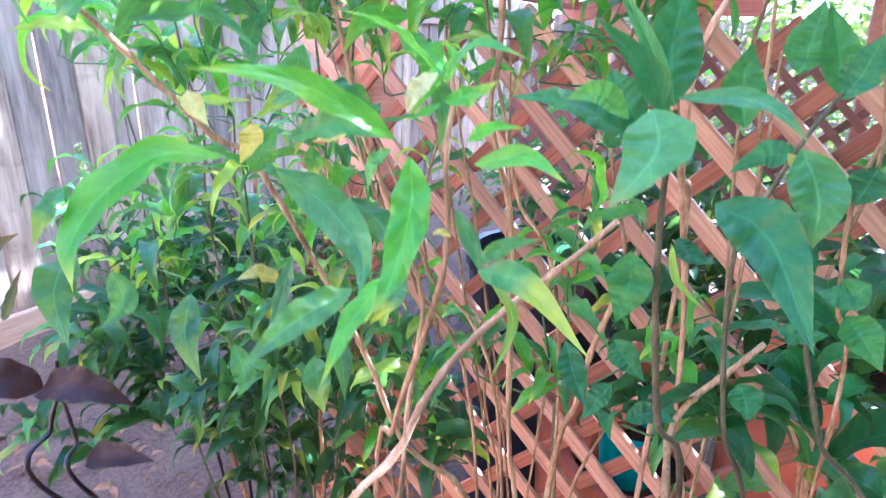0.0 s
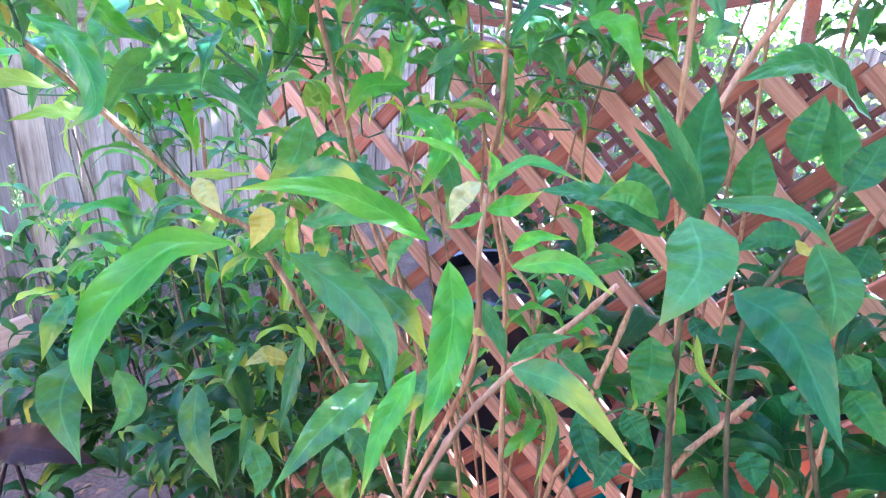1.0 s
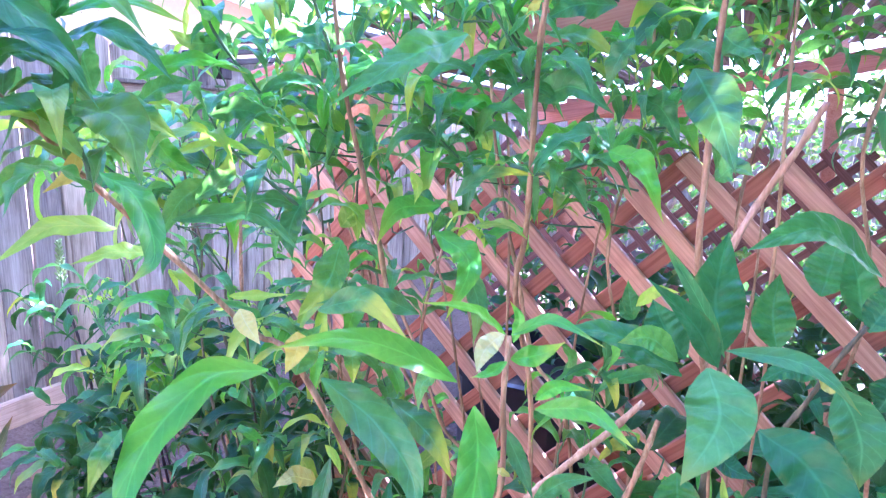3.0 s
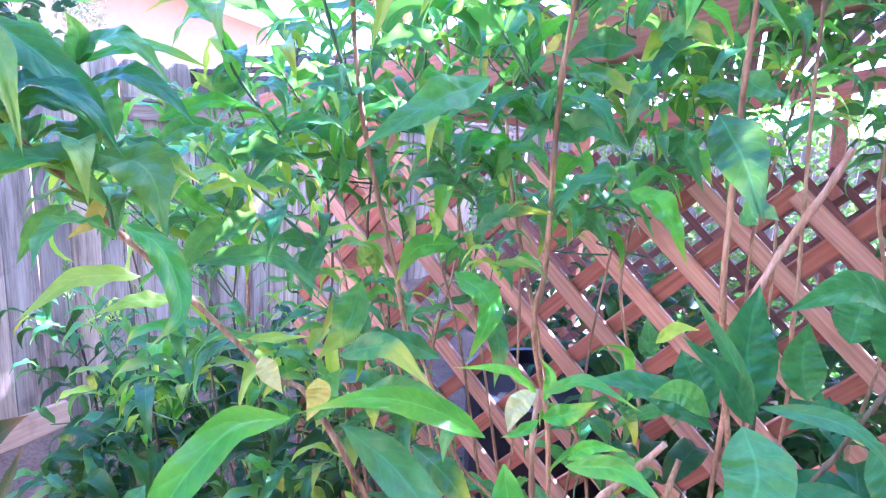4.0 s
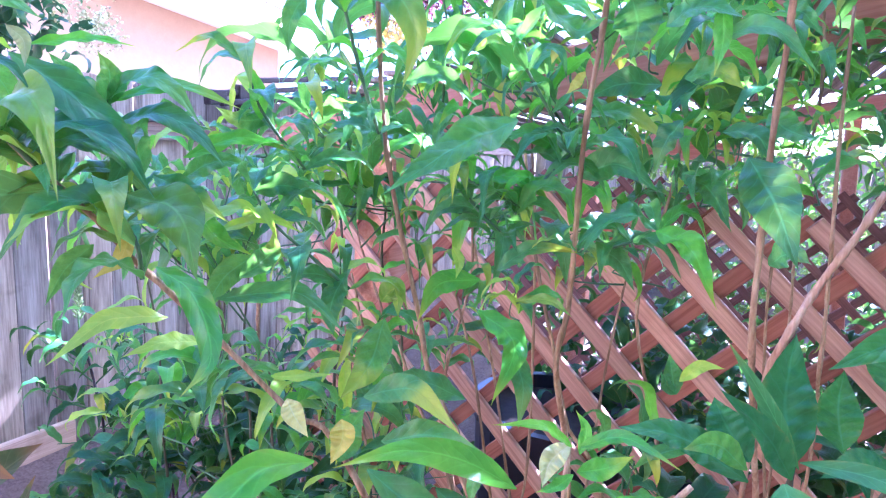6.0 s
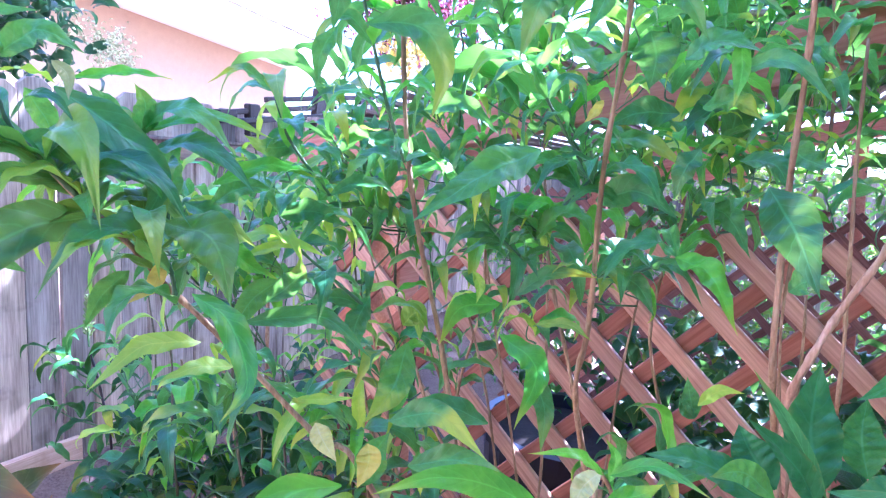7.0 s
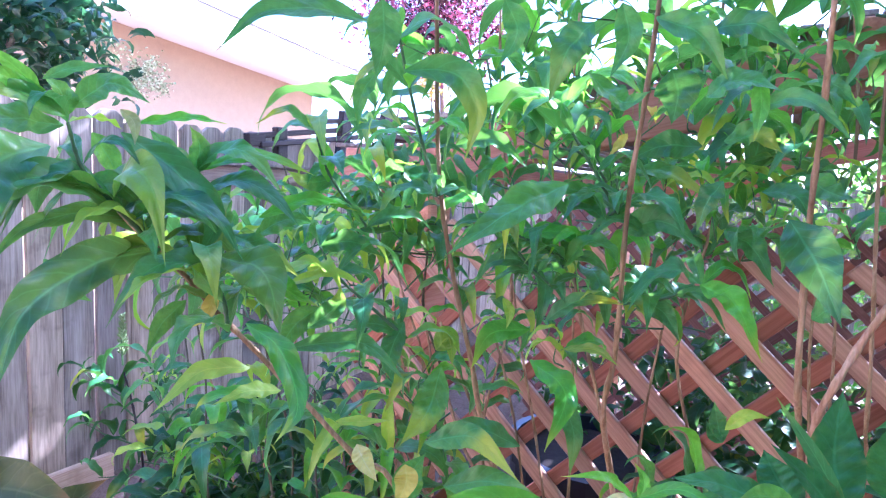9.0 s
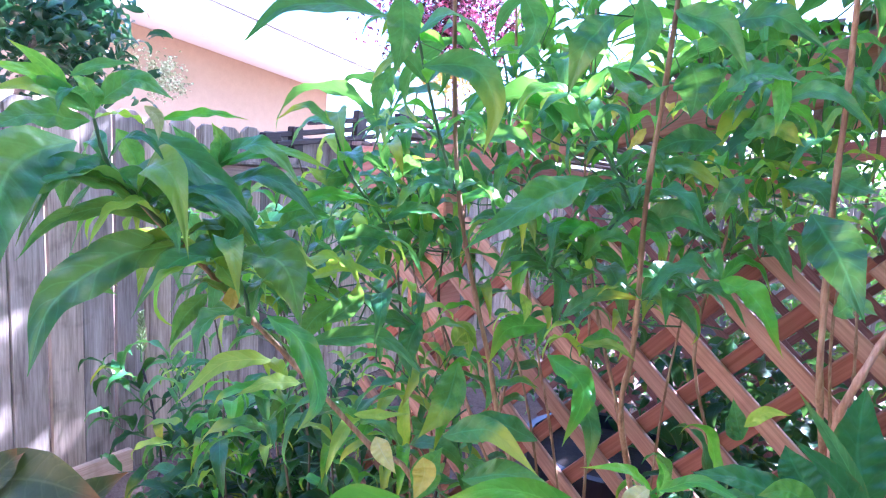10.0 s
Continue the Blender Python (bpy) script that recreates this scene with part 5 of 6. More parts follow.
frond(reach, M_LEAF, "narrow", ((2.330, -0.768, 1.604), (2.332, -0.765, 1.622), (2.329, -0.770, 1.635)), 0.0149, (0.85, -0.31, 0.43))
frond(reach, M_LEAF, "narrow", ((2.332, -0.766, 1.605), (2.340, -0.763, 1.619), (2.351, -0.758, 1.627)), 0.0093, (0.80, -0.41, 0.44))
frond(reach, M_LEAFY, "narrow", ((2.331, -0.766, 1.607), (2.363, -0.743, 1.619), (2.397, -0.723, 1.607)), 0.0122, (0.42, -0.61, 0.67))
frond(reach, M_LEAF, "narrow", ((2.344, -0.753, 1.565), (2.340, -0.755, 1.588), (2.346, -0.748, 1.604)), 0.0172, (0.80, -0.27, 0.53))
frond(reach, M_LEAFY, "narrow", ((2.342, -0.723, 1.575), (2.369, -0.701, 1.590), (2.400, -0.681, 1.583)), 0.0130, (0.62, -0.59, 0.52))
frond(reach, M_OLIVE, "narrow", ((2.389, -0.794, 1.558), (2.418, -0.786, 1.550), (2.441, -0.794, 1.520)), 0.0296, (0.33, -0.54, 0.77))
frond(reach, M_LEAFY, "narrow", ((2.427, -0.806, 1.527), (2.451, -0.804, 1.516), (2.473, -0.813, 1.494), (2.479, -0.834, 1.484)), 0.0144, (0.23, -0.43, 0.87))
frond(reach, M_LIMESUN, "narrow", ((2.412, -0.789, 1.495), (2.407, -0.818, 1.499), (2.410, -0.849, 1.486)), 0.0129, (0.52, -0.50, 0.69))
frond(reach, M_LIMESUN, "narrow", ((2.427, -0.780, 1.482), (2.418, -0.796, 1.484), (2.411, -0.815, 1.480)), 0.0113, (0.45, -0.33, 0.83))
frond(reach, M_LEAF, "narrow", ((2.366, -0.799, 1.529), (2.365, -0.814, 1.517), (2.368, -0.826, 1.501)), 0.0126, (0.76, -0.21, 0.61))
frond(reach, M_YELLOW, "broad", ((2.367, -0.779, 1.534), (2.367, -0.785, 1.519), (2.361, -0.797, 1.509)), 0.0124, (0.50, -0.32, 0.81))
frond(reach, M_LEAF, "narrow", ((2.368, -0.697, 1.641), (2.359, -0.715, 1.652), (2.347, -0.733, 1.640)), 0.0097, (0.49, -0.60, 0.63))
frond(reach, M_LEAFY, "narrow", ((2.376, -0.688, 1.603), (2.374, -0.690, 1.623), (2.370, -0.695, 1.640)), 0.0123, (0.53, -0.68, 0.51))
frond(reach, M_LEAF, "narrow", ((2.308, -0.786, 1.560), (2.302, -0.799, 1.544), (2.303, -0.806, 1.518)), 0.0136, (0.49, -0.42, 0.76))
frond(reach, M_LEAF, "narrow", ((2.347, -0.749, 1.564), (2.370, -0.740, 1.553), (2.394, -0.733, 1.539)), 0.0199, (0.44, -0.43, 0.79))
frond(reach, M_LIMESUN, "narrow", ((2.358, -0.716, 1.525), (2.385, -0.693, 1.537), (2.409, -0.682, 1.529)), 0.0105, (0.21, -0.69, 0.69))
frond(reach, M_LEAF, "narrow", ((2.382, -0.732, 1.488), (2.426, -0.706, 1.494), (2.462, -0.700, 1.473)), 0.0161, (0.68, -0.44, 0.59))
frond(reach, M_PALELEAF, "broad", ((2.468, -0.759, 1.453), (2.475, -0.761, 1.446), (2.486, -0.762, 1.437)), 0.0147, (0.20, -0.53, 0.82))
frond(reach, M_YELLOW, "broad", ((2.484, -0.731, 1.434), (2.488, -0.735, 1.425), (2.487, -0.744, 1.413)), 0.0184, (0.21, -0.50, 0.84))
frond(reach, M_LIMESUN, "narrow", ((2.419, -0.721, 1.441), (2.434, -0.710, 1.441), (2.450, -0.697, 1.442)), 0.0086, (0.44, -0.44, 0.78))
frond(reach, M_LEAF, "narrow", ((2.313, -0.833, 1.596), (2.328, -0.816, 1.594), (2.343, -0.804, 1.575)), 0.0169, (0.59, -0.42, 0.69))
frond(reach, M_LEAF, "narrow", ((2.312, -0.835, 1.608), (2.306, -0.848, 1.595), (2.305, -0.851, 1.576)), 0.0172, (0.76, -0.41, 0.50))
frond(reach, M_LEAF, "narrow", ((2.322, -0.779, 1.598), (2.320, -0.782, 1.619), (2.316, -0.790, 1.631)), 0.0172, (0.72, -0.49, 0.49))
frond(reach, M_LEAF, "narrow", ((2.324, -0.746, 1.568), (2.314, -0.761, 1.557), (2.312, -0.768, 1.534)), 0.0189, (0.79, -0.42, 0.44))
frond(reach, M_LEAFY, "narrow", ((2.347, -0.722, 1.546), (2.365, -0.716, 1.524), (2.387, -0.705, 1.513)), 0.0162, (0.35, -0.52, 0.78))
frond(reach, M_LEAF, "narrow", ((2.380, -0.698, 1.511), (2.372, -0.717, 1.497), (2.370, -0.740, 1.466)), 0.0187, (0.73, -0.48, 0.49))
frond(reach, M_LEAF, "narrow", ((2.390, -0.720, 1.501), (2.405, -0.709, 1.517), (2.408, -0.708, 1.533)), 0.0170, (0.58, -0.52, 0.62))
frond(reach, M_LEAF, "narrow", ((2.334, -0.731, 1.612), (2.342, -0.729, 1.597), (2.362, -0.716, 1.594)), 0.0162, (0.71, -0.46, 0.53))
frond(reach, M_LEAF, "narrow", ((2.370, -0.667, 1.608), (2.355, -0.687, 1.602), (2.347, -0.702, 1.610)), 0.0170, (0.72, -0.54, 0.44))
frond(reach, M_LEAF, "narrow", ((2.367, -0.686, 1.554), (2.389, -0.674, 1.559), (2.412, -0.663, 1.549)), 0.0183, (0.63, -0.62, 0.46))
frond(reach, M_LEAF, "narrow", ((2.326, -0.713, 1.559), (2.345, -0.698, 1.573), (2.366, -0.685, 1.570)), 0.0170, (0.61, -0.56, 0.56))
frond(reach, M_LEAF, "narrow", ((2.282, -0.807, 1.627), (2.286, -0.798, 1.610), (2.289, -0.793, 1.593)), 0.0156, (0.80, -0.41, 0.44))
frond(reach, M_LEAF, "narrow", ((2.291, -0.841, 1.549), (2.298, -0.833, 1.532), (2.306, -0.821, 1.522)), 0.0141, (0.84, -0.17, 0.51))
frond(reach, M_LEAF, "narrow", ((2.303, -0.854, 1.604), (2.298, -0.866, 1.597), (2.291, -0.884, 1.597)), 0.0149, (0.75, -0.29, 0.59))
wr = random.Random(17)
for node, n, size in zip(along([(2.331, -0.823, 1.585), (2.338, -0.810, 1.568), (2.353, -0.788, 1.539), (2.364, -0.777, 1.519)], 9), (4, 3, 3, 2, 3, 2, 2, 1, 1, 1), (0.070, 0.074, 0.070, 0.066, 0.064, 0.06, 0.056, 0.05, 0.05, 0.048)):
    whorl(reach, node, n, size, [M_LEAF, M_OLIVE, M_LEAF, M_OLIVE, M_LIMESUN], wr)
for node in along([(2.392, -0.789, 1.512), (2.387, -0.788, 1.529), (2.382, -0.791, 1.542), (2.376, -0.796, 1.552)], 3):
    whorl(reach, node, 2, 0.056, [M_LEAF, M_OLIVE, M_LEAF, M_LIMESUN], wr)
for node in along([(2.345, -0.811, 1.566), (2.334, -0.826, 1.588), (2.327, -0.837, 1.605), (2.325, -0.843, 1.629)], 3):
    whorl(reach, node, 2, 0.056, [M_LEAF, M_OLIVE, M_LEAF, M_LIMESUN], wr)
for node in along([(2.343, -0.757, 1.548), (2.339, -0.758, 1.574), (2.334, -0.763, 1.595), (2.331, -0.766, 1.608)], 3):
    whorl(reach, node, 2, 0.056, [M_LEAF, M_OLIVE, M_LEAF, M_LIMESUN], wr)
for node in along([(2.435, -0.662, 1.490), (2.404, -0.676, 1.516), (2.385, -0.687, 1.535), (2.374, -0.693, 1.555)], 3):
    whorl(reach, node, 2, 0.056, [M_LEAF, M_OLIVE, M_LEAF, M_LIMESUN], wr)
for node in along([(2.399, -0.670, 1.571), (2.383, -0.682, 1.596), (2.374, -0.690, 1.615), (2.369, -0.696, 1.640)], 3):
    whorl(reach, node, 2, 0.056, [M_LEAF, M_OLIVE, M_LEAF, M_LIMESUN], wr)
reach.done()
tall = Shrub("cane_shrub", (2.42, -0.30, 0.03), "upright cane shrub with wavy drooping leaves before the lattice", "shrub", 91)
tall.stem([(2.579, -0.627, 0.030), (2.564, -0.687, 0.962), (2.537, -0.638, 1.166), (2.529, -0.615, 1.225), (2.523, -0.598, 1.289), (2.492, -0.633, 1.415), (2.474, -0.630, 1.472), (2.458, -0.634, 1.530), (2.450, -0.644, 1.584), (2.444, -0.649, 1.644), (2.450, -0.669, 1.735)], 0.0024, 0.0015, M_STEM, "stem")
tall.stem([(2.625, -0.464, 0.030), (2.612, -0.524, 0.917), (2.588, -0.534, 1.135), (2.568, -0.517, 1.320), (2.562, -0.568, 1.429), (2.567, -0.572, 1.477), (2.570, -0.582, 1.522), (2.570, -0.586, 1.573), (2.573, -0.595, 1.620), (2.578, -0.599, 1.669), (2.585, -0.615, 1.738)], 0.0026, 0.0016, M_STEM, "stem")
tall.stem([(2.777, -0.449, 0.030), (2.761, -0.509, 0.973), (2.731, -0.528, 1.190), (2.714, -0.521, 1.317), (2.689, -0.584, 1.474), (2.684, -0.589, 1.541), (2.682, -0.595, 1.584), (2.681, -0.605, 1.618), (2.681, -0.609, 1.662), (2.679, -0.624, 1.725)], 0.0024, 0.0016, M_STEM, "stem")
tall.stem([(2.634, -0.368, 0.030), (2.603, -0.428, 1.128), (2.545, -0.455, 1.340), (2.527, -0.454, 1.405), (2.503, -0.442, 1.467), (2.483, -0.436, 1.539), (2.471, -0.436, 1.613)], 0.0021, 0.0015, M_STEM, "stem")
tall.stem([(2.762, -0.352, 0.030), (2.753, -0.412, 1.229), (2.738, -0.482, 1.445), (2.732, -0.495, 1.518), (2.726, -0.509, 1.572), (2.722, -0.508, 1.623), (2.717, -0.516, 1.698)], 0.0016, 0.0011, M_STEM, "stem")
tall.stem([(2.705, -0.377, 0.030), (2.703, -0.437, 1.213), (2.700, -0.558, 1.413), (2.699, -0.581, 1.465), (2.706, -0.594, 1.498), (2.717, -0.589, 1.527), (2.731, -0.587, 1.558), (2.740, -0.587, 1.583)], 0.0024, 0.0019, M_PALEBARK, "stem")
tall.stem([(2.596, -0.391, 0.030), (2.550, -0.451, 1.045), (2.465, -0.483, 1.248), (2.442, -0.484, 1.304), (2.416, -0.491, 1.361), (2.384, -0.488, 1.414), (2.361, -0.488, 1.458)], 0.0021, 0.0015, M_STEM, "stem")
tall.stem([(2.559, -0.397, 0.030), (2.521, -0.457, 1.029), (2.453, -0.496, 1.238), (2.438, -0.498, 1.284), (2.407, -0.507, 1.340), (2.379, -0.500, 1.392)], 0.0021, 0.0015, M_STEM, "stem")
tall.stem([(2.463, -0.674, 1.598), (2.453, -0.681, 1.631), (2.446, -0.690, 1.668), (2.443, -0.700, 1.698)], 0.0013, 0.0009, M_TWIG, "twig")
tall.stem([(2.525, -0.583, 1.554), (2.500, -0.591, 1.565), (2.479, -0.599, 1.575)], 0.0013, 0.0009, M_TWIG, "twig")
tall.stem([(2.524, -0.584, 1.547), (2.545, -0.575, 1.578), (2.563, -0.569, 1.600)], 0.0013, 0.0009, M_TWIG, "twig")
tall.stem([(2.560, -0.570, 1.591), (2.542, -0.575, 1.620), (2.524, -0.582, 1.649), (2.515, -0.587, 1.665)], 0.0013, 0.0009, M_TWIG, "twig")
tall.stem([(2.573, -0.584, 1.526), (2.599, -0.578, 1.533), (2.623, -0.573, 1.545)], 0.0012, 0.0008, M_TWIG, "twig")
tall.stem([(2.473, -0.591, 1.572), (2.496, -0.584, 1.546), (2.515, -0.579, 1.530)], 0.0013, 0.0009, M_TWIG, "twig")
frond(tall, M_LEAF, "narrow", ((2.548, -0.656, 1.611), (2.525, -0.687, 1.593), (2.500, -0.724, 1.565)), 0.0275, (0.18, -0.81, 0.56))
frond(tall, M_LEAF, "narrow", ((2.563, -0.570, 1.579), (2.592, -0.569, 1.588), (2.621, -0.571, 1.571)), 0.0258, (0.31, -0.85, 0.42))
frond(tall, M_LEAFY, "narrow", ((2.623, -0.583, 1.547), (2.646, -0.593, 1.539), (2.666, -0.609, 1.507)), 0.0219, (0.26, -0.65, 0.71))
frond(tall, M_LEAF, "narrow", ((2.671, -0.617, 1.597), (2.687, -0.629, 1.573), (2.701, -0.644, 1.542)), 0.0298, (-0.33, -0.62, 0.71))
frond(tall, M_LEAFY, "narrow", ((2.525, -0.640, 1.487), (2.553, -0.642, 1.469), (2.549, -0.664, 1.435)), 0.0211, (0.54, -0.60, 0.59))
frond(tall, M_LEAF, "narrow", ((2.546, -0.630, 1.464), (2.559, -0.635, 1.440), (2.562, -0.646, 1.415)), 0.0152, (0.34, -0.63, 0.70))
frond(tall, M_LEAFY, "narrow", ((2.507, -0.599, 1.498), (2.484, -0.621, 1.494), (2.480, -0.642, 1.471)), 0.0185, (0.60, -0.57, 0.56))
frond(tall, M_LEAF, "narrow", ((2.517, -0.594, 1.505), (2.541, -0.588, 1.524), (2.582, -0.582, 1.526)), 0.0143, (0.10, -0.73, 0.68))
frond(tall, M_LEAF, "narrow", ((2.491, -0.720, 1.446), (2.522, -0.717, 1.457), (2.558, -0.726, 1.444)), 0.0179, (0.37, -0.64, 0.68))
frond(tall, M_LEAF, "narrow", ((2.470, -0.669, 1.477), (2.471, -0.687, 1.449), (2.463, -0.707, 1.431)), 0.0236, (0.40, -0.70, 0.59))
frond(tall, M_LEAF, "narrow", ((2.466, -0.726, 1.672), (2.495, -0.716, 1.671), (2.509, -0.712, 1.649), (2.506, -0.718, 1.620)), 0.0199, (0.29, -0.91, 0.28))
frond(tall, M_LEAF, "narrow", ((2.571, -0.704, 1.696), (2.560, -0.709, 1.681), (2.552, -0.712, 1.653)), 0.0210, (0.35, -0.72, 0.59))
frond(tall, M_LEAF, "narrow", ((2.476, -0.774, 1.687), (2.460, -0.798, 1.688), (2.447, -0.819, 1.681), (2.437, -0.834, 1.662)), 0.0140, (0.47, -0.79, 0.40))
frond(tall, M_LEAF, "narrow", ((2.478, -0.765, 1.700), (2.479, -0.764, 1.680), (2.476, -0.766, 1.658)), 0.0191, (0.54, -0.64, 0.55))
frond(tall, M_LEAF, "narrow", ((2.429, -0.705, 1.677), (2.423, -0.712, 1.660), (2.424, -0.715, 1.640)), 0.0131, (0.40, -0.77, 0.50))
frond(tall, M_LEAFY, "narrow", ((2.646, -0.605, 1.684), (2.649, -0.606, 1.662), (2.647, -0.609, 1.642)), 0.0114, (-0.23, -0.83, 0.50))
frond(tall, M_LEAF, "narrow", ((2.562, -0.549, 1.626), (2.593, -0.548, 1.623), (2.623, -0.549, 1.603)), 0.0158, (0.40, -0.74, 0.55))
frond(tall, M_LEAF, "narrow", ((2.589, -0.573, 1.696), (2.594, -0.569, 1.678), (2.591, -0.567, 1.658)), 0.0333, (-0.04, -0.92, 0.39))
frond(tall, M_LEAF, "narrow", ((2.644, -0.602, 1.664), (2.672, -0.612, 1.667), (2.698, -0.620, 1.641)), 0.0128, (0.20, -0.92, 0.33))
frond(tall, M_LEAF, "narrow", ((2.676, -0.604, 1.681), (2.687, -0.603, 1.675), (2.698, -0.602, 1.663)), 0.0107, (-0.22, -0.83, 0.51))
frond(tall, M_LIMESUN, "narrow", ((2.472, -0.561, 1.667), (2.483, -0.558, 1.676), (2.494, -0.553, 1.672)), 0.0127, (0.09, -0.79, 0.61))
frond(tall, M_YELLOW, "narrow", ((2.557, -0.552, 1.653), (2.551, -0.553, 1.643), (2.543, -0.555, 1.633)), 0.0094, (-0.12, -0.90, 0.41))
frond(tall, M_YELLOW, "narrow", ((2.532, -0.541, 1.675), (2.530, -0.541, 1.669), (2.527, -0.540, 1.660)), 0.0108, (-0.05, -0.90, 0.43))
frond(tall, M_LEAF, "narrow", ((2.644, -0.504, 1.409), (2.638, -0.498, 1.424), (2.634, -0.494, 1.439)), 0.0161, (0.28, -0.69, 0.67))
frond(tall, M_LIMESUN, "narrow", ((2.645, -0.509, 1.422), (2.659, -0.504, 1.436), (2.676, -0.503, 1.438)), 0.0116, (0.17, -0.72, 0.68))
frond(tall, M_LEAF, "narrow", ((2.644, -0.504, 1.409), (2.636, -0.502, 1.414), (2.630, -0.500, 1.423)), 0.0118, (-0.19, -0.65, 0.74))
frond(tall, M_LEAF, "narrow", ((2.512, -0.731, 1.429), (2.541, -0.724, 1.438), (2.576, -0.724, 1.436)), 0.0169, (0.35, -0.66, 0.66))
frond(tall, M_LEAF, "narrow", ((2.480, -0.727, 1.404), (2.479, -0.717, 1.419), (2.484, -0.707, 1.432)), 0.0211, (0.52, -0.39, 0.76))
frond(tall, M_LIMESUN, "narrow", ((2.530, -0.585, 1.483), (2.555, -0.582, 1.487), (2.574, -0.585, 1.479)), 0.0091, (-0.06, -0.71, 0.70))
frond(tall, M_LEAF, "narrow", ((2.585, -0.621, 1.719), (2.613, -0.623, 1.705), (2.631, -0.625, 1.677)), 0.0201, (-0.08, -0.90, 0.43))
frond(tall, M_LEAF, "narrow", ((2.503, -0.672, 1.724), (2.511, -0.668, 1.704), (2.501, -0.673, 1.682)), 0.0170, (0.26, -0.93, 0.25))
frond(tall, M_LEAF, "narrow", ((2.551, -0.642, 1.682), (2.573, -0.638, 1.664), (2.590, -0.640, 1.670)), 0.0178, (0.43, -0.71, 0.56))
frond(tall, M_LEAF, "narrow", ((2.626, -0.561, 1.647), (2.646, -0.565, 1.651), (2.663, -0.568, 1.639)), 0.0205, (-0.01, -0.81, 0.59))
frond(tall, M_LEAF, "narrow", ((2.632, -0.559, 1.585), (2.651, -0.563, 1.575), (2.667, -0.570, 1.550)), 0.0205, (0.09, -0.74, 0.67))
frond(tall, M_LEAF, "narrow", ((2.611, -0.552, 1.644), (2.585, -0.561, 1.643), (2.564, -0.570, 1.632)), 0.0228, (0.07, -0.95, 0.30))
frond(tall, M_LEAF, "narrow", ((2.678, -0.558, 1.626), (2.691, -0.563, 1.615), (2.705, -0.569, 1.611)), 0.0205, (-0.20, -0.80, 0.56))
frond(tall, M_LEAF, "narrow", ((2.690, -0.583, 1.534), (2.700, -0.588, 1.543), (2.711, -0.594, 1.539)), 0.0170, (-0.09, -0.82, 0.56))
frond(tall, M_LEAF, "narrow", ((2.617, -0.605, 1.671), (2.636, -0.610, 1.680), (2.660, -0.613, 1.672)), 0.0203, (0.05, -0.81, 0.58))
frond(tall, M_LEAF, "narrow", ((2.570, -0.647, 1.722), (2.575, -0.645, 1.700), (2.566, -0.648, 1.677)), 0.0178, (0.17, -0.95, 0.25))
frond(tall, M_LEAF, "narrow", ((2.445, -0.638, 1.601), (2.436, -0.649, 1.613), (2.419, -0.667, 1.608)), 0.0187, (0.19, -0.84, 0.50))
frond(tall, M_LEAF, "narrow", ((2.447, -0.626, 1.636), (2.475, -0.618, 1.641), (2.501, -0.610, 1.621)), 0.0174, (0.37, -0.79, 0.48))
frond(tall, M_LEAF, "narrow", ((2.574, -0.573, 1.529), (2.599, -0.575, 1.523), (2.614, -0.582, 1.504)), 0.0178, (-0.05, -0.84, 0.54))
frond(tall, M_LEAF, "narrow", ((2.431, -0.661, 1.502), (2.430, -0.676, 1.479), (2.439, -0.683, 1.461)), 0.0179, (0.26, -0.66, 0.70))
frond(tall, M_LEAF, "narrow", ((2.546, -0.553, 1.595), (2.522, -0.565, 1.607), (2.500, -0.578, 1.596)), 0.0186, (-0.11, -0.76, 0.64))
frond(tall, M_LEAF, "narrow", ((2.653, -0.567, 1.613), (2.673, -0.572, 1.611), (2.687, -0.578, 1.590)), 0.0174, (0.30, -0.73, 0.61))
frond(tall, M_LIMESUN, "narrow", ((2.450, -0.644, 1.480), (2.457, -0.637, 1.489), (2.463, -0.640, 1.469)), 0.0194, (0.41, -0.58, 0.70))
frond(tall, M_LIMESUN, "narrow", ((2.489, -0.613, 1.522), (2.495, -0.612, 1.511), (2.495, -0.616, 1.499)), 0.0088, (0.35, -0.67, 0.65))
frond(tall, M_LEAF, "narrow", ((2.616, -0.604, 1.713), (2.641, -0.607, 1.713), (2.669, -0.606, 1.692)), 0.0191, (0.22, -0.95, 0.24))
frond(tall, M_LEAF, "narrow", ((2.630, -0.579, 1.619), (2.622, -0.584, 1.604), (2.618, -0.590, 1.584)), 0.0179, (-0.24, -0.89, 0.38))
tall.stem([(2.321, -0.239, 0.030), (2.297, -0.241, 0.669), (2.193, -0.249, 1.169), (2.163, -0.252, 1.287), (2.135, -0.255, 1.388)], 0.0026, 0.0017, M_STEM)
tall.stem([(2.394, -0.221, 0.030), (2.368, -0.225, 0.654), (2.254, -0.239, 1.154), (2.216, -0.244, 1.288), (2.185, -0.246, 1.413)], 0.0026, 0.0017, M_STEM)
tall.stem([(2.342, -0.291, 0.030), (2.318, -0.293, 0.621), (2.213, -0.303, 1.121), (2.185, -0.305, 1.225), (2.163, -0.305, 1.320)], 0.0026, 0.0017, M_STEM)
tall.stem([(2.487, -0.145, 0.030), (2.466, -0.146, 0.633), (2.371, -0.149, 1.133), (2.325, -0.151, 1.325), (2.289, -0.151, 1.481)], 0.0026, 0.0017, M_STEM)
tall.stem([(2.495, -0.164, 0.030), (2.497, -0.151, 0.633), (2.506, -0.093, 1.133), (2.510, -0.070, 1.287), (2.520, -0.047, 1.415)], 0.0026, 0.0017, M_STEM)
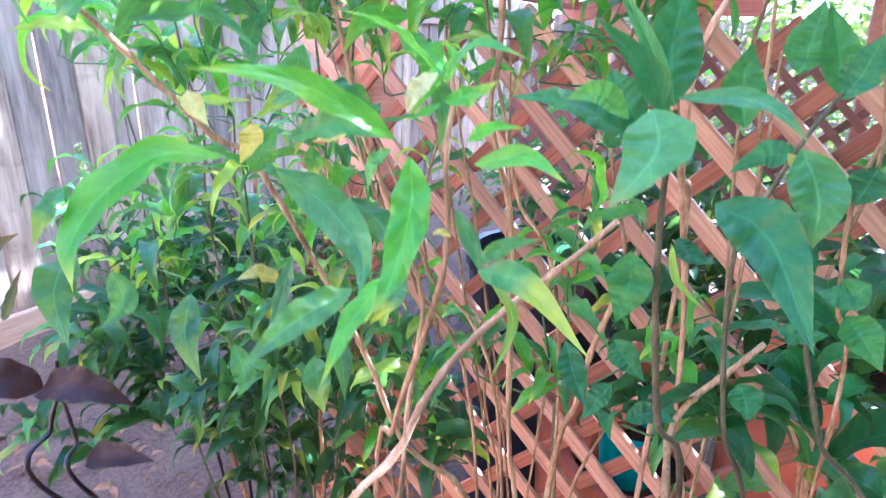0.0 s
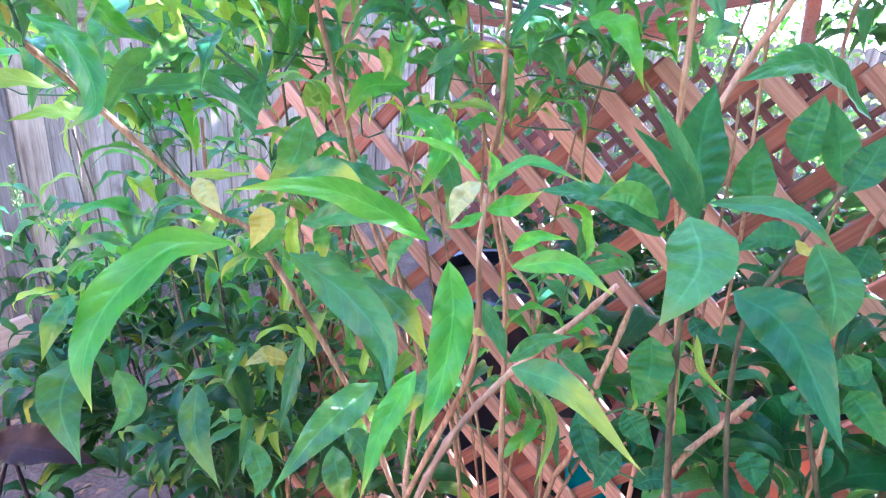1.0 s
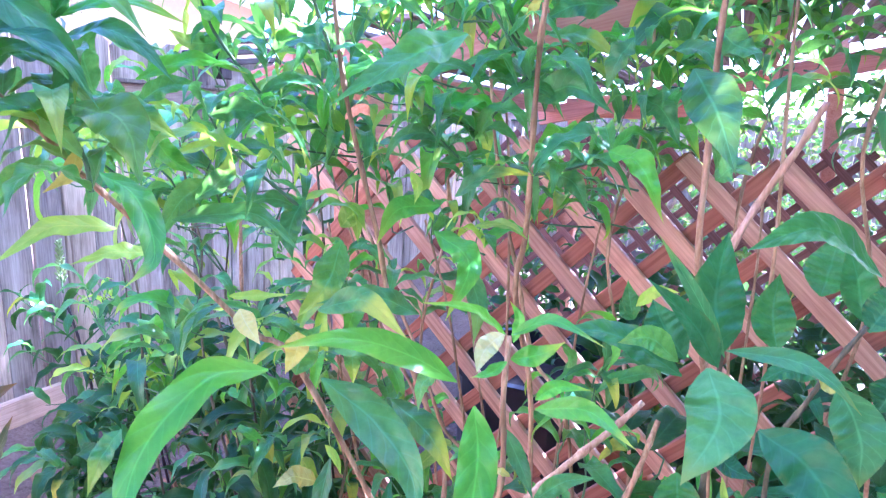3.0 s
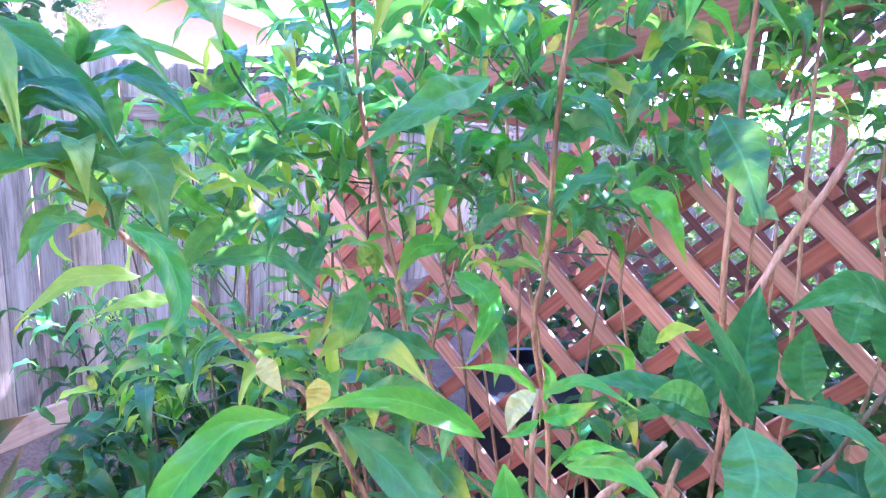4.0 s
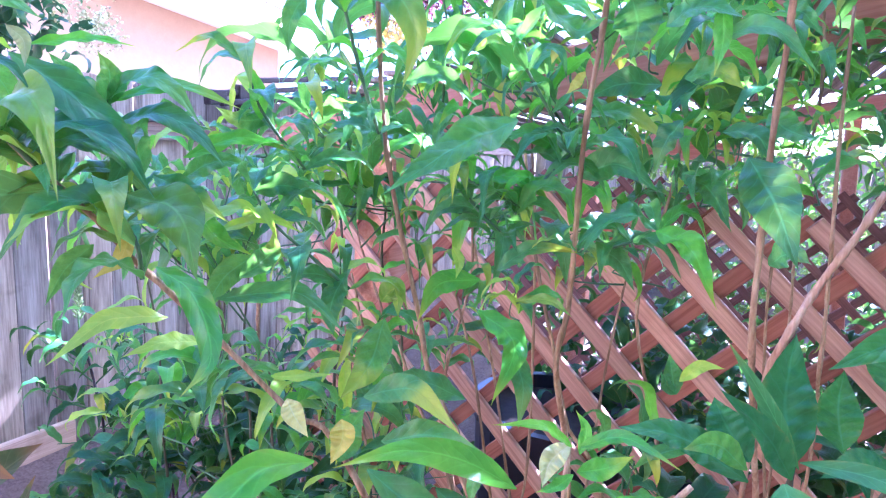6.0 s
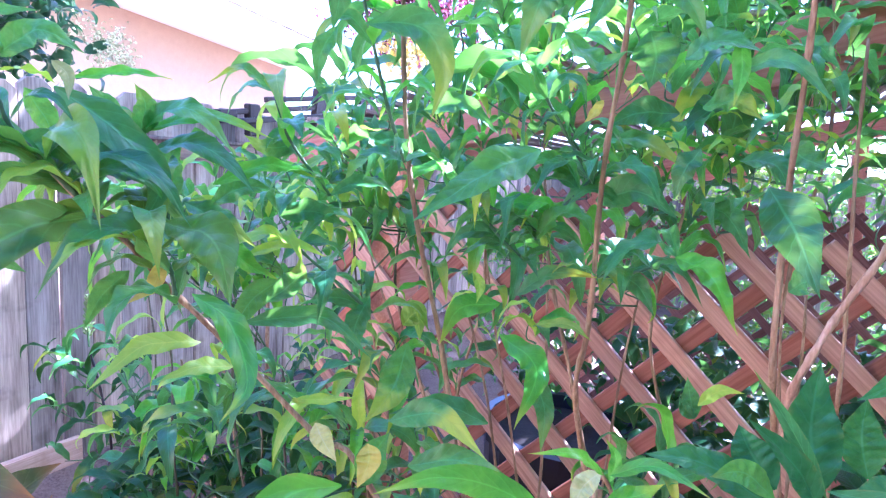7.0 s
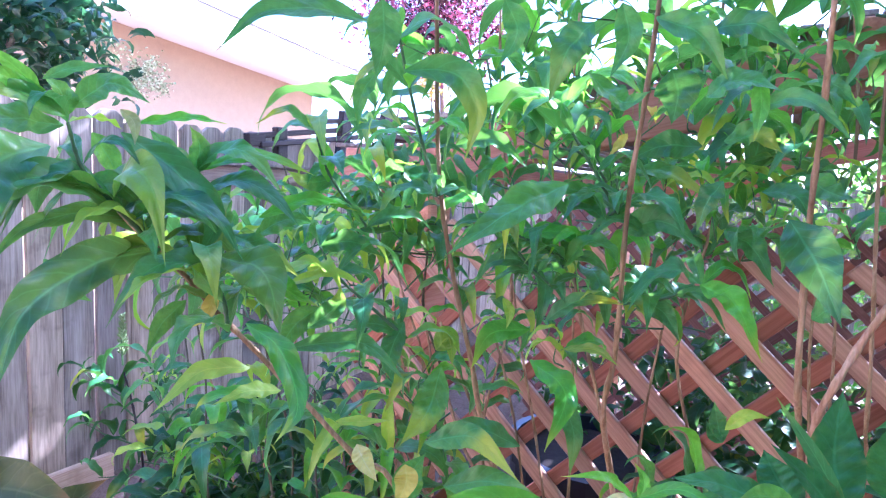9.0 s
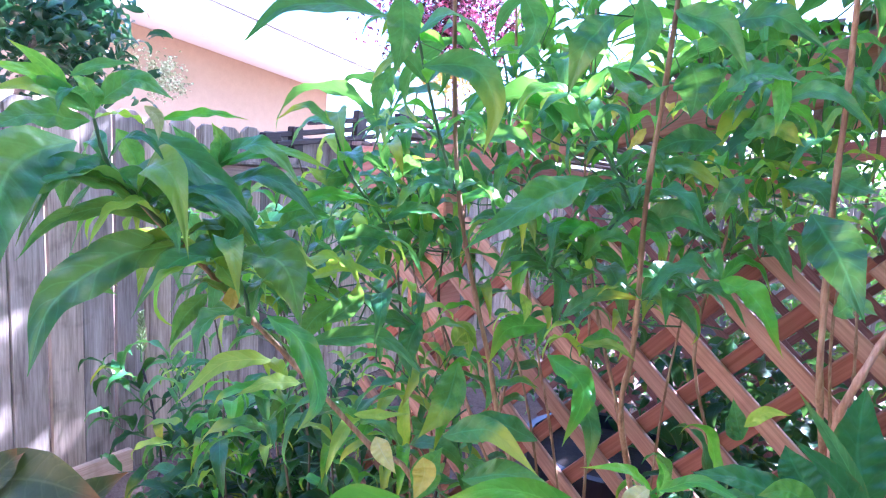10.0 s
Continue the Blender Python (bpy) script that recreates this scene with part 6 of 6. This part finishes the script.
tall.stem([(2.482, -0.205, 0.030), (2.460, -0.206, 0.648), (2.363, -0.210, 1.148), (2.330, -0.211, 1.286), (2.291, -0.218, 1.407)], 0.0026, 0.0017, M_STEM)
tall.stem([(2.766, -0.141, 0.030), (2.763, -0.128, 0.767), (2.750, -0.083, 1.267), (2.746, -0.069, 1.392), (2.739, -0.060, 1.486)], 0.0026, 0.0017, M_STEM)
canes = [(2.22, -0.42, 1.6), (2.2, -0.42, 1.8), (2.5, -0.33, 1.6), (2.5, -0.33, 1.8), (2.69, -0.3, 1.6), (2.68, -0.3, 1.8), (2.36, -0.4, 1.55)]
for node in along([(2.463, -0.674, 1.598), (2.453, -0.681, 1.631), (2.446, -0.690, 1.668), (2.443, -0.700, 1.698)], 3):
    whorl(tall, node, 3, 0.05, [M_LEAF, M_LEAF, M_LEAFY], wr)
for node in along([(2.525, -0.583, 1.554), (2.500, -0.591, 1.565), (2.479, -0.599, 1.575)], 3):
    whorl(tall, node, 3, 0.05, [M_LEAF, M_LEAF, M_LEAFY], wr)
for node in along([(2.524, -0.584, 1.547), (2.545, -0.575, 1.578), (2.563, -0.569, 1.600)], 3):
    whorl(tall, node, 3, 0.05, [M_LEAF, M_LEAF, M_LEAFY], wr)
for node in along([(2.560, -0.570, 1.591), (2.542, -0.575, 1.620), (2.524, -0.582, 1.649), (2.515, -0.587, 1.665)], 3):
    whorl(tall, node, 3, 0.05, [M_LEAF, M_LEAF, M_LEAFY], wr)
for node in along([(2.573, -0.584, 1.526), (2.599, -0.578, 1.533), (2.623, -0.573, 1.545)], 3):
    whorl(tall, node, 3, 0.05, [M_LEAF, M_LEAF, M_LEAFY], wr)
for node in along([(2.473, -0.591, 1.572), (2.496, -0.584, 1.546), (2.515, -0.579, 1.530)], 3):
    whorl(tall, node, 3, 0.05, [M_LEAF, M_LEAF, M_LEAFY], wr)
TUFTS = (
    ((2.314, -0.632, 1.576), (2.319, -0.640, 1.598)),
    ((2.289, -0.550, 1.548), (2.291, -0.559, 1.570)),
    ((2.383, -0.638, 1.596), (2.382, -0.651, 1.614)),
    ((2.378, -0.582, 1.584), (2.372, -0.598, 1.607)),
    ((2.270, -0.511, 1.484), (2.272, -0.515, 1.518)),
    ((2.395, -0.614, 1.474), (2.393, -0.619, 1.502)),
    ((2.332, -0.573, 1.422), (2.327, -0.579, 1.452)),
    ((2.353, -0.664, 1.498), (2.352, -0.672, 1.522)),
    ((2.287, -0.648, 1.522), (2.298, -0.644, 1.552)),
    ((2.300, -0.584, 1.517), (2.299, -0.593, 1.549)),
    ((2.418, -0.445, 1.526), (2.408, -0.458, 1.553)),
    ((2.422, -0.444, 1.430), (2.422, -0.445, 1.467)),
    ((2.430, -0.406, 1.495), (2.442, -0.408, 1.522)),
    ((2.528, -0.516, 1.628), (2.519, -0.531, 1.649)),
    ((2.510, -0.427, 1.603), (2.515, -0.437, 1.629)),
    ((2.572, -0.468, 1.605), (2.575, -0.478, 1.630)),
    ((2.607, -0.419, 1.611), (2.596, -0.431, 1.638)),
    ((2.628, -0.341, 1.626), (2.617, -0.354, 1.660)),
    ((2.633, -0.398, 1.589), (2.639, -0.407, 1.620)),
    ((2.615, -0.336, 1.561), (2.602, -0.345, 1.589)),
    ((2.657, -0.387, 1.591), (2.661, -0.397, 1.621)),
    ((2.672, -0.419, 1.638), (2.675, -0.430, 1.655)),
    ((2.719, -0.358, 1.605), (2.706, -0.367, 1.624)),
    ((2.725, -0.370, 1.620), (2.724, -0.381, 1.640)),
    ((2.717, -0.483, 1.568), (2.709, -0.491, 1.592)),
    ((2.656, -0.536, 1.566), (2.653, -0.545, 1.581)),
    ((2.424, -0.438, 1.663), (2.432, -0.450, 1.695)),
    ((2.371, -0.402, 1.690), (2.376, -0.417, 1.725)),
    ((2.508, -0.506, 1.685), (2.520, -0.517, 1.706)),
    ((2.569, -0.554, 1.687), (2.576, -0.566, 1.703)),
    ((2.599, -0.422, 1.707), (2.607, -0.434, 1.723)),
    ((2.655, -0.363, 1.719), (2.657, -0.378, 1.746)),
    ((2.708, -0.351, 1.669), (2.707, -0.363, 1.691)),
    ((2.499, -0.482, 1.436), (2.494, -0.486, 1.464)),
    ((2.423, -0.521, 1.390), (2.417, -0.522, 1.423)),
    ((2.387, -0.548, 1.404), (2.387, -0.548, 1.434)),
    ((2.378, -0.581, 1.623), (2.387, -0.589, 1.652)),
    ((2.387, -0.502, 1.635), (2.390, -0.513, 1.654)),
    ((2.439, -0.502, 1.604), (2.441, -0.512, 1.623)),
    ((2.301, -0.534, 1.642), (2.304, -0.546, 1.661)),
    ((2.467, -0.443, 1.666), (2.471, -0.456, 1.693)),
    ((2.595, -0.474, 1.662), (2.590, -0.488, 1.686)),
    ((2.641, -0.542, 1.656), (2.647, -0.554, 1.675)),
    ((2.680, -0.338, 1.697), (2.683, -0.351, 1.719)),
    ((2.714, -0.422, 1.700), (2.714, -0.436, 1.717)),
    ((2.266, -0.658, 1.570), (2.274, -0.662, 1.595)),
    ((2.259, -0.676, 1.533), (2.266, -0.679, 1.561)),
)
for base, tip in TUFTS:
    tall.twig(base, tip, "mid", [M_LEAF, M_LEAF, M_LEAFY, M_LIMESUN], 0.048, 3, 0.35, 0.0009)
tall.zone(8, (2.10, -0.50, 1.58), (2.85, -0.14, 1.90), "mid", [M_LEAF, M_LEAF, M_LEAFY], 0.10, canes, 4, 0.3)
tall.done()
upper = Shrub("cane_shrub", (2.6, -0.2, 0.03), "upright cane shrub with wavy drooping leaves before the lattice", "shrub", 92)
U1, U2, U3 = [(2.60, -0.18, 0.03), (2.60, -0.2, 1.1), (2.58, -0.2, 1.95)], [(2.30, -0.15, 0.03), (2.30, -0.18, 1.1), (2.28, -0.2, 1.95)], [(2.86, -0.2, 0.03), (2.86, -0.22, 1.1), (2.84, -0.2, 1.9)]
for q in (U1, U2, U3):
    upper.stem(crook(q, int(q[0][0] * 90)), 0.0030, 0.0018, M_STEM)
canes = [p for q in (U1, U2, U3) for p in along(q, 60) if p[2] > 1.4]
upper.zone(8, (2.12, -0.34, 1.55), (2.95, -0.08, 1.95), "mid", [M_LEAF, M_LEAF, M_LEAFY], 0.10, canes, 4, 0.3)
upper.zone(3, (1.98, -0.36, 1.40), (2.50, -0.10, 1.56), "mid", [M_LEAF, M_LEAF, M_LEAFY], 0.09, canes, 4, 0.3)
upper.done()
leafy = Shrub("cane_shrub", (2.45, -0.12, 0.03), "dense cane shrub with drooping glossy leaves over the lattice", "shrub", 93)
V1, V2, V3 = [(2.45, -0.12, 0.03), (2.42, -0.16, 1.0), (2.38, -0.2, 1.85)], [(2.75, -0.14, 0.03), (2.74, -0.18, 1.0), (2.72, -0.2, 1.85)], [(2.15, -0.12, 0.03), (2.12, -0.15, 1.0), (2.08, -0.2, 1.75)]
for q in (V1, V2, V3):
    leafy.stem(crook(q, int(q[0][0] * 80)), 0.0028, 0.0016, M_STEM)
canes = [p for q in (V1, V2, V3, U1, U2, U3) for p in along(q, 70) if p[2] > 0.9]
leafy.sheet(16, (2.273, -0.304, 1.903), (2.771, -0.006, 1.933), (2.791, -0.020, 1.736), (2.294, -0.318, 1.706), 0.36, "mid", [M_LEAF, M_LEAF, M_LEAF, M_LEAFY], 0.095, canes)
leafy.sheet(14, (2.258, -0.253, 1.731), (2.800, 0.071, 1.764), (2.821, 0.057, 1.566), (2.279, -0.268, 1.533), 0.30, "mid", [M_LEAF, M_LEAF, M_LEAF, M_LEAFY], 0.090, canes)
leafy.sheet(5, (2.089, -0.303, 1.668), (2.346, -0.150, 1.683), (2.371, -0.166, 1.447), (2.114, -0.320, 1.432), 0.36, "mid", [M_LEAF, M_LEAF, M_LEAF, M_LEAFY], 0.085, canes)
leafy.sheet(3, (2.258, -0.436, 1.497), (2.500, -0.292, 1.512), (2.522, -0.307, 1.302), (2.280, -0.451, 1.288), 0.14, "mid", [M_LEAF, M_LEAF, M_LEAF, M_LEAFY], 0.070, canes)
leafy.sheet(1, (2.522, -0.232, 1.508), (2.789, -0.073, 1.525), (2.810, -0.087, 1.318), (2.544, -0.247, 1.302), 0.10, "mid", [M_LEAF, M_LEAF, M_LEAF, M_LEAFY], 0.060, canes)
leafy.sheet(8, (2.486, -0.102, 1.640), (2.914, 0.092, 1.664), (2.943, 0.047, 1.509), (2.515, -0.147, 1.485), 0.20, "mid", [M_LEAF, M_LEAF, M_LEAF, M_LEAFY], 0.090, canes)
# small lime and yellow twigs in place of sun flecks
leafy.sheet(3, (2.411, -0.316, 1.725), (2.514, -0.255, 1.731), (2.523, -0.261, 1.647), (2.420, -0.322, 1.641), 0.08, "mid", [M_LIMESUN, M_YELLOW, M_LEAFY], 0.050, canes, 2)
leafy.sheet(2, (2.078, -0.418, 1.469), (2.168, -0.371, 1.476), (2.172, -0.375, 1.445), (2.082, -0.423, 1.438), 0.08, "mid", [M_LIMESUN, M_LEAFY], 0.050, canes, 2)
leafy.done()
midbush = Shrub("leafy_shrub", (1.95, -0.2, 0.05), "leafy shrub with wavy pointed leaves between branch and lattice", "shrub", 94)
X1, X2, X3 = [(1.95, -0.2, 0.05), (1.98, -0.3, 0.8), (1.95, -0.35, 1.45)], [(1.85, -0.25, 0.05), (1.78, -0.3, 0.7), (1.72, -0.3, 1.35)], [(2.1, -0.25, 0.05), (2.14, -0.36, 0.7), (2.12, -0.42, 1.3)]
for q in (X1, X2, X3):
    midbush.stem(crook(q, int(q[0][0] * 70)), 0.0030, 0.0016, M_GREYSTEM)
canes = [p for q in (X1, X2, X3) for p in along(q, 70) if p[2] > 0.3]
# lime share gives painted sunlit accents among the leaves
midbush.sheet(5, (2.056, -0.474, 1.555), (2.317, -0.333, 1.572), (2.341, -0.354, 1.379), (2.080, -0.495, 1.362), 0.16, "mid", [M_LEAF, M_LEAF, M_LEAFY, M_LIMESUN], 0.095, canes)
midbush.sheet(4, (2.022, -0.501, 1.537), (2.270, -0.352, 1.552), (2.283, -0.361, 1.431), (2.034, -0.509, 1.415), 0.26, "mid", [M_LEAF, M_LEAF, M_LEAFY, M_LIMESUN], 0.085, canes)
midbush.sheet(4, (2.018, -0.515, 1.445), (2.267, -0.366, 1.460), (2.293, -0.385, 1.203), (2.044, -0.533, 1.187), 0.24, "mid", [M_LEAF, M_LEAF, M_LEAFY, M_LIMESUN], 0.080, canes)
midbush.sheet(7, (2.038, -0.388, 1.234), (2.363, -0.241, 1.252), (2.394, -0.289, 1.087), (2.069, -0.436, 1.069), 0.25, "mid", [M_LEAF, M_LEAF, M_LEAFY, M_LIMESUN], 0.075, canes)
midbush.sheet(5, (2.269, -0.481, 1.180), (2.469, -0.391, 1.191), (2.500, -0.440, 1.022), (2.301, -0.530, 1.011), 0.20, "mid", [M_LEAF, M_LEAF, M_LEAFY, M_LIMESUN], 0.075, canes)
midbush.sheet(16, (1.569, -0.371, 0.895), (1.999, -0.177, 0.919), (2.045, -0.248, 0.674), (1.615, -0.442, 0.650), 0.25, "lance", [M_SHADELEAF, M_SHADELEAF, M_LEAF], 0.090, canes, 3)
midbush.sheet(12, (2.145, -0.402, 1.073), (2.425, -0.275, 1.089), (2.460, -0.330, 0.900), (2.180, -0.457, 0.885), 0.20, "mid", [M_SHADELEAF, M_LEAF, M_LEAFY], 0.080, canes)
midbush.done()
lowleaf = Shrub("lattice_foot_shrub", (2.62, -0.28, 0.03), "short leafy shrub in front of the lattice foot", "shrub", 96)
Y1, Y2 = [(2.62, -0.28, 0.03), (2.62, -0.35, 0.6), (2.6, -0.42, 1.1)], [(2.9, -0.3, 0.03), (2.92, -0.36, 0.6), (2.92, -0.4, 1.2)]
for q in (Y1, Y2):
    lowleaf.stem(q, 0.005, 0.003, M_GREYSTEM)
canes = [p for q in (Y1, Y2) for p in along(q, 60) if p[2] > 0.3]
lowleaf.sheet(4, (2.515, -0.466, 1.183), (2.725, -0.371, 1.195), (2.749, -0.408, 1.069), (2.539, -0.503, 1.057), 0.16, "mid", [M_LEAF, M_LEAF, M_LEAFY], 0.065, canes)
lowleaf.sheet(12, (2.685, -0.403, 1.279), (2.918, -0.298, 1.292), (2.952, -0.351, 1.109), (2.720, -0.456, 1.096), 0.16, "oval", [M_SHADELEAF, M_BROAD], 0.055, canes)
lowleaf.sheet(3, (2.528, -0.429, 1.329), (2.726, -0.340, 1.340), (2.749, -0.375, 1.218), (2.551, -0.465, 1.207), 0.12, "mid", [M_LEAF, M_LEAF, M_LEAFY], 0.060, canes)
lowleaf.done()
rack = thing("wall_rack", (0.09, 2.2, 1.65), "dark brown wooden rack with rounded bars on the fence cap", "rack")
board("end_block", (0.120, 1.157, 1.775), (0.120, 1.275, 1.788), 0.074, 0.050, M_DARKWOOD, rack, "", (1, 0, 0), 0.006)
board("bar", (0.100, 1.268, 1.809), (0.100, 2.150, 1.937), 0.032, 0.034, M_DARKWOOD, rack, "", (1, 0, 0), 0.006)
board("bar", (0.140, 1.233, 1.754), (0.140, 2.104, 1.876), 0.032, 0.034, M_DARKWOOD, rack, "", (1, 0, 0), 0.006)
board("bar", (0.100, 1.515, 1.905), (0.100, 2.844, 2.092), 0.032, 0.034, M_DARKWOOD, rack, "", (1, 0, 0), 0.006)
board("bracket", (0.100, 1.416, 1.868), (0.100, 1.422, 1.690), 0.082, 0.050, M_DARKWOOD, rack, "", (1, 0, 0), 0.006)
board("bracket", (0.100, 1.991, 2.028), (0.100, 1.960, 1.733), 0.097, 0.050, M_DARKWOOD, rack, "", (1, 0, 0), 0.006)
board("bracket", (0.100, 2.470, 2.068), (0.100, 2.476, 1.773), 0.166, 0.050, M_DARKWOOD, rack, "", (1, 0, 0), 0.006)
board("tag", (0.131, 2.270, 1.930), (0.131, 2.500, 1.948), 0.006, 0.085, M_WHITE, rack, "small white plastic tag", (0, 0, 1), 0.002)
young = Shrub("young_plant", (0.170, 0.476, 0.080), "young plant with dark pointed leaves and upright stem beside the fence", "plant", 97)
young.stem([(0.170, 0.476, 0.080), (0.674, 0.222, 0.458), (0.619, 0.220, 0.683), (0.568, 0.214, 0.824)], 0.0056, 0.0037, M_DARKSTEM)
young.twig((0.679, 0.183, 0.688), (0.505, 0.095, 0.846), "lance", [M_SHADELEAF, M_LEAF], 0.125, 4, 0.05, 0.0028)
young.twig((0.615, 0.233, 0.644), (0.757, 0.312, 0.832), "lance", [M_SHADELEAF, M_LEAF], 0.125, 4, 0.05, 0.0028)
young.twig((0.638, 0.228, 0.571), (0.873, 0.339, 0.684), "lance", [M_SHADELEAF, M_LEAF], 0.125, 4, 0.05, 0.0028)
young.twig((0.703, 0.174, 0.588), (0.551, 0.077, 0.659), "lance", [M_SHADELEAF, M_LEAF], 0.125, 4, 0.05, 0.0028)
young.twig((0.656, 0.219, 0.488), (0.880, 0.304, 0.507), "lance", [M_SHADELEAF, M_LEAF], 0.125, 4, 0.05, 0.0028)
young.twig((0.603, 0.210, 0.727), (0.530, 0.155, 0.803), "lance", [M_SHADELEAF, M_LEAF], 0.12, 3, 0.05, 0.0028)
young.twig((0.740, 0.173, 0.499), (0.633, 0.079, 0.475), "lance", [M_SHADELEAF, M_LEAF], 0.12, 3, 0.05, 0.0028)
young.done()
lowbush = Shrub("low_shrub", (1.55, -0.05, 0.05), "low bushy plant with dark pointed leaves on the soil", "shrub", 98)
Z1, Z2, Z3 = [(1.55, -0.05, 0.05), (1.5, -0.08, 0.5), (1.45, -0.1, 0.85)], [(1.7, -0.1, 0.05), (1.75, -0.15, 0.5), (1.8, -0.2, 0.9)], [(1.4, 0.1, 0.05), (1.25, 0.1, 0.45), (1.15, 0.1, 0.75)]
for q in (Z1, Z2, Z3):
    lowbush.stem(q, 0.005, 0.003, M_DARKSTEM)
canes = [p for q in (Z1, Z2, Z3) for p in along(q, 60) if p[2] > 0.2]
lowbush.sheet(14, (1.535, -0.271, 1.057), (1.924, -0.066, 1.086), (1.961, -0.102, 0.834), (1.572, -0.307, 0.806), 0.30, "lance", [M_SHADELEAF, M_SHADELEAF, M_LEAF], 0.108, canes, 4, 0.15)
lowbush.sheet(12, (1.440, -0.156, 1.004), (1.933, 0.067, 1.032), (1.987, -0.016, 0.745), (1.494, -0.239, 0.717), 0.30, "lance", [M_SHADELEAF, M_SHADELEAF, M_LEAF], 0.103, canes, 4, 0.15)
lowbush.sheet(8, (1.885, -0.281, 0.927), (2.188, -0.144, 0.944), (2.230, -0.208, 0.720), (1.927, -0.346, 0.703), 0.20, "lance", [M_SHADELEAF, M_SHADELEAF, M_LEAF], 0.089, canes, 4, 0.15)
lowbush.sheet(9, (1.530, -0.361, 0.812), (1.915, -0.187, 0.834), (1.959, -0.255, 0.601), (1.574, -0.429, 0.579), 0.20, "lance", [M_SHADELEAF, M_SHADELEAF, M_LEAF], 0.086, canes, 4, 0.15)
lowbush.sheet(8, (2.045, -0.366, 0.975), (2.316, -0.244, 0.990), (2.350, -0.298, 0.805), (2.080, -0.420, 0.790), 0.20, "lance", [M_SHADELEAF, M_SHADELEAF, M_LEAF], 0.078, canes, 4, 0.15)
# lime twigs below stand for flecks of sun on the low leaves
lowbush.sheet(3, (1.197, -0.065, 1.068), (1.370, 0.013, 1.077), (1.386, -0.011, 0.994), (1.212, -0.089, 0.984), 0.10, "mid", [M_LIMESUN, M_LIMESUN, M_LEAFY], 0.060, canes, 2)
lowbush.sheet(2, (1.668, -0.073, 1.119), (1.784, -0.021, 1.125), (1.795, -0.038, 1.065), (1.679, -0.090, 1.059), 0.10, "mid", [M_LIMESUN, M_LEAFY], 0.060, canes, 2)
lowbush.sheet(3, (1.652, -0.275, 1.026), (1.818, -0.188, 1.038), (1.833, -0.203, 0.935), (1.667, -0.290, 0.922), 0.10, "mid", [M_LIMESUN, M_LEAFY], 0.060, canes, 2)
lowbush.done()
dark = Shrub("dark_leaf_plant", (1.55, -0.30, 0.03), "plant with large dark purple leaves on black stalks", "plant", 95)
dark.stem([(1.600, -0.200, 0.030), (1.985, -0.676, 0.861), (1.962, -0.651, 0.948), (1.971, -0.634, 1.006), (1.969, -0.629, 1.048)], 0.0037, 0.0025, M_DARKSTEM, "stalk")
dark.stem([(1.660, -0.200, 0.030), (2.033, -0.649, 0.863), (1.996, -0.638, 0.935), (1.971, -0.634, 1.006)], 0.0031, 0.0025, M_DARKSTEM, "stalk")
hero(dark, M_PURPLE, "broad", (1.961, -0.649, 1.011), (2.101, -0.608, 1.014), 0.054, 0.60, (0.122, -0.474, 0.872))
hero(dark, M_PURPLE, "broad", (1.961, -0.649, 1.011), (1.870, -0.705, 1.053), 0.054, 0.50, (0.541, -0.286, 0.791))
hero(dark, M_PURPLE, "broad", (2.033, -0.645, 0.928), (2.146, -0.621, 0.954), 0.040, 0.30, (-0.076, -0.531, 0.844))
hero(dark, M_CANNA, "broad", (1.952, -0.780, 1.253), (2.110, -0.728, 1.266), 0.058, 0.30, (0.135, -0.609, 0.782))
hero(dark, M_CANNA, "broad", (1.972, -0.793, 1.241), (1.993, -0.748, 1.298), 0.059, 0.30, (0.419, -0.786, 0.455))
hero(dark, M_CANNA, "broad", (1.995, -0.727, 1.192), (2.060, -0.678, 1.263), 0.049, 0.40, (0.149, -0.873, 0.465))
hero(dark, M_CANNA, "broad", (2.000, -0.689, 1.144), (2.018, -0.666, 1.207), 0.015, 0.30, (0.383, -0.898, 0.219))
dark.done()
buds = thing("flower_cluster", (-0.550, 0.956, 2.073), "cream flower buds hanging from the laurel tree", "flower")
crown("bud_mass", (-0.550, 0.973, 2.123), (0.10, 0.16, 0.20), 420, 0.022, "round", [M_CREAM], buds, 12)
